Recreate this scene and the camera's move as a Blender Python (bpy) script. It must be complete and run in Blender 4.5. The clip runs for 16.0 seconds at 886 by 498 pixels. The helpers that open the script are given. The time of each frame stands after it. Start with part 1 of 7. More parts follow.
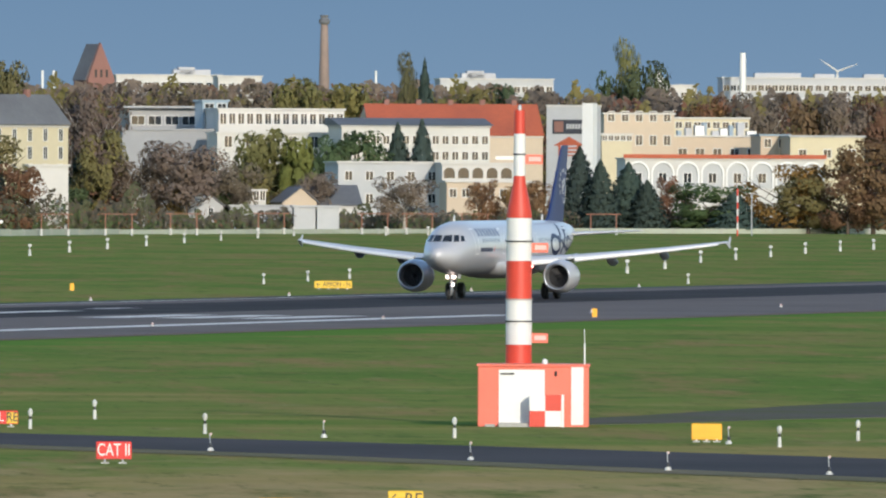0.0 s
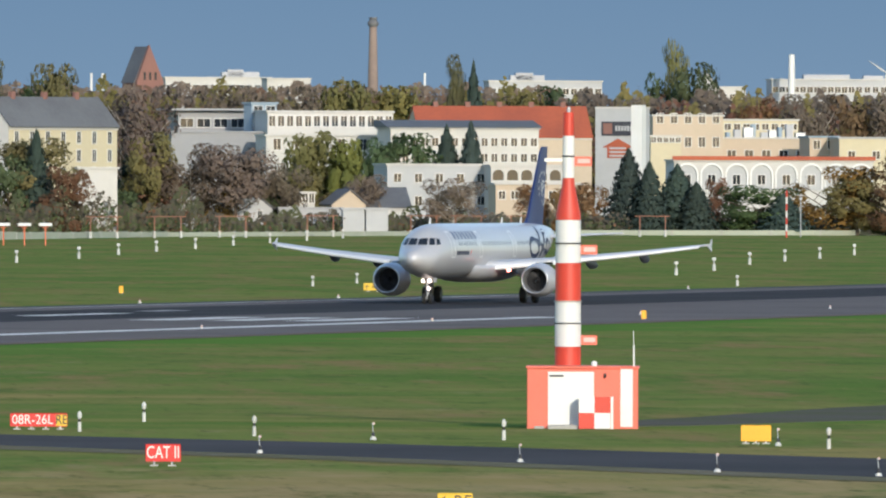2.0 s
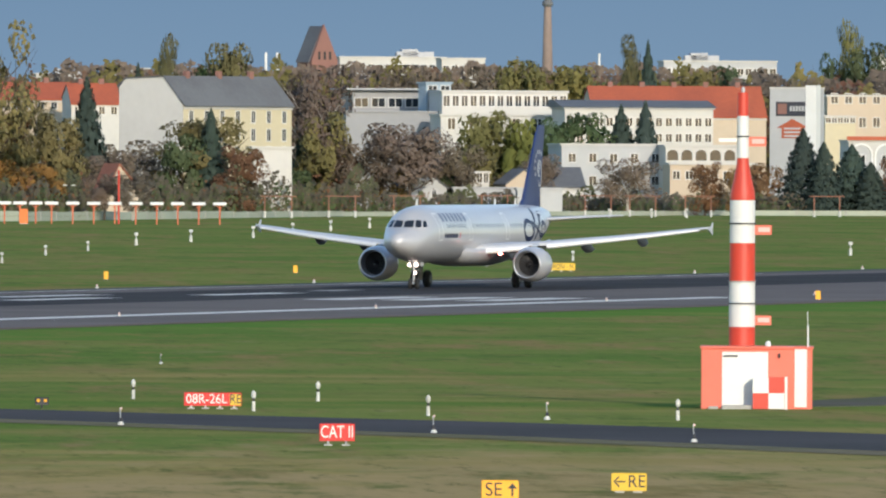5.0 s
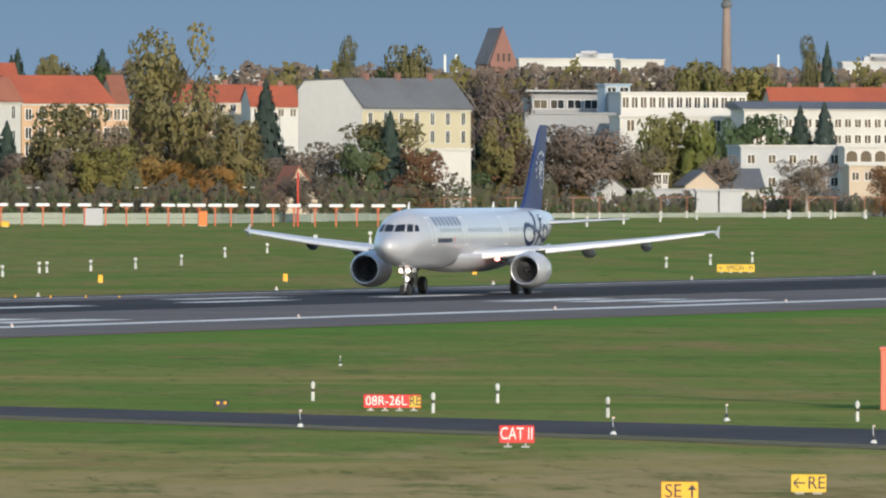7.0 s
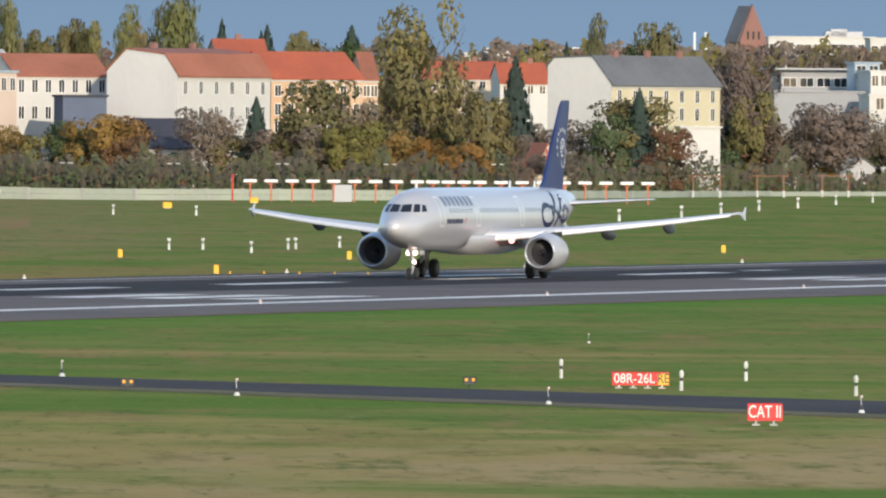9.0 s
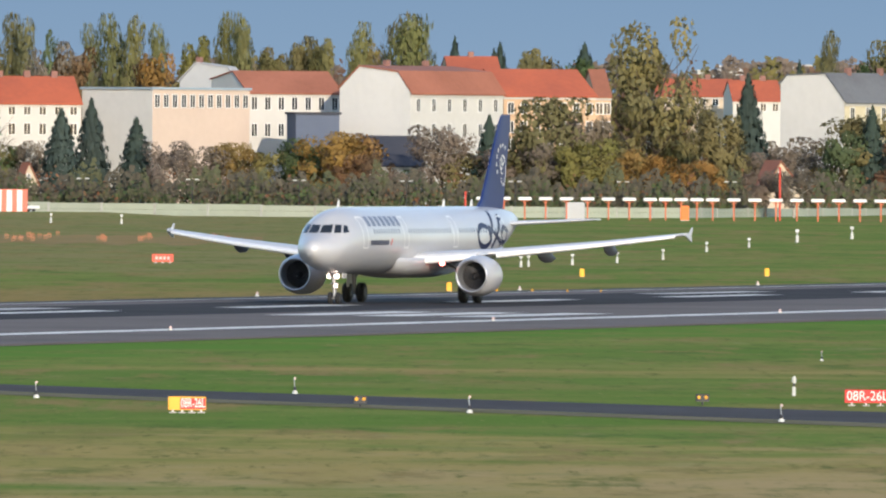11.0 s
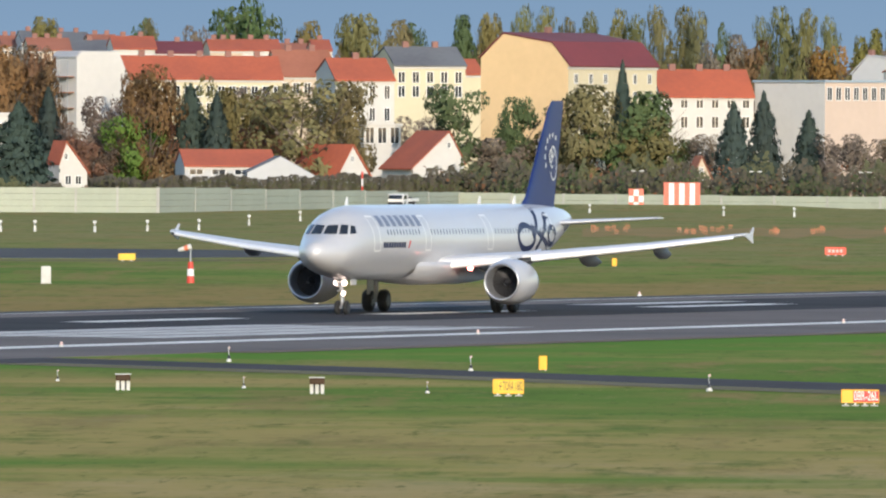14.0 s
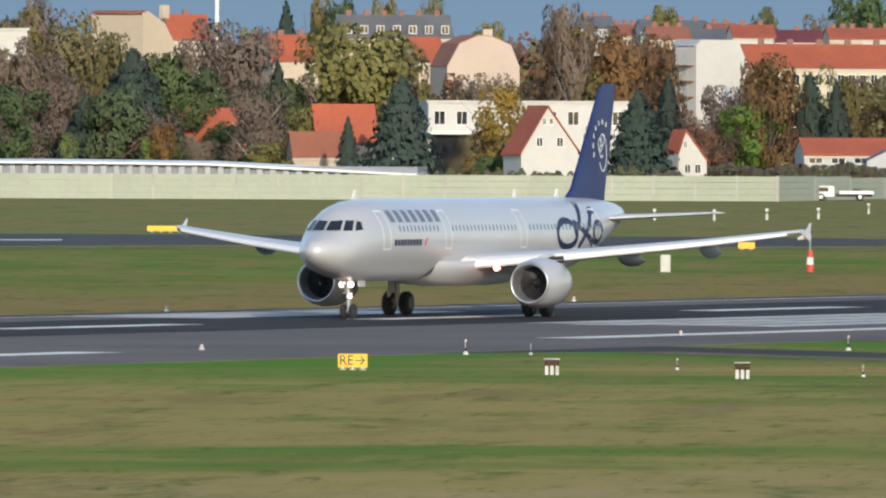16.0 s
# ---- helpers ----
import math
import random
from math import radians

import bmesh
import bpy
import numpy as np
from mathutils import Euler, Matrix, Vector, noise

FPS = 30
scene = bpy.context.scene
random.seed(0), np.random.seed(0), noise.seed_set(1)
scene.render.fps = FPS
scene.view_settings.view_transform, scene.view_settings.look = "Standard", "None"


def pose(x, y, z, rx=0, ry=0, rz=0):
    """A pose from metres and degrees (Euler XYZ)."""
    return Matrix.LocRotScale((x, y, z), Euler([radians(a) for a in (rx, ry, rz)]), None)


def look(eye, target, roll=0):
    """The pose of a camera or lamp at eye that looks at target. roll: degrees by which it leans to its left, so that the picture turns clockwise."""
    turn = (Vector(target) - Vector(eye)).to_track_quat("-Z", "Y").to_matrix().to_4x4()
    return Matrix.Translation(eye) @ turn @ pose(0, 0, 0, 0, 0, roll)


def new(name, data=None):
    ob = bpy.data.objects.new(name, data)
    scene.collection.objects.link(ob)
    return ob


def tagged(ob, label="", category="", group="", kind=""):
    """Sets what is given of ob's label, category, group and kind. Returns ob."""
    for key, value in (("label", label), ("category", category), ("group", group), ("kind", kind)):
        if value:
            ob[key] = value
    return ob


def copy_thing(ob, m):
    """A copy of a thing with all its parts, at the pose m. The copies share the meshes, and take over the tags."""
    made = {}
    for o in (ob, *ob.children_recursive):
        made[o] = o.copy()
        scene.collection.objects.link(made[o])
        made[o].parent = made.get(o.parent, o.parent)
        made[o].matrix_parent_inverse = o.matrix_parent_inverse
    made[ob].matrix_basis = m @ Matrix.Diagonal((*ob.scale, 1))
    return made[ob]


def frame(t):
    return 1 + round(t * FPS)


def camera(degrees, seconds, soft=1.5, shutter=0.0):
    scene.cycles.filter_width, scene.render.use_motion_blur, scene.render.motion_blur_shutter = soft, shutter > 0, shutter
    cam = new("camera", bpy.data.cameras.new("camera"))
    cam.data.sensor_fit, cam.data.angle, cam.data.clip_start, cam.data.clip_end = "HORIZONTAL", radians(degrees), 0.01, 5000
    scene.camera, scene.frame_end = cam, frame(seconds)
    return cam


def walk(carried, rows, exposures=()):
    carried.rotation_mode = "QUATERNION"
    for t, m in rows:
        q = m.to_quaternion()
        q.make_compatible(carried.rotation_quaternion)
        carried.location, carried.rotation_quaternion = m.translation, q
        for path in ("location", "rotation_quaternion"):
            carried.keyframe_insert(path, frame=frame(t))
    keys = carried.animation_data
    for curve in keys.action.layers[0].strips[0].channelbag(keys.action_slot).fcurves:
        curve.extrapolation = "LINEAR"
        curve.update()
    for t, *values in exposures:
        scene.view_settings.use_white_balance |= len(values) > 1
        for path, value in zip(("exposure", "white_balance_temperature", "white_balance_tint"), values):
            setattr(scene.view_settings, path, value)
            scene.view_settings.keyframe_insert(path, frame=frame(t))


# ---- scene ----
# ---- camera ----
EYE = Vector((0.0, 0.0, 10.32))
PHI = 0.29802                      # bearing of the runway's far end, radians


def aim(m, e, roll):
    """Pose of the camera: bearing and elevation in milliradians."""
    a, b = m / 1000, e / 1000
    return look(EYE, EYE + 1000 * Vector((math.sin(a) * math.cos(b), math.cos(a) * math.cos(b), math.sin(b))), roll)


cam = camera(2.8768, 16.0, soft=2.2)
TURNS = [(0.0, 60.346, -4.776, 0.274),
         (0.5, 60.293, -4.854, 0.27),
         (1.0, 58.87, -4.375, 0.197),
         (1.5, 57.199, -4.326, 0.196),
         (2.0, 57.565, -4.666, 0.195),
         (2.5, 57.191, -4.457, 0.181),
         (3.0, 55.655, -4.711, 0.301),
         (3.5, 54.639, -5.67, 0.32),
         (4.0, 50.72, -5.669, 0.273),
         (4.2, 50.55, -5.896, 0.269),
         (6.3, 40.562, -5.773, 0.216),
         (6.5, 40.187, -5.8, 0.181),
         (7.0, 37.531, -5.791, 0.187),
         (7.5, 31.319, -5.896, 0.182),
         (8.0, 31.339, -6.052, 0.168),
         (8.5, 28.051, -5.982, 0.262),
         (9.0, 23.432, -7.15, 0.402),
         (9.2, 20.723, -7.133, 0.474),
         (11.3, 7.862, -6.215, 0.351),
         (11.5, 5.648, -7.102, 0.318),
         (12.0, -2.724, -7.982, 0.342),
         (12.5, -9.177, -7.814, 0.309),
         (13.0, -14.289, -7.851, 0.171),
         (13.5, -23.231, -6.808, 0.19),
         (14.0, -27.897, -6.866, 0.268),
         (14.5, -31.721, -7.088, 0.311),
         (15.0, -40.868, -6.821, 0.232),
         (15.5, -51.423, -7.022, 0.25),
         (16.0, -63.006, -7.67, 0.257)]
walk(cam, [(t, aim(m, e, r)) for t, m, e, r in TURNS],
     exposures=((0.0, 0.02, 6130, 10), (4.0, 0.05, 6230, 10), (7.0, 0.1, 6380, 11), (9.0, 0.22, 6480, 13), (12.5, 0.37, 6480, 13), (14.5, 0.27, 6420, 12), (16.0, 0.14, 6500, 10.5)))

# ---- light ----
SUN_AZ, SUN_EL = radians(165.2), radians(16.0)   # clockwise from +y
sun_dir = Vector((math.sin(SUN_AZ) * math.cos(SUN_EL), math.cos(SUN_AZ) * math.cos(SUN_EL), math.sin(SUN_EL)))
world = bpy.data.worlds.new("world")
scene.world = world
world.use_nodes = True
wn = world.node_tree
sky = wn.nodes.new("ShaderNodeTexSky")
sky.sky_type, sky.sun_disc = "NISHITA", False
sky.sun_elevation, sky.sun_rotation = SUN_EL, SUN_AZ
sky.air_density, sky.dust_density, sky.ozone_density, sky.altitude = 1.0, 0.3, 2.0, 40
wn.links.new(sky.outputs[0], wn.nodes["Background"].inputs[0])
wn.nodes["Background"].inputs[1].default_value = 0.23
lamp = bpy.data.lights.new("sun", "SUN")
lamp.energy, lamp.angle, lamp.color = 3.75, radians(0.53), (1.0, 0.88, 0.7)
sun = new("sun", lamp)
sun.matrix_world = look(sun_dir * 100, (0, 0, 0))


# ---- materials ----
def mat(name, color, rough=0.6, metal=0.0, var=0.12, scale=1.0, bump=0.0, color2=None, rand=0.0, coat=0.0, emit=None, power=0.0, obj=False, spec=0.5):
    """A surface with variation at two scales; color2: the colour of stains, rand: change from object to object."""
    m = bpy.data.materials.new(name)
    m.use_nodes = True
    n, l = m.node_tree.nodes, m.node_tree.links
    b = n["Principled BSDF"]
    b.inputs["Roughness"].default_value, b.inputs["Metallic"].default_value = rough, metal
    b.inputs["Coat Weight"].default_value = coat
    b.inputs["Specular IOR Level"].default_value = spec
    c2 = color2 or tuple(c * 0.72 for c in color)
    co = n.new("ShaderNodeTexCoord") if obj else n.new("ShaderNodeNewGeometry")
    vec = co.outputs["Object" if obj else "Position"]
    big, fine = n.new("ShaderNodeTexNoise"), n.new("ShaderNodeTexNoise")
    for node, s in ((big, 0.35 * scale), (fine, 4.0 * scale)):
        node.inputs["Scale"].default_value, node.inputs["Detail"].default_value = s, 4
        l.new(vec, node.inputs["Vector"])
    add = n.new("ShaderNodeMath")
    add.operation = "MULTIPLY_ADD"
    add.inputs[1].default_value = 0.5
    l.new(fine.outputs[0], add.inputs[0]), l.new(big.outputs[0], add.inputs[2])
    ramp = n.new("ShaderNodeMapRange")
    ramp.inputs[1].default_value, ramp.inputs[2].default_value = 0.55, 1.0
    ramp.inputs[3].default_value, ramp.inputs[4].default_value = 0.0, min(1.0, var * 4)
    l.new(add.outputs[0], ramp.inputs[0])
    mix = n.new("ShaderNodeMix")
    mix.data_type = "RGBA"
    mix.inputs[6].default_value, mix.inputs[7].default_value = (*color, 1), (*c2, 1)
    l.new(ramp.outputs[0], mix.inputs[0])
    out = mix.outputs[2]
    if rand:
        info, hsv = n.new("ShaderNodeObjectInfo"), n.new("ShaderNodeHueSaturation")
        for i, (lo, hi, k) in enumerate(((0.5 - 0.05 * rand, 0.5 + 0.04 * rand, 1.0), (1 - 0.3 * rand, 1 + 0.2 * rand, 7.3), (1 - 0.4 * rand, 1 + 0.45 * rand, 3.7))):
            w = n.new("ShaderNodeMath")
            w.operation = "MULTIPLY"
            w.inputs[1].default_value = k
            fr = n.new("ShaderNodeMath")
            fr.operation = "FRACT"
            mr = n.new("ShaderNodeMapRange")
            mr.inputs[3].default_value, mr.inputs[4].default_value = lo, hi
            l.new(info.outputs["Random"], w.inputs[0]), l.new(w.outputs[0], fr.inputs[0]), l.new(fr.outputs[0], mr.inputs[0]), l.new(mr.outputs[0], hsv.inputs[i])
        l.new(out, hsv.inputs["Color"])
        out = hsv.outputs[0]
    l.new(out, b.inputs["Base Color"])
    if bump:
        bp = n.new("ShaderNodeBump")
        bp.inputs["Strength"].default_value, bp.inputs["Distance"].default_value = bump, 0.05
        l.new(fine.outputs[0], bp.inputs["Height"]), l.new(bp.outputs[0], b.inputs["Normal"])
    if emit:
        b.inputs["Emission Color"].default_value, b.inputs["Emission Strength"].default_value = (*emit, 1), power
    return m


def leaf_mat(name, color, color2):
    """Foliage: each clump has its own tint, and each tree too."""
    m = mat(name, color, 0.75, rand=0.42, scale=0.8, var=0.2, color2=color2, spec=0.2)
    n, l = m.node_tree.nodes, m.node_tree.links
    b = n["Principled BSDF"]
    src = b.inputs["Base Color"].links[0].from_socket
    geo, mr, hsv = n.new("ShaderNodeNewGeometry"), n.new("ShaderNodeMapRange"), n.new("ShaderNodeHueSaturation")
    mr.inputs[3].default_value, mr.inputs[4].default_value = 0.88, 1.12
    l.new(geo.outputs["Random Per Island"], mr.inputs[0]), l.new(mr.outputs[0], hsv.inputs["Value"])
    l.new(src, hsv.inputs["Color"]), l.new(hsv.outputs[0], b.inputs["Base Color"])
    tr, mx = n.new("ShaderNodeBsdfTranslucent"), n.new("ShaderNodeMixShader")
    mx.inputs[0].default_value = 0.22
    l.new(hsv.outputs[0], tr.inputs[0]), l.new(b.outputs[0], mx.inputs[1]), l.new(tr.outputs[0], mx.inputs[2])
    l.new(mx.outputs[0], n["Material Output"].inputs[0])
    return m


def grass_mat():
    """Airfield grass: green with olive and straw-coloured dry stretches, streaked along the mowing."""
    m = bpy.data.materials.new("airfield_grass")
    m.use_nodes = True
    n, l = m.node_tree.nodes, m.node_tree.links
    b = n["Principled BSDF"]
    b.inputs["Roughness"].default_value, b.inputs["Specular IOR Level"].default_value = 1.0, 0.0
    geo = n.new("ShaderNodeNewGeometry")

    def noise_at(scale, detail=5, sx=1.0, sy=1.0, rough=0.6, turn=18):
        mp, t = n.new("ShaderNodeMapping"), n.new("ShaderNodeTexNoise")
        mp.inputs["Scale"].default_value = (sx, sy, 1)
        mp.inputs["Rotation"].default_value = (0, 0, radians(turn))
        t.inputs["Scale"].default_value, t.inputs["Detail"].default_value, t.inputs["Roughness"].default_value = scale, detail, rough
        l.new(geo.outputs["Position"], mp.inputs[0]), l.new(mp.outputs[0], t.inputs["Vector"])
        return t.outputs[0]

    def mix(f, a, c2, lo, hi):
        mr, mx = n.new("ShaderNodeMapRange"), n.new("ShaderNodeMix")
        mx.data_type, mr.interpolation_type = "RGBA", "SMOOTHSTEP"
        mr.inputs[1].default_value, mr.inputs[2].default_value = lo, hi
        l.new(f, mr.inputs[0]), l.new(mr.outputs[0], mx.inputs[0])
        for s, v in ((mx.inputs[6], a), (mx.inputs[7], c2)):
            if isinstance(v, tuple):
                s.default_value = (*v, 1)
            else:
                l.new(v, s)
        return mx.outputs[2]

    c = mix(noise_at(0.02), (0.112, 0.178, 0.034), (0.175, 0.205, 0.048), 0.35, 0.65)
    c = mix(noise_at(0.035, 6, 1.6, 0.35), c, (0.225, 0.19, 0.062), 0.48, 0.72)
    # drier, straw-coloured ground towards the terminal side, and beyond the near end of the runway
    def slope(v, a0, a1):
        d, mr = n.new("ShaderNodeVectorMath"), n.new("ShaderNodeMapRange")
        d.operation = "DOT_PRODUCT"
        d.inputs[1].default_value = v
        mr.inputs[1].default_value, mr.inputs[2].default_value = a0, a1
        l.new(geo.outputs["Position"], d.inputs[0]), l.new(d.outputs["Value"], mr.inputs[0])
        return mr.outputs[0]

    def math2(op, a, c2):
        q = n.new("ShaderNodeMath")
        q.operation = op
        for k, v in enumerate((a, c2)):
            if isinstance(v, float):
                q.inputs[k].default_value = v
            else:
                l.new(v, q.inputs[k])
        return q.outputs[0]

    near = slope((1.48, 1.0, 0.0), 655.0, 575.0)
    near2 = slope((-1.7, 1.0, 0.0), 605.0, 505.0)
    e_al, e_ac = (math.sin(PHI), math.cos(PHI), 0.0), (-math.cos(PHI), math.sin(PHI), 0.0)
    beyond = math2("MULTIPLY", math2("MULTIPLY", slope(e_ac, 325.0, 334.0), slope(e_ac, 430.0, 345.0)), slope(e_al, 1330.0, 1060.0))
    wide, mid = noise_at(1.0, 7, 0.16, 0.06, 0.68, 0), noise_at(1.0, 7, 0.045, 0.04, 0.7, 0)
    c = mix(math2("ADD", math2("MULTIPLY", near, 0.36), mid), c, (0.31, 0.235, 0.075), 0.6, 0.82)
    c = mix(math2("ADD", math2("MULTIPLY", near2, 0.36), wide), c, (0.36, 0.255, 0.11), 0.62, 0.94)
    c = mix(math2("ADD", math2("MULTIPLY", beyond, 0.44), mid), c, (0.255, 0.18, 0.064), 0.58, 0.9)
    west = math2("MULTIPLY", slope((1.0, 0.0, 0.0), 55.0, 0.0), slope((0.0, 1.0, 0.0), 1150.0, 1450.0))
    c = mix(math2("ADD", math2("MULTIPLY", west, 0.32), mid), c, (0.225, 0.19, 0.075), 0.6, 0.9)
    c = mix(noise_at(0.16, 5, 1.0, 0.3), c, (0.235, 0.21, 0.085), 0.58, 0.8)
    c = mix(noise_at(1.0, 7, 0.22, 0.05, 0.72, 0), c, (0.085, 0.125, 0.032), 0.5, 0.72)
    c = mix(noise_at(1.0, 7, 0.13, 0.02, 0.72, 2), c, (0.235, 0.175, 0.064), 0.5, 0.64)
    c = mix(noise_at(1.0, 6, 0.5, 0.035, 0.7, 0), c, (0.09, 0.12, 0.032), 0.56, 0.8)
    c = mix(noise_at(1.0, 6, 0.33, 0.07, 0.7, 4), c, (0.25, 0.215, 0.09), 0.54, 0.8)
    c = mix(noise_at(1.0, 5, 0.1, 0.03, 0.7, -3), c, (0.07, 0.095, 0.027), 0.63, 0.9)
    # long bands left by the mower, dry and fresh
    field = slope((0.0, 1.0, 0.0), 1150.0, 800.0)
    c = mix(math2("MULTIPLY", noise_at(1.0, 6, 0.012, 0.022, 0.6, 0), field), c, (0.3, 0.225, 0.075), 0.5, 0.68)
    c = mix(math2("MULTIPLY", noise_at(1.0, 6, 0.014, 0.019, 0.6, 6), field), c, (0.112, 0.18, 0.032), 0.5, 0.68)
    # blades and tufts: fine light and dark specks
    c = mix(noise_at(1.0, 5, 1.1, 0.09, 0.75, 0), c, (0.075, 0.1, 0.03), 0.53, 0.78)
    c = mix(noise_at(1.0, 5, 2.0, 0.14, 0.75, 0), c, (0.3, 0.25, 0.1), 0.55, 0.85)
    # a lusher strip along the runway's near verge
    verge = math2("MULTIPLY", slope(e_ac, 228.0, 262.0), slope(e_ac, 275.0, 266.0))
    c = mix(math2("ADD", math2("MULTIPLY", verge, 0.3), mid), c, (0.1, 0.195, 0.032), 0.62, 0.86)
    c = mix(noise_at(1.0, 3, 0.5, 0.11, 0.6, 0), c, (0.07, 0.1, 0.03), 0.64, 0.8)
    hsv = n.new("ShaderNodeHueSaturation")
    hsv.inputs["Saturation"].default_value, hsv.inputs["Value"].default_value = 0.95, 1.15
    l.new(c, hsv.inputs["Color"])
    l.new(hsv.outputs[0], b.inputs["Base Color"])
    bp = n.new("ShaderNodeBump")
    bp.inputs["Strength"].default_value, bp.inputs["Distance"].default_value = 0.6, 0.12
    l.new(noise_at(3.0), bp.inputs["Height"]), l.new(bp.outputs[0], b.inputs["Normal"])
    return m


M_grass = grass_mat()
M_asphalt = mat("asphalt", (0.19, 0.16, 0.142), 0.92, spec=0.02, var=0.3, scale=0.15, color2=(0.135, 0.117, 0.107), bump=0.2)
M_taxi = mat("dark_taxiway_asphalt", (0.085, 0.077, 0.076), 0.92, spec=0.02, var=0.3, scale=0.15, color2=(0.06, 0.056, 0.056), bump=0.2)
M_rubber = mat("rubber_streaked_asphalt", (0.042, 0.038, 0.038), 0.85, spec=0.02, var=0.3, scale=0.2, color2=(0.065, 0.058, 0.056))
M_shoulder = mat("shoulder_asphalt", (0.10, 0.095, 0.09), 0.9, spec=0.04, var=0.3, scale=0.2, color2=(0.07, 0.066, 0.062), bump=0.2)
M_service = mat("dusty_grey_road", (0.125, 0.105, 0.088), 0.95, spec=0.02, var=0.35, scale=0.3, color2=(0.105, 0.11, 0.05), bump=0.2)
M_dust = mat("dusty_verge", (0.2, 0.165, 0.105), 0.95, spec=0.02, var=0.35, scale=0.5, color2=(0.13, 0.125, 0.06))
M_barrier = mat("faded_orange_barrier", (0.38, 0.15, 0.07), 0.7, var=0.2)
M_gravel = mat("dry_soil", (0.2, 0.15, 0.11), 0.95, spec=0.04, var=0.3, scale=0.6, color2=(0.13, 0.1, 0.07))
M_soil = mat("bare_red_soil", (0.32, 0.2, 0.085), 0.95, spec=0.02, var=0.35, scale=0.25, color2=(0.22, 0.18, 0.065))
M_paint = mat("runway_paint", (0.84, 0.78, 0.68), 0.7, spec=0.04, var=0.2, scale=0.5, color2=(0.45, 0.42, 0.38))
M_paint_worn = mat("worn_runway_paint", (0.66, 0.61, 0.54), 0.75, spec=0.04, var=0.3, scale=0.5, color2=(0.32, 0.295, 0.27))
M_white = mat("white_paint", (0.69, 0.685, 0.66), 0.5, var=0.12, scale=1.0, color2=(0.6, 0.58, 0.54))
M_red = mat("signal_red_paint", (0.58, 0.05, 0.025), 0.5, var=0.12, scale=1.0, color2=(0.4, 0.04, 0.02))
M_pale_red = mat("faded_red_paint", (0.72, 0.16, 0.1), 0.6, var=0.15, scale=1.0, color2=(0.6, 0.13, 0.08))
M_black = mat("black_paint", (0.02, 0.02, 0.022), 0.5, var=0.1)
M_orange = mat("yellow_orange_paint", (0.85, 0.4, 0.015), 0.5, var=0.1, scale=2)
M_yellow = mat("sign_yellow", (0.68, 0.43, 0.02), 0.5, var=0.08, scale=2)
M_signred = mat("sign_red", (0.62, 0.02, 0.014), 0.45, var=0.08, scale=2)
M_steel = mat("galvanised_steel", (0.4, 0.41, 0.42), 0.45, 0.7, var=0.2, scale=2)
M_lamp_dome = mat("pinkish_lamp_glass", (0.6, 0.42, 0.38), 0.3, var=0.1, scale=2)
M_concrete = mat("concrete", (0.42, 0.41, 0.37), 0.9, var=0.25, scale=1.0, color2=(0.3, 0.29, 0.26), bump=0.15)
M_glass = mat("dark_window_glass", (0.018, 0.022, 0.028), 0.12, var=0.1, spec=0.6)
# cabin glass given a pale colour that imitates its reflection
M_cabin = mat("cabin_glass_reflection_tint", (0.2, 0.21, 0.24), 0.2, var=0.1, spec=0.5, obj=True)
M_silver = mat("silver_grey_aircraft_paint", (0.47, 0.465, 0.47), 0.42, 0.12, var=0.1, scale=0.5, coat=0.25, obj=True, color2=(0.41, 0.41, 0.42))
# white lowered to imitate haze over the posts, with random darker blotches
M_post = mat("haze_dulled_white_paint", (0.58, 0.57, 0.53), 0.7, var=0.2, scale=3.0, color2=(0.36, 0.35, 0.31))
M_wing = mat("pale_grey_wing_paint", (0.54, 0.545, 0.55), 0.45, 0.1, var=0.12, scale=1.0, obj=True, color2=(0.5, 0.5, 0.51))
M_slat = mat("white_slat_paint", (0.72, 0.72, 0.71), 0.4, 0.0, var=0.1, scale=1.0, obj=True, color2=(0.6, 0.6, 0.6))
M_navy = mat("navy_blue_paint", (0.009, 0.022, 0.115), 0.45, var=0.1, scale=0.6, coat=0.0, spec=0.3, obj=True)
M_logo = mat("dark_blue_marking", (0.014, 0.02, 0.06), 0.5, spec=0.2, var=0.05, obj=True)
# pods coloured dark to imitate the shade under the wing
M_pod = mat("shade_darkened_pod_grey", (0.13, 0.13, 0.15), 0.5, var=0.1, obj=True)
M_title = mat("grey_blue_marking", (0.12, 0.13, 0.18), 0.4, var=0.05, obj=True)
M_chrome = mat("polished_inlet_lip", (0.5, 0.5, 0.52), 0.35, 0.8, var=0.05, obj=True)
M_dark = mat("dark_metal", (0.035, 0.035, 0.04), 0.5, 0.5, var=0.2, obj=True)
M_fan = mat("fan_titanium", (0.06, 0.06, 0.065), 0.45, 0.5, var=0.2, obj=True)
M_tyre = mat("tyre_rubber", (0.018, 0.018, 0.018), 0.85, var=0.2, obj=True)
M_strut = mat("landing_gear_steel", (0.45, 0.45, 0.46), 0.4, 0.5, var=0.15, obj=True)
M_lamp = mat("white_landing_light", (1, 1, 1), 0.3, emit=(1.0, 0.74, 0.62), power=3.4, obj=True)
M_beacon = mat("red_beacon_light", (0.8, 0.1, 0.08), 0.3, emit=(1.0, 0.25, 0.2), power=9.0, obj=True)


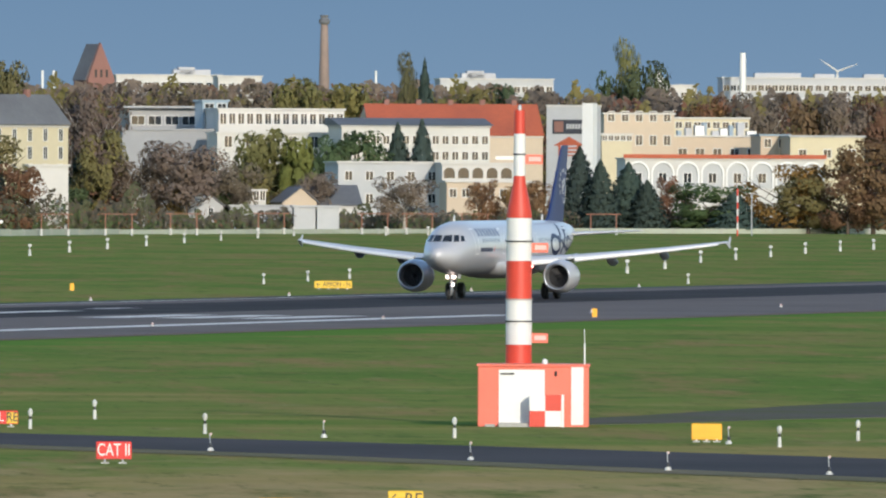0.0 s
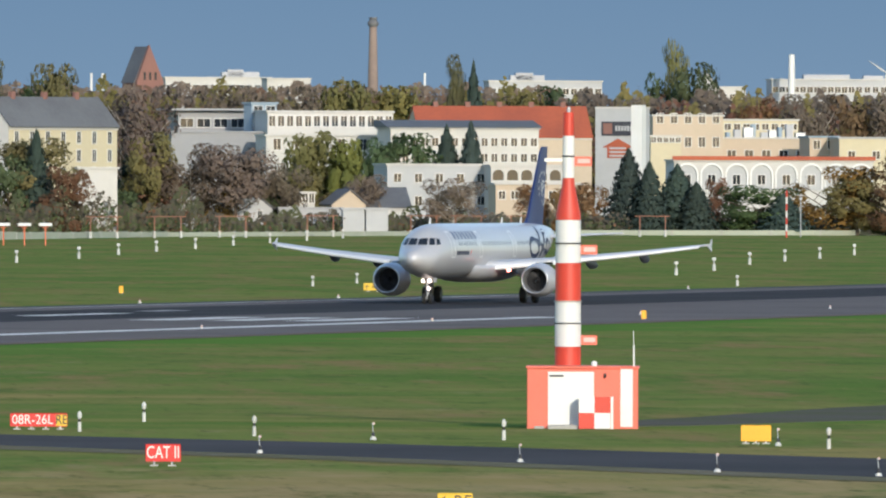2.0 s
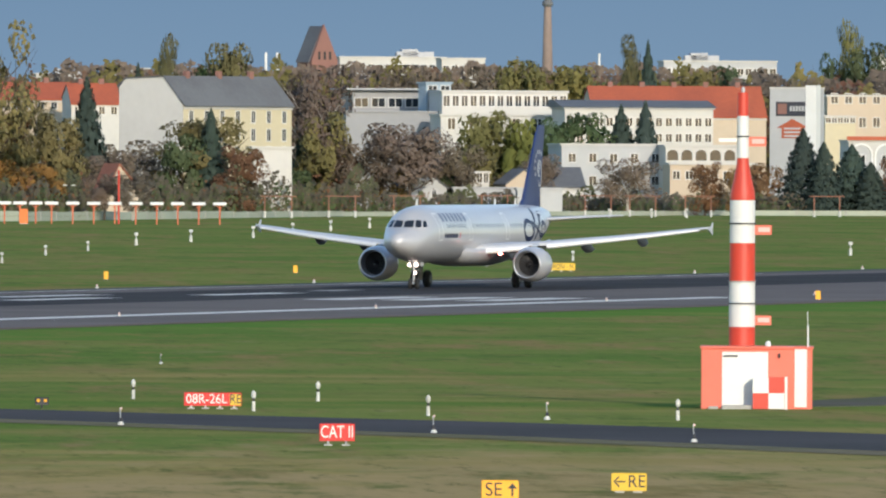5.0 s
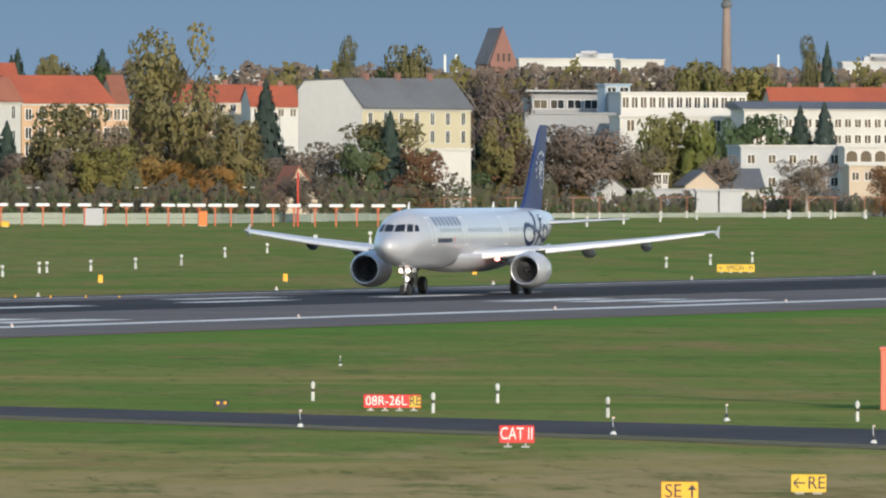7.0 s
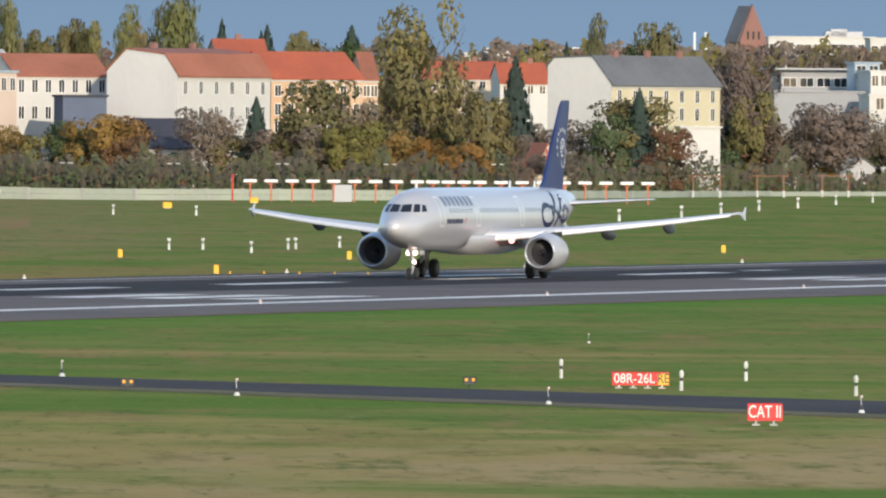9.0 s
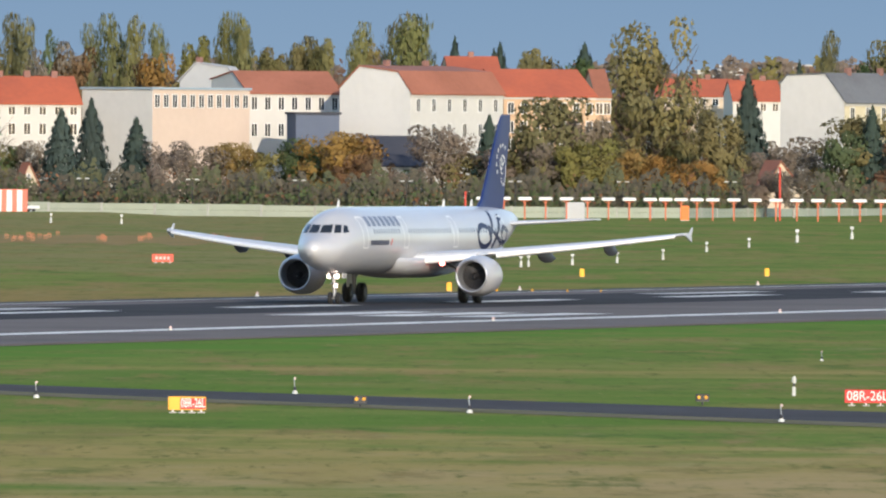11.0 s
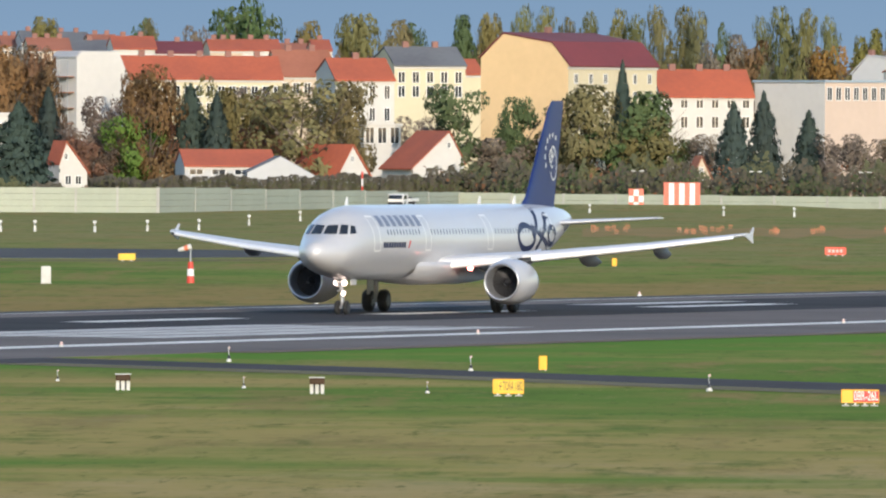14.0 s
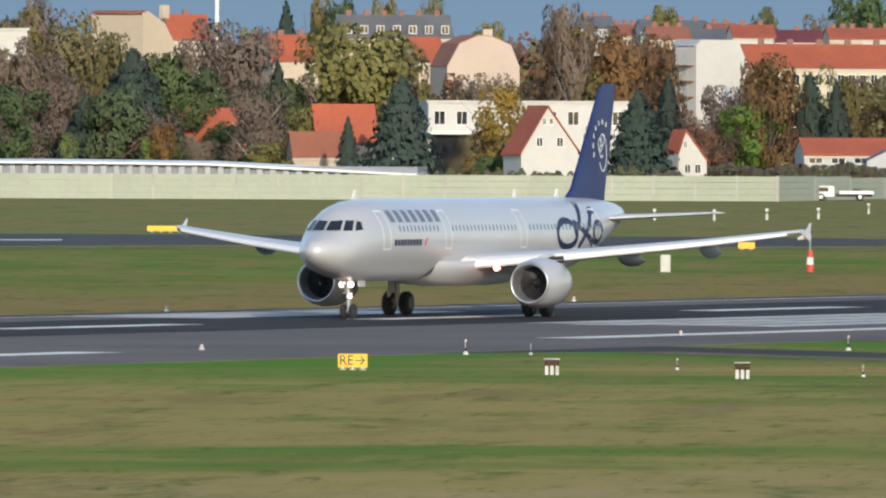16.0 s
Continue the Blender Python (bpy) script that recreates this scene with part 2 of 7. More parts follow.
# ---- building blocks ----
class Shape:
    """Collects faces for one mesh."""

    def __init__(self):
        self.v, self.f, self.smooth = [], [], []

    def add(self, verts, faces, smooth=False):
        k = len(self.v)
        self.v += [tuple(p) for p in verts]
        self.f += [tuple(i + k for i in f) for f in faces]
        self.smooth += [smooth] * len(faces)
        return self

    def box(self, x0, x1, y0, y1, z0, z1, m=None, bevel=0.0):
        if bevel:
            b = bevel
            ring = [(x0 + b, y0), (x1 - b, y0), (x1, y0 + b), (x1, y1 - b), (x1 - b, y1), (x0 + b, y1), (x0, y1 - b), (x0, y0 + b)]
            top = [(x0 + b, y0 + b), (x1 - b, y0 + b), (x1 - b, y0 + b), (x1 - b, y1 - b), (x1 - b, y1 - b), (x0 + b, y1 - b), (x0 + b, y1 - b), (x0 + b, y0 + b)]
            v = [(*p, z0) for p in ring] + [(*p, z1 - b) for p in ring] + [(*p, z1) for p in top]
            f = [tuple(range(7, -1, -1)), tuple(range(16, 24))]
            f += [(i + o, (i + 1) % 8 + o, (i + 1) % 8 + 8 + o, i + 8 + o) for o in (0, 8) for i in range(8)]
        else:
            v = [(x, y, z) for z in (z0, z1) for x, y in ((x0, y0), (x1, y0), (x1, y1), (x0, y1))]
            f = [(3, 2, 1, 0), (4, 5, 6, 7), (0, 1, 5, 4), (1, 2, 6, 5), (2, 3, 7, 6), (3, 0, 4, 7)]
        return self.add([m @ Vector(p) for p in v] if m else v, f)

    def lathe(self, rows, n=24, m=None, cap=True, smooth=True):
        """rows: radius, z (about the z axis)."""
        v = [(r * math.cos(2 * math.pi * i / n), r * math.sin(2 * math.pi * i / n), z) for r, z in rows for i in range(n)]
        f = [(k * n + i, k * n + (i + 1) % n, (k + 1) * n + (i + 1) % n, (k + 1) * n + i) for k in range(len(rows) - 1) for i in range(n)]
        self.add([m @ Vector(p) for p in v] if m else v, f, smooth)
        if cap:
            w = self.v[-len(v):]
            self.add(w[:n], [tuple(range(n - 1, -1, -1))])
            self.add(w[-n:], [tuple(range(n))])
        return self

    def loft(self, rings, cap=True, smooth=True):
        n = len(rings[0])
        v = [p for r in rings for p in r]
        self.add(v, [(a * n + i, a * n + (i + 1) % n, (a + 1) * n + (i + 1) % n, (a + 1) * n + i) for a in range(len(rings) - 1) for i in range(n)], smooth)
        if cap:
            self.add(v[:n], [tuple(range(n - 1, -1, -1))])
            self.add(v[-n:], [tuple(range(n))])
        return self

    def rod(self, a, b, r, n=8, r2=None):
        a, b = Vector(a), Vector(b)
        m = Matrix.Translation(a) @ (b - a).to_track_quat("Z", "Y").to_matrix().to_4x4()
        return self.lathe([(r, 0), (r if r2 is None else r2, (b - a).length)], n, m)

    def mesh(self, name, material):
        me = bpy.data.meshes.new(name)
        me.from_pydata(self.v, [], self.f)
        me.polygons.foreach_set("use_smooth", self.smooth)
        me.materials.append(material)
        bm = bmesh.new()
        bm.from_mesh(me)
        bmesh.ops.recalc_face_normals(bm, faces=bm.faces)
        bm.to_mesh(me)
        bm.free()
        return me


def part(name, shape, material, parent=None, label=""):
    data = shape if isinstance(shape, bpy.types.Mesh) else shape.mesh(name, material)
    ob = new(name, data)
    ob.parent = parent
    return tagged(ob, label)


def thing(name, m, label, category, group="", kind=""):
    ob = new(name)
    ob.empty_display_size = 0.1
    ob.matrix_basis = m
    return tagged(ob, label, category, group, kind)


def site(m, d):
    """The place on the ground at a bearing (milliradians from +y) and a distance from the viewpoint."""
    return d * math.sin(m / 1000), d * math.cos(m / 1000)


def height(e, d):
    """The height of what shows at elevation e (milliradians) at a distance."""
    return EYE.z + e * d / 1000


def sheet(name, outline, z, material, label, kind="structure", thick=0.0, category=""):
    s = Shape()
    n = len(outline)
    s.add([(x, y, z) for x, y in outline], [tuple(range(n))])
    if thick:
        s.add([(x, y, z) for x, y in outline] + [(x, y, z - thick) for x, y in outline], [(i, (i + 1) % n, (i + 1) % n + n, i + n) for i in range(n)])
    return tagged(part(name, s, material), label, category or name.replace("_", " "), kind=kind)


# runway frame: along = metres towards the far end, across = metres from the viewpoint
E_AL, E_AC = Vector((math.sin(PHI), math.cos(PHI))), Vector((-math.cos(PHI), math.sin(PHI)))


def rw(along, across):
    p = along * E_AL + across * E_AC
    return p.x, p.y


def strip(a0, a1, c0, c1):
    return [rw(a0, c0), rw(a1, c0), rw(a1, c1), rw(a0, c1)]


# ---- ground, runways, taxiway ----
sheet("ground", [(-4600, -300), (4600, -300), (4600, 4900), (-4600, 4900)], 0.0, M_grass, "mown airfield grass with dry straw-coloured patches", category="grass")
runway = sheet("runway", strip(100, 2600, 268, 332), 0.03, M_asphalt, "dark asphalt runway with worn white markings", thick=0.2)
for c0, c1, lab in ((262, 268, "near"), (332, 336, "far")):
    sheet("runway_shoulder", strip(760 if lab == "near" else 100, 2600, c0 + 3.5 * (lab == "near"), c1), 0.02, M_gravel if lab == "near" else M_shoulder, "bare sandy verge beside the runway asphalt")
sheet("runway_wear", strip(500, 2300, 303.5, 325), 0.036, M_rubber, "dark tyre rubber streak along the runway")
FAR_N = [(-104, 1350), (-88, 1355), (-72, 1378), (-48, 1376), (-40, 1393), (-29, 1425), (-25, 1440)]
FAR_F = [(-25, 1444), (-29, 1450), (-40, 1476), (-48, 1485), (-72, 1486), (-88, 1488), (-104, 1490)]
sheet("far_taxiway", [site(*p) for p in FAR_N + FAR_F], 0.03, M_shoulder, "second strip of dark asphalt across the grass", thick=0.2)
sheet("far_taxiway_verge", [site(m, d - 22 + 3 * math.sin(m)) for m, d in FAR_N] + [site(m, d - 30 + 3 * math.sin(m)) for m, d in FAR_N[::-1]], 0.02, M_dust, "thin straw-coloured line in the grass beside the asphalt")
sheet("far_taxiway_line", [site(-95, 1405), (site(-84.6, 1412)), site(-84.6, 1424), site(-95, 1417)], 0.04, M_paint, "white painted line on the second asphalt strip")
sheet("bare_soil", [site(m, 1690 + 24 * math.sin(1.7 * m)) for m in range(-20, 1)] + [site(m, 1835 + 22 * math.sin(2.3 * m)) for m in range(0, -21, -1)], 0.02, M_soil, "strip of bare reddish-brown soil in the grass")


def marking(a0, a1, c0, c1, worn=False, label="white painted runway stripe"):
    s = Shape()
    s.add([(*p, 0.042) for p in strip(a0, a1, c0, c1)], [(0, 1, 2, 3)])
    tagged(part("runway_marking", s, M_paint_worn if worn else M_paint), label, "runway marking", "runway markings", "structure")


for k in range(-4, 8):
    marking(822 + 48.8 * k, 846 + 48.8 * k, 313.2, 315.6, label="white dash of the runway centre line")
marking(759, 1178, 279.6, 282.2, label="white edge line along the runway")
marking(560, 702, 279.6, 282.2, label="white edge line along the runway")
marking(500, 1400, 331.0, 332.0, True, label="faded white line along the runway edge")
for k, (a0, a1) in enumerate(((808, 866), (810, 865), (809, 863), (813, 866))):
    marking(a0, a1, 287.6 + 4.0 * k, 291.0 + 4.0 * k, True, "worn white stripe of the aiming point block")
marking(822, 858, 322.5, 330.5, True, "wide worn white aiming point block")
for base in (978, 1136):
    for c in (286.5, 291.8, 297.1):
        marking(base, base + 26, c, c + 3.2, label="white touchdown zone stripe")
    marking(base, base + 26, 320, 323, True, "white touchdown zone stripe")
marking(1205, 1214, 316, 318, True, "worn white runway paint patch")

TAXI_F = [(75, 575), (51.3, 624), (35, 655), (20.5, 677), (-5, 720), (-23.6, 756), (-39.2, 783), (-62, 838)]
TAXI_N = [(64.0, 550.0), (48.1, 587.1), (33.2, 624.4), (19.7, 651.6), (-4.9, 699.8), (-23.1, 740.0), (-38.4, 766.4)] + [(-47, 758), (-60, 738), (-95, 690), (-140, 660), (-110, 790)]
sheet("taxiway", TAXI_F + TAXI_N[::-1], 0.024, M_taxi, "narrow dark asphalt taxiway joining the runway", thick=0.1)
sheet("taxiway_edge", [(x - 2.2, y - 5.0) for x, y in TAXI_N[:7]] + TAXI_N[6::-1], 0.018, M_dust, "pale dusty edge of the taxiway")
sheet("service_road", [site(*p) for p in ((92, 796), (85.2, 774), (80, 759), (76.9, 747), (71.4, 727), (68.4, 719), (68.4, 701), (71.4, 704), (76.9, 714), (80, 719), (85.2, 726), (92, 738))], 0.02, M_service, "narrow grey service road to the mast hut", thick=0.06)


# ---- the airliner ----
# stations along the body: aft of the nose, top, bottom, half width
BODY = [(0.0, 3.43, 3.37, 0.03), (0.08, 3.68, 3.14, 0.3), (0.3, 3.93, 2.93, 0.56), (0.75, 4.1, 2.68, 0.9), (1.3, 4.3, 2.46, 1.2), (1.75, 4.46, 2.33, 1.37), (2.1, 4.72, 2.25, 1.48), (2.6, 5.08, 2.15, 1.6), (3.2, 5.44, 2.06, 1.71), (4.0, 5.74, 1.98, 1.82),
        (5.0, 5.91, 1.92, 1.91), (6.2, 6.0, 1.89, 1.96), (7.5, 6.02, 1.88, 1.975), (31.0, 6.02, 1.88, 1.975), (33.0, 6.02, 2.0, 1.96), (35.0, 6.01, 2.3, 1.88), (37.0, 5.99, 2.75, 1.72), (39.0, 5.95, 3.3, 1.47), (41.0, 5.86, 3.88, 1.13), (42.7, 5.72, 4.35, 0.78), (44.0, 5.5, 4.72, 0.42), (44.5, 5.3, 4.95, 0.18)]
b_a, b_top, b_bot, b_w = (np.array(c) for c in zip(*BODY))


def section(a):
    return np.interp(a, b_a, b_top), np.interp(a, b_a, b_bot), np.interp(a, b_a, b_w)


def skin(a, z, side, off=0.012):
    """A point on the body's side; side -1 is the port side, which faces the terminal."""
    t, b, w = section(a)
    u = max(-1, min(1, (z - (t + b) / 2) / ((t - b) / 2)))
    return (a, side * (w * math.sqrt(1 - u * u) + off), z)


def patch(s, a0, a1, z0, z1, side, na=2, nz=3, lean=0.0, off=0.012):
    v = [skin(a0 + (a1 - a0) * i / na + lean * (j / nz), z0 + (z1 - z0) * j / nz, side, off) for j in range(nz + 1) for i in range(na + 1)]
    return s.add(v, [(j * (na + 1) + i, j * (na + 1) + i + 1, (j + 1) * (na + 1) + i + 1, (j + 1) * (na + 1) + i) for j in range(nz) for i in range(na)])


def ribbon(s, pts, width, side, off=0.014):
    """A painted band along points (aft, height) of the body's side."""
    v = []
    for i, (a, z) in enumerate(pts):
        p, q = pts[max(i - 1, 0)], pts[min(i + 1, len(pts) - 1)]
        d = Vector((q[0] - p[0], q[1] - p[1])).normalized() * width / 2
        v += [skin(a - d.y, z + d.x, side, off), skin(a + d.y, z - d.x, side, off)]
    return s.add(v, [(2 * i, 2 * i + 1, 2 * i + 3, 2 * i + 2) for i in range(len(pts) - 1)])


def foil(x0, chord, y, z, thick, n=14):
    """An aerofoil ring at y, from the leading edge x0."""
    up = [(x0 + chord * (1 - math.cos(math.pi * i / n)) / 2) for i in range(n + 1)]
    h = lambda x: thick * chord * 3.9 * (math.sqrt(max((x - x0) / chord, 0)) * 0.6 - 0.6 * ((x - x0) / chord) ** 1.4)
    return [(x, y, z + 0.68 * h(x)) for x in up] + [(x, y, z - 0.32 * h(x)) for x in up[-2:0:-1]]


def build_airliner():
    plane = thing("airliner", pose(0, 0, 0), "silver-grey twin-engine passenger jet with a navy blue tail", "airplane")
    n = 40
    ast = sorted(set(list(b_a) + [0.03, 0.15, 0.5, 1.05, 1.7, 2.3, 2.9, 3.6, 4.5] + list(np.arange(8.5, 31, 1.5))))
    rings = []
    for a in ast:
        t, b, w = section(a)
        rings.append([(a, w * math.cos(2 * math.pi * i / n), (t + b) / 2 + (t - b) / 2 * math.sin(2 * math.pi * i / n)) for i in range(n)])
    body = part("fuselage", Shape().loft(rings), M_silver, plane, "silver-grey painted fuselage")
    # belly fairing round the wing root
    fair = Shape()
    rr = []
    for a, k in ((13.2, 0.05), (13.9, 0.45), (15.2, 0.9), (17, 1.1), (23, 1.1), (25.5, 0.8), (27.5, 0.35), (28.5, 0.05)):
        rr.append([(a, (1.5 + 0.85 * k) * math.copysign(abs(math.cos(math.pi * i / 16)) ** 0.75, math.cos(math.pi * i / 16)), 2.85 - (0.9 + 0.36 * k) * math.sin(math.pi * i / 16) ** 0.8) for i in range(17)])
    part("belly_fairing", fair.loft(rr, cap=False), M_silver, plane)
    # flight deck windows: corners as (half width, height), laid on the skin
    def on_nose(y, z):
        lo, hi = 0.8, 6.0
        for _ in range(30):
            mid = (lo + hi) / 2
            t, b, w = section(mid)
            u = (z - (t + b) / 2) / ((t - b) / 2)
            if abs(u) >= 1 or w * math.sqrt(1 - u * u) < y:
                lo = mid
            else:
                hi = mid
        return hi

    for side in (-1, 1):
        for quad in (((0.05, 4.9), (0.64, 4.95), (0.74, 4.44), (0.05, 4.44)), ((0.75, 4.95), (1.08, 4.93), (1.22, 4.43), (0.86, 4.43)), ((1.17, 4.92), (1.34, 4.86), (1.52, 4.47), (1.31, 4.43))):
            (y0, z0), (y1, z1), (y2, z2), (y3, z3) = quad
            k, g = 4, []
            for j in range(k + 1):
                for i in range(k + 1):
                    u, v = i / k, j / k
                    y = (y0 * (1 - u) + y1 * u) * (1 - v) + (y3 * (1 - u) + y2 * u) * v
                    z = (z0 * (1 - u) + z1 * u) * (1 - v) + (z3 * (1 - u) + z2 * u) * v
                    g.append((on_nose(y, z) - 0.025, side * (y + 0.01), z + 0.01))
            s = Shape().add(g, [(j * (k + 1) + i, j * (k + 1) + i + 1, (j + 1) * (k + 1) + i + 1, (j + 1) * (k + 1) + i) for j in range(k) for i in range(k)], True)
            part("cockpit_window", s, M_glass, body, "dark flight deck window")
    for side in (-1, 1):
        # cabin windows
        wmesh = None
        for k in range(57):
            a = 7.25 + 0.533 * k
            if 12.9 < a < 14.6 or 24.2 < a < 25.9 or a > 37:
                continue
            if wmesh is None:
                s = Shape()
                g = [skin(8.9 + dx, 4.52 + dz, side, 0.012) for dx, dz in ((0, .17), (.08, .14), (.11, 0), (.08, -.14), (0, -.17), (-.08, -.14), (-.11, 0), (-.08, .14))]
                wmesh = s.add([(x - 8.9, y, z) for x, y, z in g], [tuple(range(8))]).mesh("cabin_window", M_cabin)
            ob = part("cabin_window", wmesh, None, body)
            ob.location = (a, 0, 0)
        for d in (5.45, 14.05, 24.87, 36.2):
            s = Shape()
            w, z0, z1 = 0.45, 3.5, 5.4
            for p in (((d - w, z0), (d - w, z1)), ((d + w, z0), (d + w, z1)), ((d - w, z1), (d + w, z1)), ((d - w, z0), (d + w, z0))):
                (pa, pz), (qa, qz) = p
                ribbon(s, [(pa + (qa - pa) * i / 5, pz + (qz - pz) * i / 5) for i in range(6)], 0.09, side)
            part("cabin_door", s, M_white, body, "pale outline of a cabin door")
        # title: seven tall plain blocks, and a small line beneath
        for k in range(7):
            part("title_block", patch(Shape(), 6.3 + 1.06 * k, 6.94 + 1.06 * k, 4.84, 5.44, side, 1, 4), M_title, body, "grey-blue block of the title")
        for k in range(9):
            part("name_block", patch(Shape(), 6.35 + 0.43 * k, 6.69 + 0.43 * k, 3.67, 3.98, side, 1, 2), M_logo, body, "small dark blue block")
        s = patch(Shape(), 10.55, 10.75, 3.65, 4.06, side, 1, 2, lean=0.25)
        part("red_flash", s, M_signred, body, "small red flash")
        # looping ribbon on the rear body
        loops = ([(31.3 + 1.45 * math.cos(0.26 * i), 4.15 + 0.68 * math.sin(0.26 * i)) for i in range(26)],
                 [(35.0 - 1.75 * (i / 9) ** 0.8, 5.9 - 1.25 * i / 9) for i in range(10)] + [(33.05 - 0.35 * i, 4.5 - 0.16 * i) for i in range(3)],
                 [(36.5 - 0.28 * i, 5.35 + 0.05 * i - 0.03 * i * i) for i in range(5)] + [(35.3 - 0.25 * i, 4.95 - 0.17 * i) for i in range(10)],
                 [(36.35 + 0.85 * math.cos(0.36 * i), 4.2 + 0.5 * math.sin(0.36 * i)) for i in range(18)],
                 [(32.5 + 0.38 * i, 4.75 - 0.14 * i) for i in range(10)])
        for pts in loops:
            part("ribbon_loop", ribbon(Shape(), pts, 0.34, side), M_logo, body, "dark blue looping ribbon marking")
    # wings
    for side in (-1, 1):
        wg = Shape().loft([foil(15.9, 8.2, side * 1.2, 2.72, 0.105), foil(16.76, 6.9, side * 1.98, 2.82, 0.105), foil(19.06, 4.45, side * 6.4, 3.16, 0.12), foil(22.0, 2.85, side * 12.2, 3.77, 0.125), foil(24.45, 1.6, side * 16.95, 4.38, 0.13)])
        wing = part("wing", wg, M_wing, plane, "pale grey swept wing")
        # slat line and flaps, slightly lowered
        part("flap", Shape().loft([foil(23.0, 1.5, side * 2.2, 2.5, 0.1, 8), foil(23.0, 1.25, side * 6.3, 2.98, 0.1, 8)]), M_wing, wing, "lowered inner trailing edge flap")
        part("flap", Shape().loft([foil(23.1, 1.2, side * 6.6, 3.0, 0.1, 8), foil(24.6, 0.75, side * 13.3, 3.76, 0.1, 8)]), M_wing, wing, "lowered outer trailing edge flap")
        for yl, yr, lab in ((2.25, 5.2, "inner"), (6.4, 16.5, "outer")):
            rings = []
            for q in range(7):
                yy = yl + (yr - yl) * q / 6
                lx, lz = np.interp(yy, (1.98, 6.4, 12.2, 16.95), (16.76, 19.06, 22.0, 24.45)), np.interp(yy, (1.98, 6.4, 12.2, 16.95), (2.72, 3.12, 3.75, 4.38))
                h = 0.25 - 0.009 * yy
                rings.append([(lx - 0.32 + u * 2 * h, side * yy, lz - 0.06 + v * h) for u, v in ((0.55, -1.0), (0.2, -0.9), (0.0, -0.45), (0.0, 0.1), (0.25, 0.6), (0.8, 0.95), (2.0, 1.2), (2.0, 1.0), (0.9, 0.5), (0.7, -0.3))])
            part("slat", Shape().loft(rings), M_slat, wing, "pale " + lab + " leading edge slat, extended")
        fence = Shape()
        prof = [(24.7, 4.3), (25.6, 4.52), (26.1, 4.82), (26.2, 4.82), (25.95, 4.3), (26.05, 3.95), (25.95, 3.92), (25.5, 4.05)]
        nn = len(prof)
        fence.add([(a, side * (17.0 + dy), z) for dy in (-0.035, 0.035) for a, z in prof], [tuple(range(nn)), tuple(range(2 * nn - 1, nn - 1, -1))] + [(i, (i + 1) % nn, nn + (i + 1) % nn, nn + i) for i in range(nn)])
        part("wingtip_fence", fence, M_wing, wing, "arrow-shaped wingtip fence")
        for yb, xa, ln, zc in ((4.0, 21.4, 3.2, 2.5), (8.3, 21.5, 4.0, 2.95), (12.1, 23.2, 3.2, 3.4)):
            s = Shape()
            s.loft([[(xa + ln * u, side * yb + r * 0.22 * math.cos(q), zc + 0.12 - 0.25 * u + r * 0.42 * math.sin(q)) for q in [2 * math.pi * i / 10 for i in range(10)]] for u, r in ((0, 0.1), (0.15, 0.7), (0.4, 1), (0.7, 0.8), (1, 0.08))])
            part("flap_fairing", s, M_pod, wing, "pod under the trailing edge, coloured dark for the wing's shade")
        # engine
        ax = Matrix.Translation((15.45, side * 5.75, 1.76)) @ Matrix.Rotation(radians(90), 4, "Y")
        eng = part("engine", Shape().lathe([(1.07, 0.12), (1.19, 0.5), (1.27, 1.2), (1.26, 2.2), (1.14, 3.1), (1.0, 3.6), (0.95, 3.6), (0.92, 2.6)], 36, ax, cap=False), M_silver, plane, "silver-grey engine nacelle")
        part("inlet_lip", Shape().lathe([(1.07, 0.125), (1.04, 0.04), (0.99, 0.0), (0.93, 0.04), (0.9, 0.16)], 36, ax, cap=False), M_chrome, eng, "polished metal inlet lip")
        part("inlet_duct", Shape().lathe([(0.9, 0.16), (0.87, 0.6), (0.86, 1.1)], 36, ax, cap=False), M_steel, eng)
        fan = part("fan_disc", Shape().lathe([(0.86, 1.12), (0.2, 1.16)], 36, ax, cap=False), M_dark, eng, "dark fan hub")
        for k in range(24):
            an = 2 * math.pi * k / 24
            c, s_, c2, s2 = math.cos(an), math.sin(an), math.cos(an + 0.2), math.sin(an + 0.2)
            part("fan_blade", Shape().add([ax @ Vector(p) for p in ((0.2 * c, 0.2 * s_, 0.98), (0.84 * c, 0.84 * s_, 0.95), (0.84 * c2, 0.84 * s2, 1.08), (0.2 * c2, 0.2 * s2, 1.08))], [(0, 1, 2, 3)]), M_fan, fan)
        part("spinner", Shape().lathe([(0.02, 0.62), (0.12, 0.72), (0.2, 0.9), (0.24, 1.1)], 20, ax), M_dark, eng, "dark spinner with a pale swirl")
        part("swirl", Shape().add([ax @ Vector(p) for p in ((0.06, 0.0, 0.64), (0.16, 0.06, 0.8), (0.1, 0.16, 0.83), (0.0, 0.09, 0.68))], [(0, 1, 2, 3)]), M_white, eng)
        part("exhaust_cone", Shape().lathe([(0.72, 2.6), (0.68, 3.7), (0.45, 4.5), (0.4, 4.5), (0.2, 4.9), (0.02, 5.2)], 28, ax, cap=False), M_dark, eng)
        py = Shape().loft([[(x, side * 5.75 + w, z) for x, w, z in ((16.6 + k * 0.9, -0.16 * f, 2.9 + 0.1 * k), (16.6 + k * 0.9, 0.16 * f, 2.9 + 0.1 * k), (17.2 + k * 0.7, 0.12 * f, 3.15 + 0.02 * k), (17.2 + k * 0.7, -0.12 * f, 3.15 + 0.02 * k))] for k, f in ((0, 0.2), (1, 1), (4, 1), (6.5, 0.3))])
        part("pylon", py, M_wing, eng)
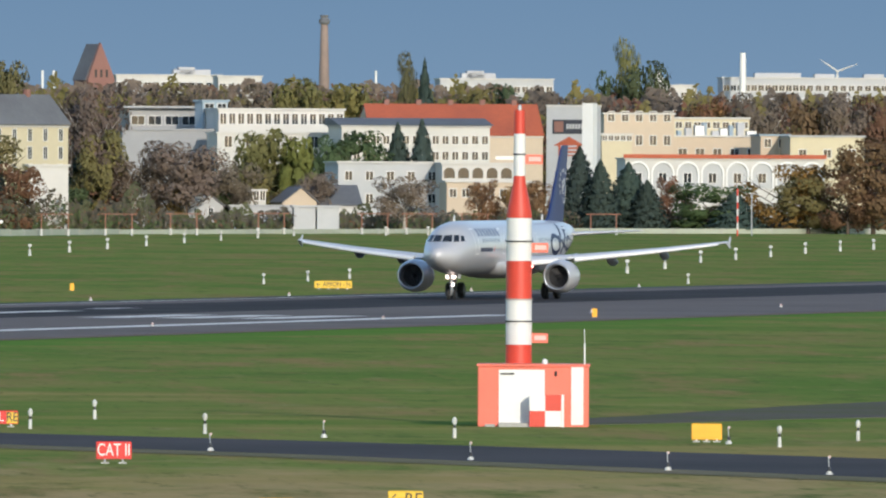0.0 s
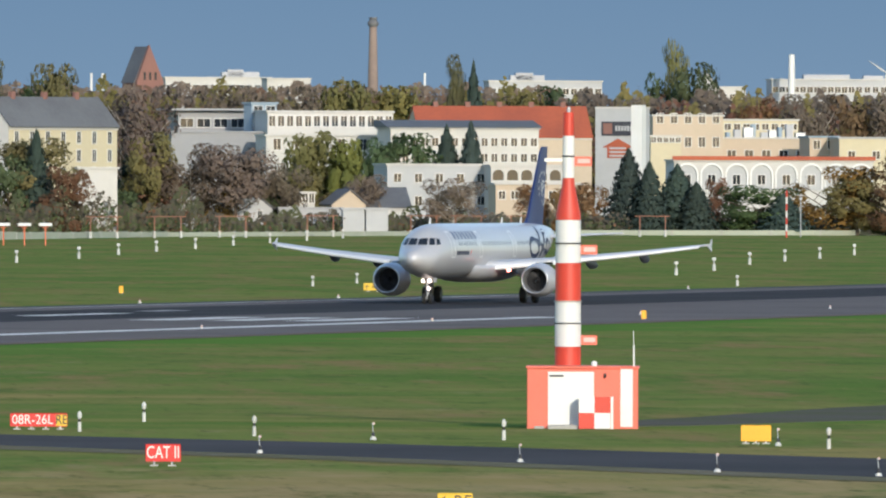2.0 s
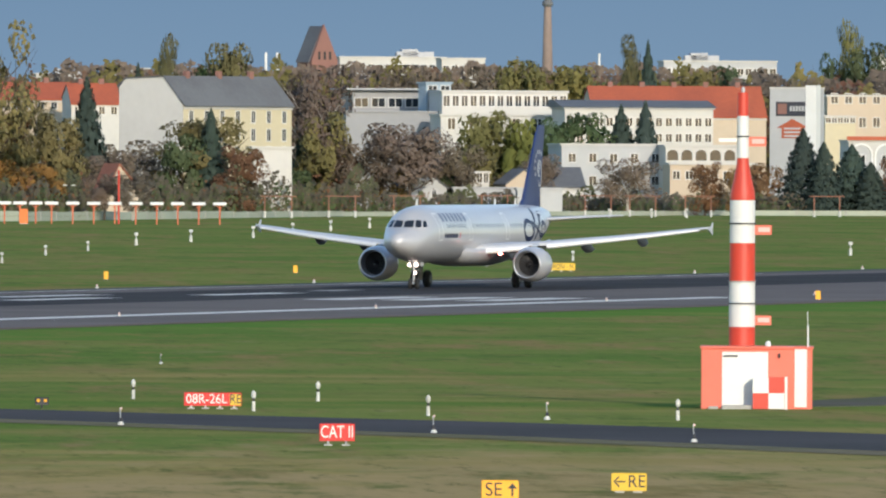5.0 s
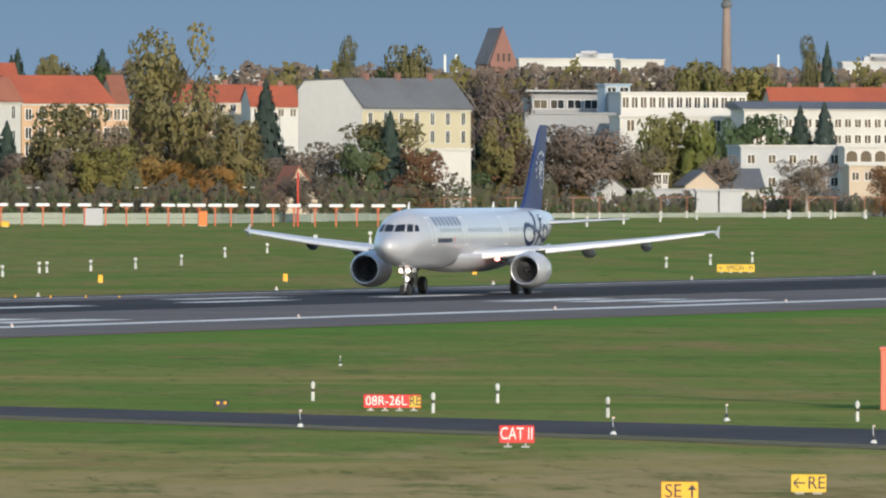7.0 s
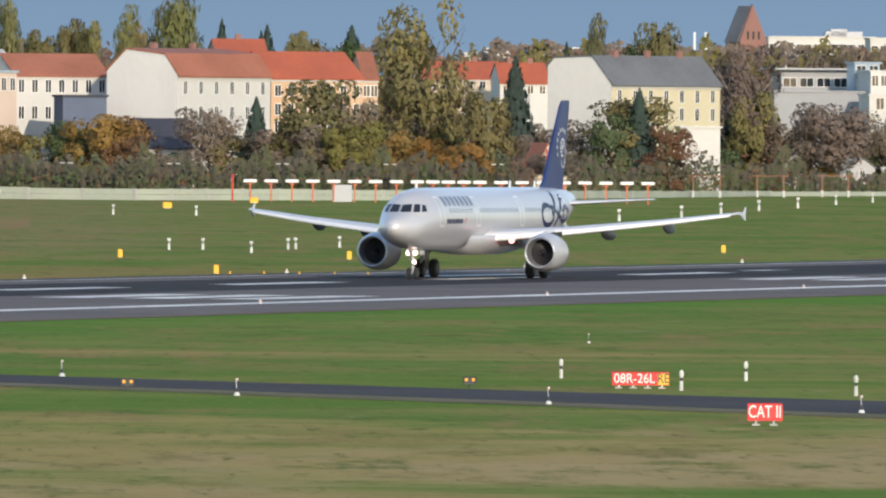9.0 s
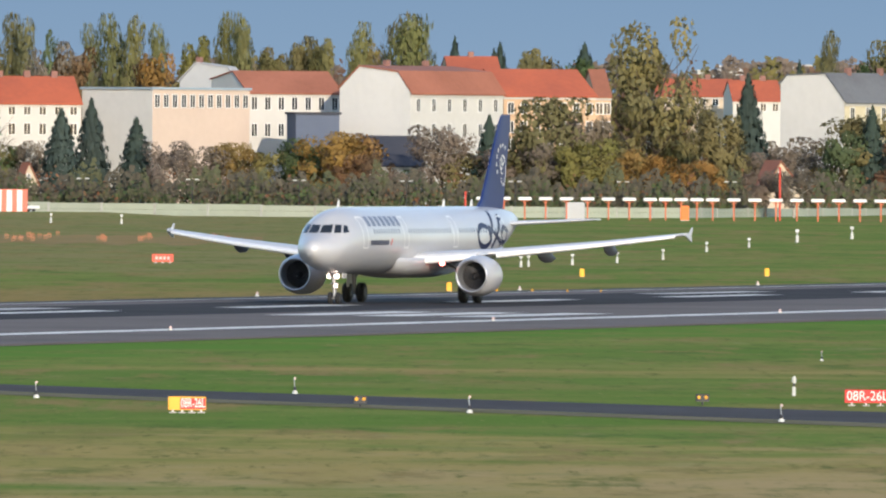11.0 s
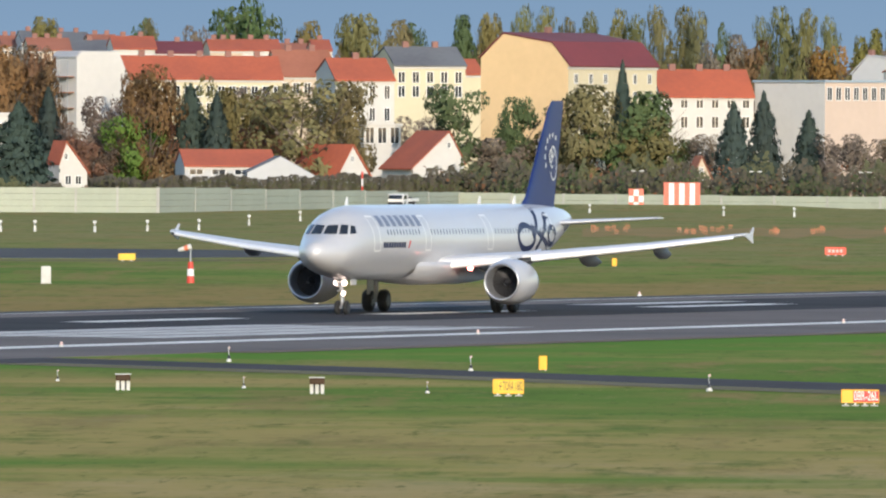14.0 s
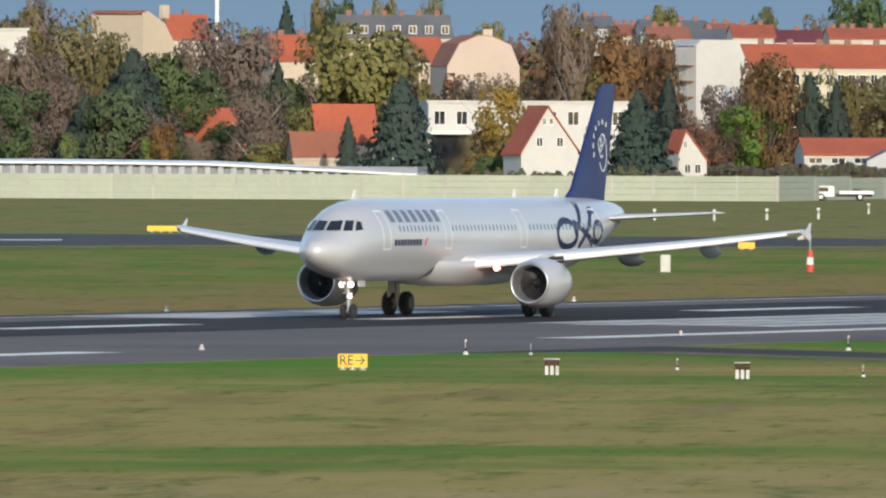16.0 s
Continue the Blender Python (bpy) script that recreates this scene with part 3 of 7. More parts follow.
        # tailplane
        part("tailplane", Shape().loft([foil(38.2, 4.0, side * 0.6, 4.85, 0.1), foil(42.0, 1.4, side * 6.2, 5.2, 0.09)]), M_wing, plane, "pale grey tailplane")
    # fin
    fin = Shape()
    fr = []
    for z, le, ch, th in ((5.7, 35.3, 6.8, 0.07), (6.0, 36.2, 5.9, 0.08), (6.4, 37.0, 5.2, 0.085), (11.4, 40.95, 2.6, 0.09), (11.86, 41.55, 2.05, 0.07)):
        fr.append([(x, zz, z) for x, _, zz in foil(le, ch, 0, 0, th)])
    finob = part("tail_fin", fin.loft(fr), M_navy, plane, "navy blue tail fin")
    # emblem on the fin: a loop with small blocks round it
    for side in (-1, 1):
        s = Shape()

        def finpt(a, z):
            return (a, side * (0.31 - 0.012 * (z - 6)), z)

        for cx, cz, rx, rz, n0, n1 in ((41.05, 8.3, 0.55, 0.95, -9, 7), (40.95, 8.95, 0.28, 0.3, 0, 23), (40.65, 8.7, 0.3, 0.34, 0, 23), (40.85, 8.4, 0.3, 0.32, 6, 20)):
            pts = [(cx + rx * math.cos(0.29 * i), cz + rz * math.sin(0.29 * i)) for i in range(n0, n1)]
            for (a, z), (a2, z2) in zip(pts, pts[1:]):
                d = Vector((a2 - a, z2 - z)).normalized() * 0.045
                s.add([finpt(a - d.y, z + d.x), finpt(a2 - d.y, z2 + d.x), finpt(a2 + d.y, z2 - d.x), finpt(a + d.y, z - d.x)], [(0, 1, 2, 3)])
        emblem = part("fin_emblem", s, M_white, finob, "pale looping emblem")
        for k in range(7):
            an = radians(205 - 24 * k)
            a, z = 40.9 + 1.3 * math.cos(an), 8.7 + 1.2 * math.sin(an)
            part("emblem_block", Shape().add([finpt(a - 0.1, z - 0.13), finpt(a + 0.08, z - 0.13), finpt(a + 0.1, z + 0.13), finpt(a - 0.08, z + 0.13)], [(0, 1, 2, 3)]), M_white, finob, "small pale block")
    # antennas
    for a in (5.5, 28.4, 34.6):
        part("antenna", Shape().add([(a, -0.03, 6.0), (a + 0.5, -0.03, 6.0), (a + 0.45, -0.03, 6.45), (a + 0.3, -0.03, 6.45), (a, 0.03, 6.0), (a + 0.5, 0.03, 6.0), (a + 0.45, 0.03, 6.45), (a + 0.3, 0.03, 6.45)], [(0, 1, 2, 3), (7, 6, 5, 4), (0, 3, 7, 4), (1, 5, 6, 2), (3, 2, 6, 7)]), M_white, plane)

    # landing gear
    def wheel(parent, x, y, r, w):
        m = Matrix.Translation((x, y, r)) @ Matrix.Rotation(radians(90), 4, "X")
        wl = part("wheel", Shape().lathe([(0.35 * r, -w * 0.5), (0.86 * r, -w * 0.5), (0.97 * r, -w * 0.36), (r, -w * 0.12), (r, w * 0.12), (0.97 * r, w * 0.36), (0.86 * r, w * 0.5), (0.35 * r, w * 0.5)], 28, m), M_tyre, parent, "black rubber tyre")
        part("rim", Shape().lathe([(0.5 * r, -w * 0.53), (0.5 * r, w * 0.53)], 20, m), M_dark, wl, "dark metal wheel rim")

    nose = part("nose_gear", Shape().rod((5.07, 0, 0.4), (5.0, 0, 2.2), 0.09, 12).rod((5.07, -0.32, 0.385), (5.07, 0.32, 0.385), 0.07).rod((4.98, 0, 1.2), (3.9, 0, 2.1), 0.05).rod((5.0, -0.25, 1.3), (5.0, 0.25, 1.3), 0.05), M_strut, plane, "grey steel nose gear strut")
    for y in (-0.25, 0.25):
        wheel(nose, 5.07, y, 0.385, 0.22)
        s = Shape().box(5.3, 6.2, y * 1.7 - 0.02, y * 1.7 + 0.02, 1.62, 1.95)
        part("gear_door", s, M_silver, nose, "open nose gear door")
        m = Matrix.Translation((4.82, y * 0.96, 1.74)) @ Matrix.Rotation(radians(-90), 4, "Y")
        part("takeoff_light", Shape().lathe([(0.13, 0), (0.165, 0.06), (0.11, 0.1)], 16, m), M_lamp, nose, "bright white lamp on the nose gear")
    m = Matrix.Translation((4.86, -0.16, 1.15)) @ Matrix.Rotation(radians(-90), 4, "Y")
    part("turnoff_light", Shape().lathe([(0.11, 0), (0.13, 0.05), (0.08, 0.08)], 14, m), M_lamp, nose, "small white lamp on the nose gear")
    part("torque_link", Shape().rod((5.02, -0.12, 1.05), (5.35, 0, 0.75), 0.035).rod((5.02, 0.12, 1.05), (5.35, 0, 0.75), 0.035).rod((5.35, 0, 0.75), (5.1, 0, 0.5), 0.045), M_strut, nose)
    for side in (-1, 1):
        y = side * 3.795
        g = part("main_gear", Shape().rod((21.97, y, 0.5), (21.8, y, 3.0), 0.14, 12).rod((21.97, y - 0.5, 0.58), (21.97, y + 0.5, 0.58), 0.1).rod((21.9, y, 1.6), (21.7, y - side * 1.5, 2.5), 0.07), M_strut, plane, "grey steel main gear strut")
        for o in (-0.46, 0.46):
            wheel(g, 21.97, y + o, 0.62, 0.46)
        part("gear_door", Shape().box(21.2, 22.5, y + side * 0.25, y + side * 0.29, 0.95, 2.5), M_wing, g, "gear leg door")
        m = Matrix.Translation((17.25, side * 3.3, 2.5)) @ Matrix.Rotation(radians(-90), 4, "Y")
        part("wing_root_light", Shape().lathe([(0.12, -0.3), (0.15, 0), (0.1, 0.05)], 14, m), M_lamp if side > 0 else M_beacon, plane, "lit lamp at the wing root")
    return plane


airliner = build_airliner()


# small advance and lag of the roll against its smooth course: seconds, metres
LAG = ((0, 1.2), (0.5, 1.65), (1, 1.7), (1.5, 1.85), (2, 1.55), (2.5, 1.6), (3, 1.35), (3.5, 1.3), (4, 0.8), (4.2, 0.8), (6.3, 0.05), (6.5, 0), (7, -0.85), (7.5, -0.4), (8, -0.9), (8.5, -0.3), (9, -0.7), (9.2, -0.9),
       (11.3, 0.6), (11.5, 0.6), (12, -0.2), (12.5, 0.5), (13, -0.3), (13.5, 0.3), (14, -0.65), (14.5, 0.2), (15, -0.4), (15.5, 0.2), (16, -1.0))


def along(t):
    """How far the nose is from the foot of the viewpoint on the runway."""
    return 7.81008e-4 * t ** 4 - 1.647959e-2 * t ** 3 - 1.2311616 * t ** 2 - 9.3475 * t + 1299.79 + float(np.interp(t, *zip(*LAG)))


# ---- the antenna mast and its hut ----
def build_mast():
    x, y = site(64.66, 699)
    mast = thing("antenna_mast", pose(x, y, 2.45), "red and white banded antenna mast rising behind the hut", "mast")
    rows = [(0.0, 0.76, 0.52, 0.52, 1), (0.76, 1.68, 0.52, 0.52, 0), (1.68, 2.55, 0.515, 0.51, 0), (2.55, 4.08, 0.51, 0.505, 1), (4.08, 4.85, 0.505, 0.5, 0), (4.85, 5.78, 0.5, 0.5, 0), (5.78, 7.45, 0.5, 0.235, 1), (7.45, 8.3, 0.235, 0.235, 0), (8.3, 9.12, 0.23, 0.225, 0), (9.12, 10.05, 0.225, 0.21, 1)]
    for z0, z1, r0, r1, red in rows:
        mid = [(r0, z0 + 0.002)]
        if red and z1 > 7 and z0 < 6:
            mid += [(0.49, z0 + 0.25), (0.33, z0 + 1.0), (0.25, z0 + 1.4)]
        mid += [(r1, z1 - 0.01)]
        part("mast_section", Shape().lathe(mid, 32), M_red if red else M_white, mast, "red painted mast section" if red else "white painted mast section")
    for z in (1.68, 4.85, 2.55, 8.3):
        part("flange", Shape().lathe([(0.55 if z < 7 else 0.26, z - 0.03), (0.55 if z < 7 else 0.26, z + 0.03)], 32), M_black if z != 2.55 else M_concrete, mast, "dark bolted flange ring")
    part("tip_lamp", Shape().lathe([(0.07, 10.04), (0.08, 10.16), (0.05, 10.26)], 12), M_steel, mast, "small lamp at the mast's tip")
    for z, dx in ((1.02, 0.78), (4.6, 0.78), (8.1, 0.55)):
        arm = Shape()
        arm.box(0.2 if z < 7 else 0.1, dx + 0.38, -0.05, 0.05, z - 0.19, z + 0.19, bevel=0.02)
        panel = part("antenna_panel", arm, M_pale_red, mast, "pale red antenna panel on a short arm")
        part("panel_face", Shape().box(0.62 if z < 7 else 0.36, dx + 0.3, -0.07, -0.05, z - 0.08, z + 0.1), M_lamp_dome, panel, "faded pale face")
    part("antenna_arm", Shape().box(-0.95, 0.2, -0.05, 0.05, 8.08, 8.22), M_steel, mast, "grey steel cross arm")
    return mast


build_mast()


def build_hut():
    x, y = site(65.5, 696)
    hut = thing("equipment_hut", pose(x, y, 0, 0, 0, -4.2), "faded red and white equipment hut at the foot of the mast", "hut")
    part("wall", Shape().box(-2.19, 2.19, 0, 3.2, 0, 2.38, bevel=0.04), M_pale_red, hut, "faded red painted walls")
    part("roof", Shape().box(-2.24, 2.24, -0.05, 3.25, 2.38, 2.47, bevel=0.02), M_pale_red, hut)
    part("white_panel", Shape().box(-1.36, 0.45, -0.03, 0, 0.08, 2.25), M_white, hut, "white painted panel")
    part("white_panel", Shape().box(1.5, 1.98, -0.03, 0, 0.08, 2.36), M_white, hut, "white painted stripe")
    part("vent", Shape().box(-1.3, -0.75, -0.06, -0.03, 2.05, 2.12), M_black, hut)
    part("wall_lamp", Shape().box(0.86, 0.94, -0.14, 0, 2.02, 2.2, bevel=0.02), M_black, hut, "small wall lamp")
    part("step", Shape().box(-1.36, -0.1, -0.9, 0, 0, 0.16, bevel=0.03), M_concrete, hut, "low concrete step")
    part("step", Shape().box(-1.9, -1.5, -0.5, 0, 0, 0.1, bevel=0.03), M_concrete, hut)
    part("whip_antenna", Shape().rod((2.02, 0.2, 2.45), (2.02, 0.2, 3.3), 0.035).rod((2.02, 0.2, 3.3), (2.0, 0.2, 3.85), 0.015), M_white, hut, "thin white whip antenna")
    part("roof_lamp", Shape().lathe([(0.1, 2.45), (0.12, 2.6), (0.05, 2.68)], 12, Matrix.Translation((0.45, 0.3, 0))), M_white, hut)
    cab = thing("checkered_cabinet", pose(x + 0.44, y - 1.15, 0, 0, 0, -4.2), "small red and white checkered cabinet before the hut", "cabinet")
    for i in range(2):
        for j in range(2):
            part("panel", Shape().box(-0.66 + 0.62 * i, -0.04 + 0.62 * i, 0, 0.8, 0.62 * j + 0.02, 0.62 * j + 0.64), M_red if (i + j) % 2 == (0) else M_white, cab, "red square" if (i + j) % 2 == 0 else "white square")
    part("post", Shape().box(0.6, 0.7, 0.02, 0.4, 0, 1.28), M_white, cab)


build_hut()


# ---- boundary wall, sky and distance ----
def emit_mat(name, low, high, z0, z1):
    m = bpy.data.materials.new(name)
    m.use_nodes = True
    n, l = m.node_tree.nodes, m.node_tree.links
    geo, sep, mr, mix, em = (n.new("ShaderNode" + k) for k in ("NewGeometry", "SeparateXYZ", "MapRange", "Mix", "Emission"))
    mix.data_type = "RGBA"
    mix.inputs[6].default_value, mix.inputs[7].default_value = (*low, 1), (*high, 1)
    mr.inputs[1].default_value, mr.inputs[2].default_value = z0, z1
    l.new(geo.outputs["Position"], sep.inputs[0]), l.new(sep.outputs[2], mr.inputs[0]), l.new(mr.outputs[0], mix.inputs[0])
    l.new(mix.outputs[2], em.inputs[0]), l.new(em.outputs[0], n["Material Output"].inputs[0])
    return m


M_sky = emit_mat("clear_sky", (0.212, 0.316, 0.432), (0.115, 0.213, 0.352), 5.0, 110.0)
s = Shape()
arc = [site(-260 + 20 * k, 4750) for k in range(27)]
s.add([(x, y, z) for z in (-5, 260) for x, y in arc], [(i, i + 1, i + 28, i + 27) for i in range(26)])
tagged(part("backdrop", s, M_sky), "clear grey-blue autumn sky", "sky", kind="structure")

M_fence = mat("pale_green_concrete", (0.36, 0.385, 0.3), 0.85, var=0.2, scale=0.3, color2=(0.29, 0.31, 0.24), rand=0.12)
M_shed_roof = mat("white_sheet_roof", (0.78, 0.78, 0.76), 0.6, var=0.1, scale=0.3)
M_rib = mat("grey_ribbed_cladding", (0.24, 0.26, 0.29), 0.7, var=0.15)
M_pipe_red = mat("orange_red_post", (0.62, 0.16, 0.07), 0.6, var=0.1)


def boundary_wall(stretch, h0, h1, pitch, thick=0.25):
    """A wall of panels between posts along bearings and distances."""
    (m0, d0), (m1, d1) = stretch
    p0, p1 = Vector((*site(m0, d0), 0)), Vector((*site(m1, d1), 0))
    n = max(1, round((p1 - p0).length / pitch))
    u = (p1 - p0) / n
    wall = thing("boundary_wall", Matrix.Translation(p0) @ Matrix.Rotation(math.atan2(u.y, u.x), 4, "Z"), "pale green concrete boundary wall of panels between posts", "wall", kind="structure")
    ln = u.length
    panel, post = {}, None
    for k in range(n):
        h = round(h0 + (h1 - h0) * k / n, 1)
        if h not in panel:
            s = Shape()
            rows = max(1, round(h / 0.75))
            for r in range(rows):
                s.box(0.12, ln - 0.12, 0.0 + 0.02 * (r % 2), thick, h * r / rows + 0.015, h * (r + 1) / rows - 0.015)
            panel[h] = (s.mesh("panel", M_fence), Shape().box(-0.14, 0.14, -0.06, thick + 0.06, 0, h + 0.05).mesh("post", M_concrete))
        a = part("panel", panel[h][0], None, wall)
        a.location = (ln * k, 0, 0)
        b = part("post", panel[h][1], None, wall)
        b.location = (ln * k, 0, 0)
    return wall


boundary_wall(((-96, 2108), (-44, 2108)), 3.0, 3.0, 5.0)
boundary_wall(((-44, 2108), (-27, 2330)), 3.0, 1.75, 25.0)
boundary_wall(((-27, 2330), (6, 2290)), 1.75, 1.5, 8.0)
boundary_wall(((6, 2290), (24, 2345)), 1.5, 1.4, 8.0)
boundary_wall(((24, 2345), (42, 2560)), 1.3, 0.75, 10.0)
boundary_wall(((42, 2560), (62, 2660)), 0.7, 0.7, 10.0)
boundary_wall(((62, 2660), (90, 2720)), 0.75, 0.8, 10.0)


def build_shed():
    """The long low shed behind the wall, with a white roof edge."""
    p0, p1 = Vector((*site(-95, 2150), 0)), Vector((*site(-64.5, 2140), 0))
    u = p1 - p0
    ln = u.length
    shed = thing("long_shed", Matrix.Translation(p0) @ Matrix.Rotation(math.atan2(u.y, u.x), 4, "Z"), "long low shed with a white roof edge and grey ribbed front", "shed")
    part("wall", Shape().box(0, ln, 0.4, 9, 0, 3.85), M_rib, shed)
    rr = []
    for x in (0, ln * 0.35, ln * 0.62, ln):
        z = 4.25 if x < ln * 0.5 else (4.1 if x < ln * 0.7 else 2.95)
        rr.append([(x, -0.6, z - 0.2), (x, -0.6, z + 0.05), (x, 5, z + 0.35), (x, 10, z + 0.1), (x, 10, z - 0.2)])
    part("roof", Shape().loft(rr, smooth=False), M_shed_roof, shed, "white sheet metal roof")
    rib = Shape().box(-0.35, 0.35, 0.0, 0.4, 2.2, 3.8).mesh("rib", M_steel)
    for k in range(int(ln / 1.6)):
        o = part("rib", rib, None, shed)
        o.location = (1.6 * k + 0.5, 0, -0.0 if k < 25 else -1.0 * (k - 25) / 17)


build_shed()

# ---- houses ----
WALLS = {k: mat("plaster_" + k, c, 0.9, var=0.18, scale=0.25, color2=tuple(v * 0.85 for v in c)) for k, c in (
    ("white", (0.54, 0.52, 0.48)), ("cream", (0.56, 0.49, 0.33)), ("grey", (0.6, 0.58, 0.54)), ("lightgrey", (0.44, 0.44, 0.44)), ("yellow", (0.7, 0.49, 0.26)), ("beige", (0.52, 0.42, 0.31)), ("pinkish", (0.52, 0.41, 0.33)), ("peach", (0.55, 0.36, 0.22)), ("blue", (0.28, 0.35, 0.4)), ("render", (0.3, 0.3, 0.305)), ("slate", (0.1, 0.12, 0.17)), ("brick", (0.24, 0.12, 0.095)))}
ROOFS = {k: mat("roof_" + k, c, 0.85, var=0.3, scale=0.4, color2=c2, bump=0.3) for k, c, c2 in (
    ("red", (0.42, 0.1, 0.045), (0.3, 0.075, 0.04)), ("rust", (0.33, 0.12, 0.07), (0.25, 0.09, 0.05)), ("grey", (0.14, 0.145, 0.15), (0.1, 0.1, 0.105)), ("maroon", (0.17, 0.035, 0.04), (0.13, 0.03, 0.035)), ("black", (0.035, 0.038, 0.05), (0.05, 0.05, 0.06)), ("pale", (0.42, 0.42, 0.42), (0.33, 0.33, 0.33)))}
WIN = {}


def window_mesh(w, h):
    key = (round(w, 1), round(h, 1))
    if key not in WIN:
        w, h = key
        f = Shape()
        for a in ((-w / 2, -w / 2 + 0.1, 0, h), (w / 2 - 0.1, w / 2, 0, h), (-w / 2, w / 2, 0, 0.1), (-w / 2, w / 2, h - 0.1, h), (-0.04, 0.04, 0, h)):
            f.box(a[0], a[1], -0.06, 0.02, a[2], a[3])
        WIN[key] = (f.mesh("window", M_white), Shape().box(-w / 2 + 0.05, w / 2 - 0.05, -0.03, 0.0, 0.05, h - 0.05).mesh("pane", M_glass))
    return WIN[key]


def put_window(parent, x, y, z, w, h, face):
    """face 0: on the long front, 1: on the gable side."""
    f, p = window_mesh(w, h)
    a = part("window", f, None, parent)
    a.location = (x, y, z)
    if face:
        a.rotation_euler = (0, 0, radians(-90))
    part("pane", p, None, a)


def corner_frame(mc, d, yaw):
    return Matrix.Translation((*site(mc, d), 0)) @ Matrix.Rotation(radians(yaw) - mc / 1000, 4, "Z")


def spans(mc, ml, mr, d, yaw):
    """Lengths of the two visible sides, from the bearings of their far edges."""
    y = radians(yaw)
    tr, tl = math.tan((mr - mc) / 1000), math.tan((mc - ml) / 1000)
    return d * tr / (math.cos(y) - math.sin(y) * tr), (d * tl / (math.sin(y) - math.cos(y) * tl) if yaw > 0.5 else 10.0)


def house(name, label, mc, ml, mr, d, yaw, profile, wall, gable, roof, rows=(), cols=0, size=(1.1, 1.7), side_rows=(), side_cols=0, depth=None, category="house", chimneys=0, group=""):
    """A house whose near corner stands at bearing mc. profile: the gable's outline from the front eave to the back, as (share of the depth, height).
    rows: sill heights of the front windows, cols: how many in a row."""
    lx, ly = spans(mc, ml, mr, d, yaw)
    ly = depth or ly
    ob = thing(name, corner_frame(mc, d, yaw), label, category, group)
    prof = [(ly * f, z) for f, z in profile]
    ring = [(0.0, 0.0)] + prof + [(ly, 0.0)]
    for x in (0.0, lx):
        part("gable", Shape().loft([[(x + e, y, z) for y, z in ring] for e in ((0.0, 0.25) if x == 0 else (-0.25, 0.0))], smooth=False), WALLS[gable], ob)
    e0, e1 = prof[0][1], prof[-1][1]
    part("wall", Shape().box(0.01, lx - 0.01, -0.02, 0.3, 0, e0 - 0.02), WALLS[wall], ob)
    part("wall", Shape().box(0.02, lx - 0.02, ly - 0.3, ly - 0.01, 0, e1 - 0.3), WALLS[wall], ob)
    rs = Shape()
    top = [(prof[0][0] - 0.45, prof[0][1] - 0.25)] + prof[1:-1] + [(prof[-1][0] + 0.3, prof[-1][1] - 0.1)]
    th = 0.22
    rs.loft([[(x, y, z + 0.02) for y, z in top] + [(x, y, z + th) for y, z in reversed(top)] for x in (-0.15, lx + 0.15)], smooth=False)
    part("roof", rs, ROOFS[roof], ob)
    part("eaves_band", Shape().box(-0.1, lx + 0.1, -0.2, 0.0, e0 - 0.55, e0 - 0.28), WALLS["white"], ob, "pale cornice under the eaves")
    for z in rows:
        for c in range(cols):
            put_window(ob, lx * (c + 0.5) / cols, -0.03, z, *size, 0)
    for z in side_rows:
        for c in range(side_cols):
            put_window(ob, -0.03, ly * (c + 0.5) / side_cols, z, *size, 1)
    ridge = max(prof, key=lambda p: p[1])
    for c in range(chimneys):
        x = lx * (c + 0.7) / (chimneys + 0.4)
        part("chimney", Shape().box(x - 0.45, x + 0.45, ridge[0] - 0.35, ridge[0] + 0.35, ridge[1] - 0.6, ridge[1] + 0.95, bevel=0.05), WALLS["brick"], ob, "brick chimney stack")
    return ob, lx, ly


def flat(name, label, mc, ml, mr, d, yaw, top, wall, side=None, rows=(), cols=0, size=(1.2, 1.6), base=0.0, band="white", depth=None, category="building", over=0.25):
    """A flat-roofed block with a parapet."""
    lx, ly = spans(mc, ml, mr, d, yaw)
    ly = depth or ly
    ob = thing(name, corner_frame(mc, d, yaw), label, category)
    part("wall", Shape().box(0, lx, 0, ly, base, top - 0.3), WALLS[wall], ob)
    if side:
        part("side_wall", Shape().box(-0.02, 0, 0, ly, base, top - 0.3), WALLS[side], ob)
    part("roof", Shape().box(-over, lx + over, -over, ly + over, top - 0.3, top), ROOFS[band] if band in ROOFS else WALLS[band], ob)
    for z in rows:
        for c in range(cols):
            put_window(ob, lx * (c + 0.5) / cols, -0.03, z, *size, 0)
    return ob, lx, ly


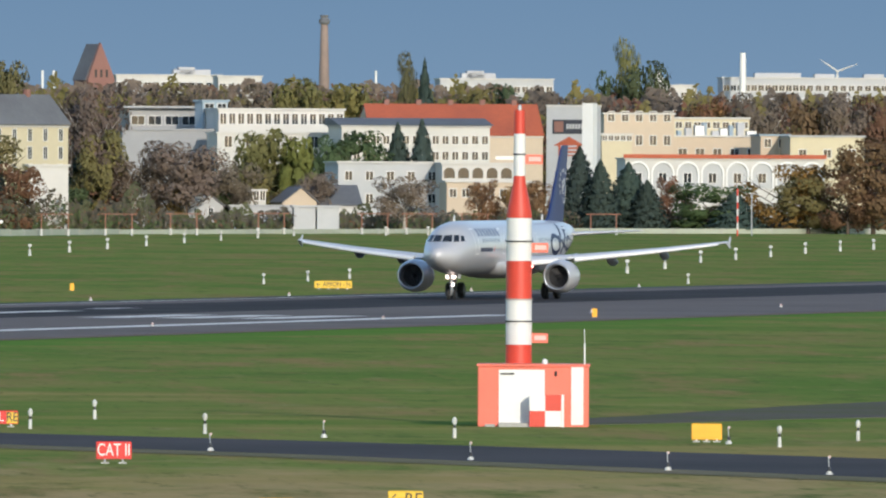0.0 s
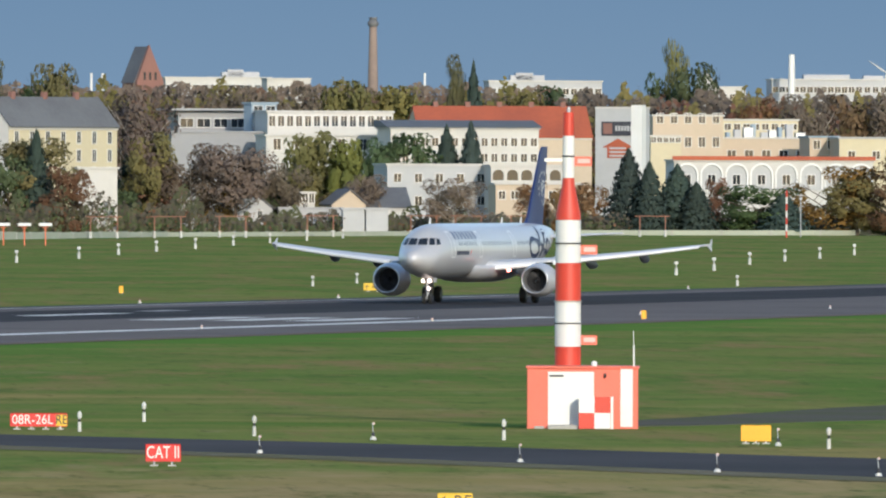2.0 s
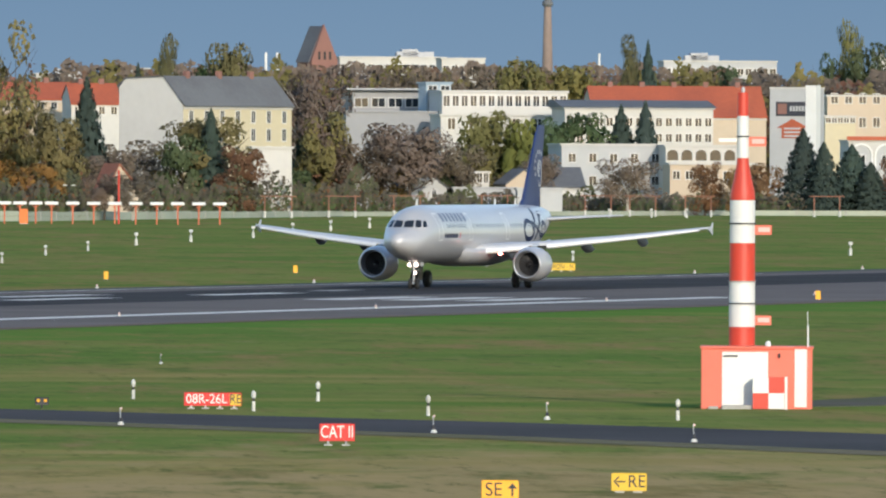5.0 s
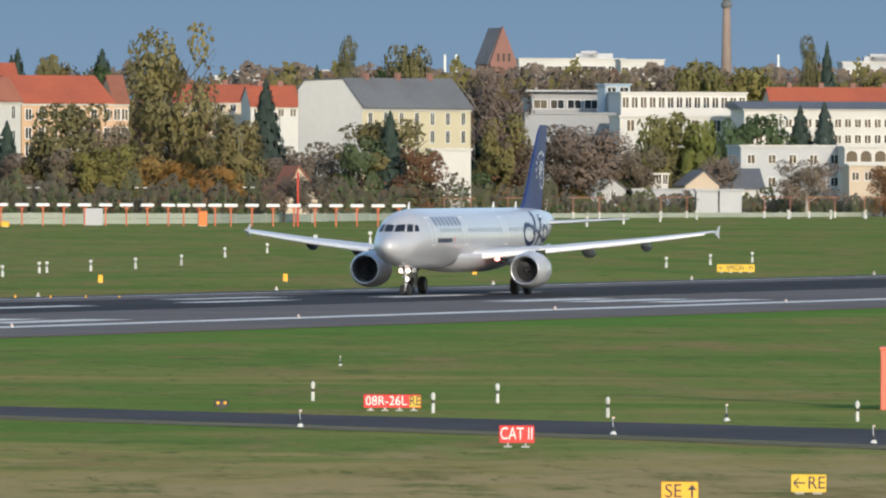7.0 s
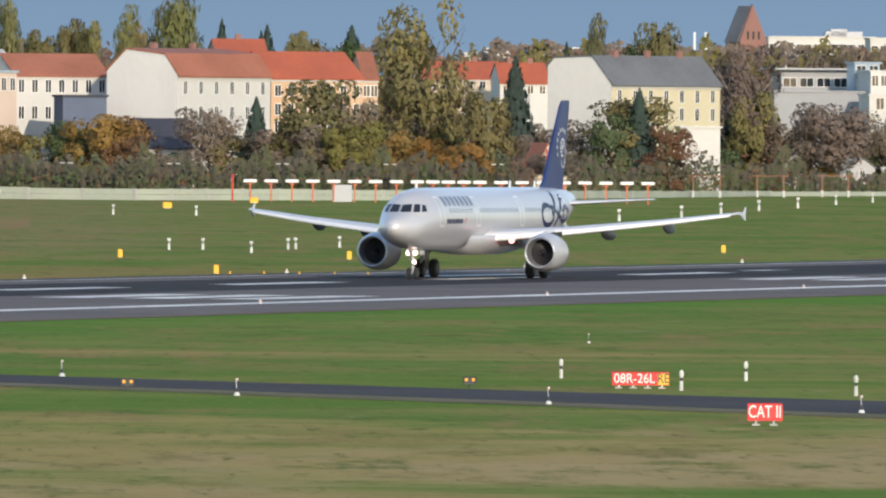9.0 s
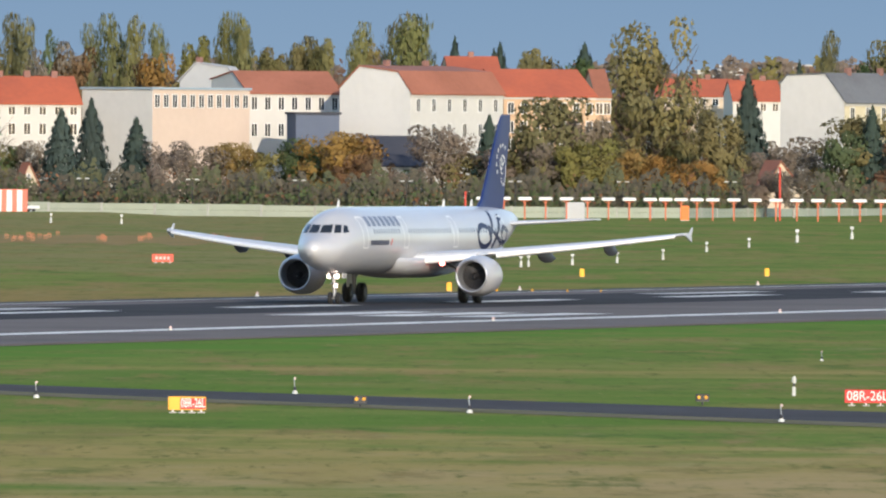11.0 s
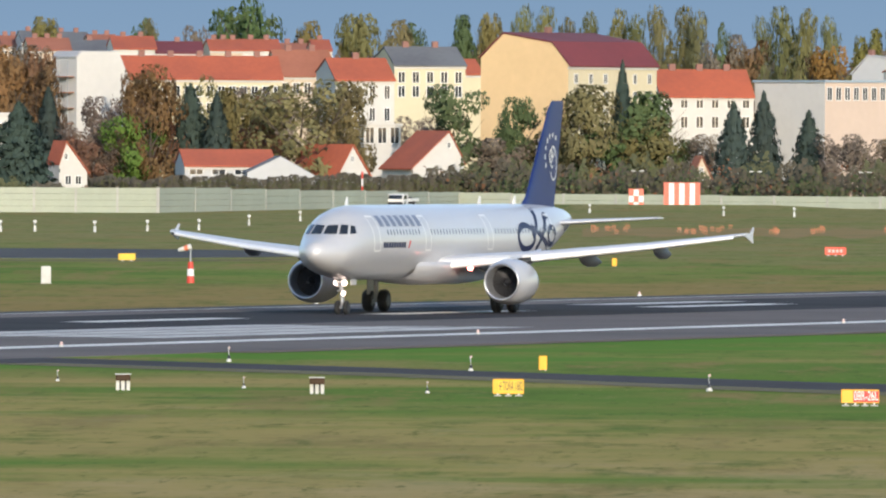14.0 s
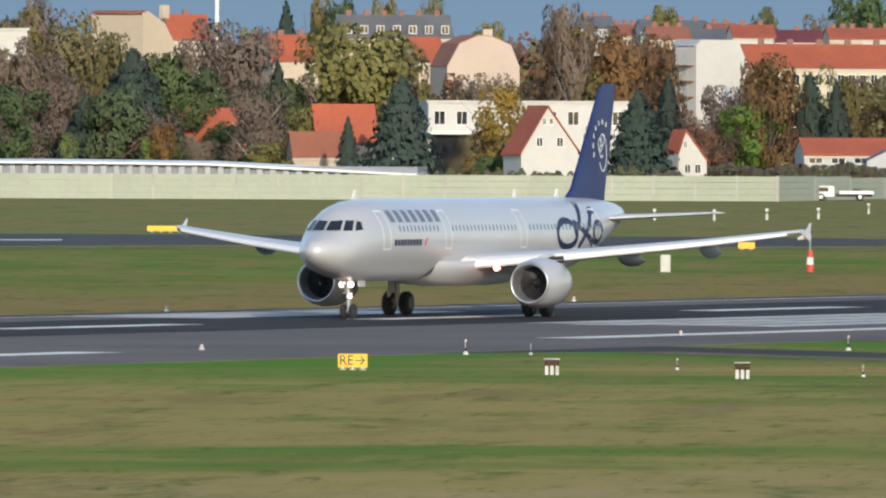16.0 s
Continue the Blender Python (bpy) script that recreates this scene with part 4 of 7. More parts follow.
def gable_house(label, ml, mr, mback, d, yaw, outline, wall, roof, depth=None, chimneys=0):
    """A house seen on its gable end: outline across the gable as (share, height); it runs back from there."""
    lx, ly = spans(ml, mback, mr, d, yaw)
    ly = depth or ly
    ob = thing("house", corner_frame(ml, d, yaw), label, "house")
    ring = [(0.0, 0.0)] + [(lx * k, z) for k, z in outline] + [(lx, 0.0)]
    part("gable", Shape().loft([[(x, y, z) for x, z in ring] for y in (0, 0.3)], smooth=False), WALLS[wall], ob)
    low = [(x, min(z, z - 0.3)) if 0 < z else (x, z) for x, z in ring]
    part("wall", Shape().loft([[(x + (0.02 if x == 0 else 0), y, z) for x, z in low] for y in (0.3, ly)], smooth=False), WALLS[wall], ob)
    top = [(lx * k, z) for k, z in outline]
    part("roof", Shape().loft([[(x, y, z - 0.05) for x, z in top] + [(x, y, z + 0.12) for x, z in reversed(top)] for y in (0.32, ly + 0.2)], smooth=False), ROOFS[roof], ob)
    k, z = max(outline, key=lambda p: p[1])
    for c in range(chimneys):
        part("chimney", Shape().box(lx * 0.5, lx * 0.5 + 1.4, 0.4, 1.2, z - 1.0, z + 0.9, bevel=0.05), WALLS[wall], ob, "plastered chimney stack")
    return ob


house("house", "cream-yellow corner house with a bare grey gable and slate roof", 32.92, 29.30, 39.07, 2560, 54, [(0, 16.04), (0.3, 20.10), (0.9, 19.84), (1, 18.68)], "cream", "grey", "grey", (13.44, 10.81, 8.26), 7, (1.1, 1.9), chimneys=3)
flat("annex", "low white plastered annex beside the cream house", 36.89, 36.60, 39.10, 2548, 20, 10.10, "white")
house("house", "long peach-coloured tenement with a red tiled roof", 13.63, 13.50, 18.82, 2470, 30, [(0, 16.46), (0.5, 19.99), (1, 17.09)], "peach", "peach", "red", (13.83, 11.21, 8.75), 7, depth=11)
house("house", "end bay of the peach tenement, with balconies, dark red roof", 18.82, 18.69, 19.68, 2500, 10, [(0, 16.47), (0.5, 20.15), (1, 17.27)], "peach", "peach", "rust", (13.90, 11.26, 8.78), 2, depth=11)
house("house", "white tenement with a bare grey gable and a red roof", 8.31, 4.31, 13.57, 2440, 54, [(0, 16.61), (0.17, 19.49), (0.72, 20.23), (1, 17.22)], "white", "grey", "rust", (14.00, 10.55, 7.72), 6, (1.0, 1.9), chimneys=2)
house("house", "long white tenement with a red tiled roof", -0.91, -1.10, 4.41, 2452, 25, [(0, 16.56), (0.4, 19.40), (1, 18.39)], "white", "white", "rust", (14.10, 10.40), 7, (1.0, 1.9), depth=12)
# dark block put in to imitate a patch of shadow beside the tenement
flat("shed", "dark block imitating a shadowed area beside a white wall", 1.84, 1.68, 4.31, 2432, 8, 13.85, "slate", band="black", depth=9)
house("shed", "low white shed with a sweeping black roof", 5.88, 5.62, 9.15, 2415, 6, [(0, 6.63), (0.6, 10.48), (1, 9.86)], "white", "white", "black", depth=10, category="shed")
flat("block", "grey concrete block with white window bands", -6.29, -10.27, -0.79, 2425, 40, 17.12, "pinkish", "grey", (14.3,), 11, (1.0, 1.9), band="blue")
house("house", "grey gambrel-roofed house behind the block", -1.14, -4.76, -0.72, 2500, 60, [(0, 17.40), (0.25, 20.12), (0.75, 20.73), (1, 18.15)], "lightgrey", "lightgrey", "pale", chimneys=1)
house("house", "white house with a bright red tiled roof", -15.58, -15.78, -10.33, 2430, 12, [(0, 14.84), (0.5, 18.36), (1, 16.24)], "white", "white", "red", (13.15, 10.42), 6, depth=11, chimneys=3)
house("house", "tall yellow house with a bare ochre gable and maroon roof", -20.84, -25.80, -15.84, 2400, 54, [(0, 18.94), (0.18, 21.95), (0.74, 23.22), (1, 19.95)], "cream", "yellow", "maroon", (16.4, 14.0, 11.6), 6, (0.9, 1.4), chimneys=1)
house("house", "cream house with a grey roof", -30.70, -30.89, -26.67, 2520, 15, [(0, 19.31), (0.5, 21.74), (1, 20.28)], "cream", "cream", "grey", (16.68, 14.66), 5, depth=11, chimneys=2)
house("house", "small house with a red roof between taller ones", -26.73, -26.86, -25.71, 2540, 15, [(0, 18.14), (0.5, 20.09), (1, 18.79)], "cream", "cream", "red", depth=9)
house("house", "white house with tall bay windows and a red roof", -34.03, -34.16, -30.70, 2420, 14, [(0, 16.90), (0.5, 19.69), (1, 17.91)], "white", "white", "red", (14.21, 11.18), 4, (0.9, 1.9), depth=11, chimneys=1)
flat("bay", "white glazed bay in front of the white house", -32.43, -32.56, -30.32, 2400, 8, 10.88, "white", None, (8.11,), 3, (1.3, 2.3), depth=5, category="house bay")


def cottage(mg_l, apex, mg_r, mroof, d, e_left, e_right, z_apex, label, roof="red", wall="white", yaw=24):
    """A cottage seen on its gable end: the gable from mg_l to mg_r, the roof running back to the bearing mroof."""
    w = d * (mg_r - mg_l) / 1000 / math.cos(radians(yaw))
    back = min(14.0, d * abs(mg_l - mroof) / 1000 / math.sin(radians(yaw)))
    ob = thing("cottage", corner_frame(mg_l, d, yaw), label, "house", "cottages")
    k = (apex - mg_l) / (mg_r - mg_l)
    ring = [(0, 0), (w, 0), (w, e_right), (w * k, z_apex), (0, e_left)]
    part("wall", Shape().loft([[(x, y, z) for x, z in ring] for y in (0, back)], smooth=False), WALLS[wall], ob, "white plastered walls")
    for (xa, za), (xb, zb) in (((0, e_left), (w * k, z_apex)), ((w, e_right), (w * k, z_apex))):
        dx, dz = xb - xa, zb - za
        q = Shape().loft([[(xa - dx * 0.08, y, za - dz * 0.08 + 0.03), (xb, y, zb + 0.03), (xb, y, zb + 0.22), (xa - dx * 0.08, y, za - dz * 0.08 + 0.22)] for y in (-0.35, back + 0.3)], smooth=False)
        part("roof_slope", q, ROOFS[roof], ob, "red tiled roof slope")
    tall = z_apex > 10
    zf = z_apex - 4.9 if tall else 0.45 * (e_left + e_right) / 2 + 0.7
    for fx in (0.32, 0.68):
        put_window(ob, w * fx, -0.01, zf, 0.9, 1.2, 0)
    for fx in (-0.06, 0.06) if tall else (0.0,) if z_apex - max(e_left, e_right) > 2.2 else ():
        put_window(ob, w * (k + fx), -0.01, z_apex - 2.2, 0.6, 0.9, 0)
    return ob


cottage(-29.61, -27.59, -26.72, -31.37, 2370, 5.01, 5.66, 9.74, "white cottage with a steep red tiled roof")
cottage(-58.59, -57.11, -55.38, -59.61, 2170, 5.60, 5.77, 11.18, "white barn-like cottage with a steep red roof", yaw=20)
cottage(-13.79, -13.28, -12.70, -14.11, 2360, 3.61, 3.63, 6.57, "narrow beige gable of a small house", wall="beige", roof="rust")
cottage(28.59, 29.30, 30.42, 27.79, 2420, 3.68, 4.08, 7.48, "small beige gabled house among the trees", wall="beige", roof="rust")
cottage(45.64, 46.60, 47.89, 44.84, 2640, 4.21, 3.98, 6.59, "small pale gabled house at the airfield edge", wall="lightgrey", roof="grey")
cottage(51.25, 52.27, 53.17, 50.61, 2660, 4.57, 4.60, 6.71, "grey house with a wide dark roof", wall="beige", roof="grey")
house("house", "broad dark roof of the grey house", 52.37, 52.21, 55.73, 2668, 8, [(0, 4.25), (0.6, 6.98), (1, 6.55)], "grey", "grey", "grey", depth=10)
flat("greenhouse", "white-framed glasshouse with slanted panes", 48.49, 48.37, 50.29, 2655, 6, 6.51, "white", rows=(4.73,), cols=5, size=(0.9, 1.7), depth=4, category="greenhouse")
flat("shed", "long low grey shed at the airfield edge", 48.30, 48.17, 51.89, 2640, 5, 4.18, "lightgrey", band="pale", depth=6, category="shed")
flat("container", "pale grey box body standing at the fence", 51.89, 51.79, 53.11, 2630, 4, 4.15, "lightgrey", band="lightgrey", depth=4, category="container")
flat("container", "pale grey box body standing at the fence", 53.20, 53.11, 54.45, 2630, 4, 4.16, "lightgrey", band="lightgrey", depth=4, category="container")
house("bungalow", "low house with a broad red roof", -42.55, -42.74, -37.42, 2300, 8, [(0, 5.3), (0.5, 7.2), (1, 5.5)], "lightgrey", "lightgrey", "red", (4.0,), 4, (1.9, 1.1), depth=9)
cottage(-33.96, -33.07, -32.11, -36.59, 2318, 3.89, 4.06, 7.91, "white gabled cottage with a long red roof", yaw=40)
gable_house("low grey plastered outbuilding with a shallow gable", -39.0, -34.9, -39.4, 2285, 5, [(0, 4.4), (0.46, 6.5), (1, 3.7)], "lightgrey", "grey", 7)
ob, lx, ly = flat("flat_house", "long white flat-roofed house with dark windows", -63.87, -64.10, -52.50, 2215, 10, 11.99, "white", None, (8.90,), 9, (1.5, 1.8), depth=10, category="house")
part("canopy", Shape().box(-0.5, lx * 0.4, -1.6, 0, 7.74, 8.16), M_white, ob, "white canopy slab")
# flat dark panel on the wall imitates the darkness of a recess
part("recess", Shape().box(0.3, lx * 0.38, -0.02, 0.0, 0.3, 7.60), M_glass, ob, "dark flat panel imitating a shaded ground-floor recess")
flat("flat_house", "white house at the wall with small windows", -90.04, -90.23, -86.61, 2300, 10, 21.23, "white", None, (), 0, depth=8, category="house")
ob = gable_house("pale tower house with a clipped gable and a scaffolded side wall", -48.7, -45.5, -50.1, 2480, 36, [(0, 20.0), (0.1, 20.8), (0.74, 20.8), (1, 15.8)], "white", "pale")
for k in range(6):
    part("scaffold_deck", Shape().box(-1.1, -0.05, 0.6, 5.2, 6.2 + 2.2 * k, 6.32 + 2.2 * k), M_barrier, ob, "reddish scaffold platform")
for y in (0.8, 3.0, 5.0):
    part("scaffold_pole", Shape().rod((-1.0, y, 0), (-1.0, y, 19.5), 0.05), M_steel, ob, "thin scaffold pole")
gable_house("beige house end with a clipped gable", -62.81, -58.71, -64.42, 2520, 12, [(0, 17.06), (0.17, 20.30), (0.43, 21.52), (0.62, 21.37), (0.88, 20.17), (1, 17.11)], "pinkish", "rust", 12, 1)
house("house", "row of tenements with red roofs", -64.42, -64.58, -62.65, 2560, 20, [(0, 17.97), (0.5, 21.25), (1, 18.63)], "beige", "beige", "red", depth=10)
gable_house("pale tall house with a clipped gable among trees", -80.05, -77.55, -82.99, 2500, 50, [(0, 24.35), (0.12, 24.67), (0.5, 22.92), (1, 16.29)], "beige", "rust", None, 1)
house("house", "tenement row with a red roof and cream front", -45.88, -46.01, -37.04, 2600, 8, [(0, 17.45), (0.5, 20.62), (1, 18.03)], "cream", "cream", "red", (14.70, 12.20), 14, depth=11, chimneys=5)
house("house", "tall tenement with a rust-coloured roof", -37.23, -37.42, -34.03, 2620, 12, [(0, 17.96), (0.5, 21.65), (1, 18.63)], "beige", "beige", "rust", (15.27,), 5, depth=11, chimneys=2)
def terrace(m0, m1, d, eave, ridge, kinds, label, seed):
    """A street of separate far houses, wall to wall, each with its own height, roof and chimneys."""
    r = random.Random(seed)
    m, k = m0, 0
    while m < m1 - 0.5:
        w = min(r.uniform(1.5, 2.9), m1 - m)
        up = r.uniform(-0.6, 0.7)
        roof, wall = kinds[k % len(kinds)]
        house("house", label + (" with a grey slate roof" if roof == "grey" else " with a red tiled roof"), m, m - 0.13, m + w, d + r.uniform(-12, 12), 6, [(0, eave + up), (0.5, ridge + 1.3 * up), (1, eave + 0.5 + up)], wall, wall, roof, (eave - 2.3 + up,) if k % 2 else (), 4, (1.0, 1.4), depth=11, chimneys=r.randint(1, 3), group="far terraces")
        m, k = m + w, k + 1


terrace(-41.14, -34.25, 3000, 23.3, 24.9, (("red", "beige"), ("red", "white"), ("rust", "beige")), "far terraced house above the trees", 3)
terrace(-51.39, -41.20, 3050, 23.2, 25.0, (("rust", "beige"), ("grey", "lightgrey"), ("red", "white"), ("maroon", "beige")), "far terraced house above the trees", 5)
terrace(-55.2, -46.26, 3250, 25.6, 27.4, (("grey", "lightgrey"), ("rust", "beige"), ("grey", "white")), "distant terraced house on the skyline", 8)
house("house", "grey-roofed terrace with white dormers", -68.90, -69.03, -62.49, 2900, 6, [(0, 22.87), (0.5, 26.40), (1, 23.43)], "beige", "beige", "grey", (23.39,), 7, (1.3, 1.4), depth=12, chimneys=6)
house("house", "red-roofed houses behind autumn trees", -72.74, -72.87, -69.99, 2600, 10, [(0, 18.01), (0.5, 21.68), (1, 18.68)], "beige", "beige", "red", depth=10, chimneys=2)
house("house", "bright red roof above the trees", -78.51, -78.64, -76.20, 2750, 10, [(0, 21.73), (0.5, 25.43), (1, 22.61)], "beige", "beige", "red", depth=10, chimneys=1)
house("cottage", "red-roofed cottage behind shrubs", -77.61, -77.80, -74.22, 2212, 8, [(0, 5.91), (0.5, 10.73), (1, 6.76)], "beige", "beige", "red", depth=8)
house("cottage", "red-roofed cottage behind a spruce", -70.18, -70.37, -66.72, 2212, 8, [(0, 6.55), (0.5, 11.29), (1, 7.54)], "beige", "beige", "red", depth=8)
house("cottage", "low dark red roof in front of the cottage", -71.53, -71.69, -68.71, 2202, 8, [(0, 5.00), (0.5, 7.82), (1, 5.42)], "beige", "beige", "rust", depth=6)
cottage(-49.68, -49.30, -48.08, -50.32, 2200, 5.63, 4.59, 8.31, "red-roofed house among shrubs", wall="white")


# ---- the district behind the trees ----
# grey walls of the hall, with the shadow on them mixed into the colour
ob, lx, ly = flat("hall", "grey modern hall with a dark flat roof", 42.54, 41.90, 46.38, 2900, 14, 19.75, "render", "render", (16.59,), 4, (2.4, 1.6), band="pale", category="hall", over=1.6)
flat("low_hall", "long grey lower storey of the hall, coloured darker for shadow", 42.15, 41.83, 48.05, 2880, 10, 16.00, "render", band="render", depth=12, category="hall")
flat("stair_tower", "blue-grey glazed stair tower", 46.70, 46.25, 48.11, 2890, 30, 20.78, "blue", "blue", (18.65, 16.33), 2, (1.8, 1.6), band="blue", category="tower")
ob, lx, ly = flat("office_building", "long white modern office building with a row of tall windows", 47.60, 47.34, 54.71, 2880, 12, 19.41, "white", None, (16.73,), 14, (1.2, 1.9), depth=14)
flat("office_wing", "white lower office storey", 47.53, 47.34, 54.84, 2868, 10, 15.51, "white", None, (12.90,), 6, (1.4, 2.0), depth=10)
ob, lx, ly = flat("office_building", "white office block with window bands and a dark roof", 54.58, 54.39, 62.97, 2850, 9, 16.68, "white", None, (13.57, 11.02), 15, (1.2, 1.5), depth=14, band="pale")
part("roof_slope", Shape().loft([[(x, -0.6, 16.68 + 0.02), (x, 9, 17.87), (x, 14, 17.87), (x, 14, 16.68)] for x in (-0.6, lx + 0.6)], smooth=False), ROOFS["grey"], ob, "dark grey sloping roof")
ob, lx, ly = flat("flat_house", "grey flat-roofed house with small square windows", 54.39, 54.13, 60.28, 2720, 10, 10.79, "lightgrey", None, (7.83, 4.35), 5, (1.3, 1.5), depth=12, category="house")
ob, lx, ly = flat("terrace_house", "white house with an arcaded upper terrace", 60.28, 60.15, 64.32, 2715, 8, 10.68, "white", None, (), 0, depth=11, category="house")
for k in range(5):
    x = lx * (k + 0.5) / 5
    z0 = 8.25
    part("arch", Shape().add([(x - 0.85, -0.02, z0), (x + 0.85, -0.02, z0)] + [(x + 0.85 * math.cos(math.pi * i / 10), -0.02, z0 + 0.9 + 0.75 * math.sin(math.pi * i / 10)) for i in range(11)], [tuple(range(13))]), M_glass, ob, "dark arched opening")
flat("low_house", "pale lower storey of the arcaded house", 60.54, 60.41, 65.53, 2700, 8, 7.92, "beige", None, (5.32,), 7, (1.2, 1.4), depth=8, category="house")
house("house", "long building with a broad red tiled roof", 56.21, 56.05, 65.98, 3100, 8, [(0, 15.68), (0.5, 20.84), (1, 17.47)], "beige", "beige", "red", depth=16, chimneys=5)


def build_store():
    d = 2900
    ob, lx, ly = flat("store", "tall grey-white store wall with dark panel and red sign", 68.74, 66.18, 69.25, d, 70, 20.25, "lightgrey", None, depth=None, category="store", over=0.1)
    part("pylon", Shape().box(-0.2, 1.8, -0.3, 1.6, 0, 20.55), M_white, ob, "white corner pylon")
    za, zb = 15.51, 17.84
    part("sign_panel", Shape().box(-0.14, -0.03, ly * 0.12, ly * 0.86, za, zb), ROOFS["black"], ob, "dark maroon sign panel")
    for k in range(6):
        y0 = ly * (0.18 + 0.065 * k)
        part("sign_bar", Shape().box(-0.17, -0.14, y0, y0 + ly * 0.045, za + 0.8, zb - 0.7), WALLS["lightgrey"], ob)
    part("sign_bar", Shape().box(-0.17, -0.14, ly * 0.62, ly * 0.82, za + 0.3, zb - 0.3), WALLS["brick"], ob, "dark red block on the sign")
    zc, zd, ze = 12.26, 13.56, 15.05
    pr = [(ly * 0.27, zc - 0.4), (ly * 0.73, zc - 0.4), (ly * 0.73, zd), (ly * 0.84, zd), (ly * 0.5, ze), (ly * 0.14, zd), (ly * 0.27, zd)]
    part("sign_arrow", Shape().loft([[(x, y, z) for y, z in pr] for x in (-0.12, -0.03)], smooth=False), ROOFS["red"], ob, "faded red arrow-shaped sign")
    for k in range(3):
        part("sign_bar", Shape().box(-0.15, -0.12, ly * 0.32, ly * 0.68, zc - 0.2 + 0.62 * k, zc + 0.1 + 0.62 * k), WALLS["lightgrey"], ob, "pale bar on the arrow sign")


build_store()
ob, lx, ly = flat("apartment_building", "beige apartment building with square windows", 69.44, 69.19, 73.41, 2960, 10, 19.19, "beige", None, (17.67, 13.69), 5, (1.3, 1.8), depth=12)
flat("low_building", "cream low building with a flat roof", 69.31, 69.19, 71.04, 2930, 8, 15.70, "cream", None, (14.39,), 5, (1.0, 1.0), depth=8)
ob, lx, ly = flat("low_building", "beige commercial building with rooftop units", 73.41, 73.29, 78.32, 2980, 7, 15.49, "beige", None, (12.15,), 5, (1.6, 1.2), depth=14)
for k in range(9):
    x = lx * (0.06 + 0.1 * k)
    part("rooftop_unit", Shape().box(x, x + 0.7 + 0.5 * (k % 3), 2.5 + (k % 2), 4.5 + (k % 2), 15.49, 16.3 + 0.45 * (k * 5 % 4), bevel=0.08), (WALLS["blue"], WALLS["lightgrey"], M_steel)[k % 3], ob, "grey-blue rooftop unit")
flat("low_building", "pale upper storey with a white roof", 73.41, 73.29, 77.67, 3040, 6, 18.71, "cream", None, (16.76,), 8, (1.3, 1.2), depth=10)
flat("low_building", "cream building with a flat grey roof", 78.32, 78.16, 79.95, 2960, 7, 15.69, "beige", None, (13.42,), 2, (1.3, 1.6), band="blue", depth=14)
flat("low_building", "cream building with a wide pale roof", 80.01, 79.82, 84.18, 2950, 9, 15.52, "cream", "beige", (11.74,), 3, (1.4, 1.5), band="pale", depth=14)


def build_arcade():
    d = 2790
    ob, lx, ly = flat("arcade_building", "white building front of round arches under a red cornice", 70.66, 70.47, 81.93, d, 8, 11.59, "white", None, depth=10)
    z0, z1 = 6.77, 11.06
    part("cornice", Shape().box(-0.3, lx + 0.3, -0.4, 0, 11.51, 12.13), ROOFS["red"], ob, "red painted cornice")
    n = 8
    w = lx / n
    for k in range(n):
        cx = w * (k + 0.5)
        r = w * 0.4
        s = Shape()
        h = z1 - r - 0.3
        out, inn = [(cx + r + 0.3, z0)], [(cx + r, z0)]
        for i in range(13):
            q = math.pi * i / 12
            out.append((cx + (r + 0.3) * math.cos(q), h + (r + 0.3) * math.sin(q)))
            inn.append((cx + r * math.cos(q), h + r * math.sin(q)))
        out.append((cx - r - 0.3, z0)), inn.append((cx - r, z0))
        m = len(out)
        s.add([(x, -0.35, z) for x, z in out] + [(x, -0.35, z) for x, z in inn] + [(x, 0.0, z) for x, z in inn], [(i, i + 1, m + i + 1, m + i) for i in range(m - 1)] + [(m + i, m + i + 1, 2 * m + i + 1, 2 * m + i) for i in range(m - 1)])
        part("arch", s, M_white, ob, "white round arch")
        part("infill", Shape().add([(x, -0.02, z) for x, z in inn], [tuple(range(m))]), WALLS["lightgrey"], ob)
        put_window(ob, cx, -0.04, z0 + 0.8, 1.4, 1.7, 0)


build_arcade()


def far_block(m0, m1, d, e_top, e_base, wall, label, cols, rows=2, extra=()):
    ob, lx, ly = flat("apartment_building", label, m0, m0 - 0.4, m1, d, 5, height(e_top, d), wall, None, [height(e_top, d) - 3.2 * (k + 1) for k in range(rows)], cols, (1.5, 1.5), depth=14)
    for x0, x1, h in extra:
        part("roof_house", Shape().box(lx * x0, lx * x1, 3, 8, height(e_top, d), height(e_top, d) + 0.7 * h), WALLS["lightgrey"], ob, "white rooftop plant room")
    return ob


far_block(60.15, 66.56, 3900, 4.909, 0, "lightgrey", "far white apartment block", 14, 3, ((0.2, 0.5, 1.6), (0.25, 0.4, 2.4)))
far_block(76.17, 80.88, 4000, 5.048, 0, "lightgrey", "far white apartment block with balconies", 12, 2, ((0.4, 0.95, 1.4),))
far_block(80.88, 86.48, 4050, 5.039, 0, "lightgrey", "far white apartment block with balconies", 12, 2, ((0.1, 0.3, 1.2), (0.6, 0.8, 1.2)))
far_block(41.80, 47.79, 3950, 5.047, 0, "white", "far long white building above the trees", 12, 1, ((0.55, 0.9, 1.6), (0.6, 0.75, 2.4)))
far_block(47.57, 50.03, 3900, 5.002, 0, "white", "far long white building above the trees", 5, 1)
far_block(24.59, 28.43, 3900, 4.005, 0, "white", "far pale flat-roofed buildings", 8, 2, ((0.3, 0.42, 1.5), (0.6, 0.7, 1.5)))
far_block(28.59, 31.00, 4000, 4.337, 0, "lightgrey", "far pale flat-roofed buildings", 6, 2)
far_block(72.71, 74.70, 4000, 4.609, 0, "white", "far white low building", 4, 1)
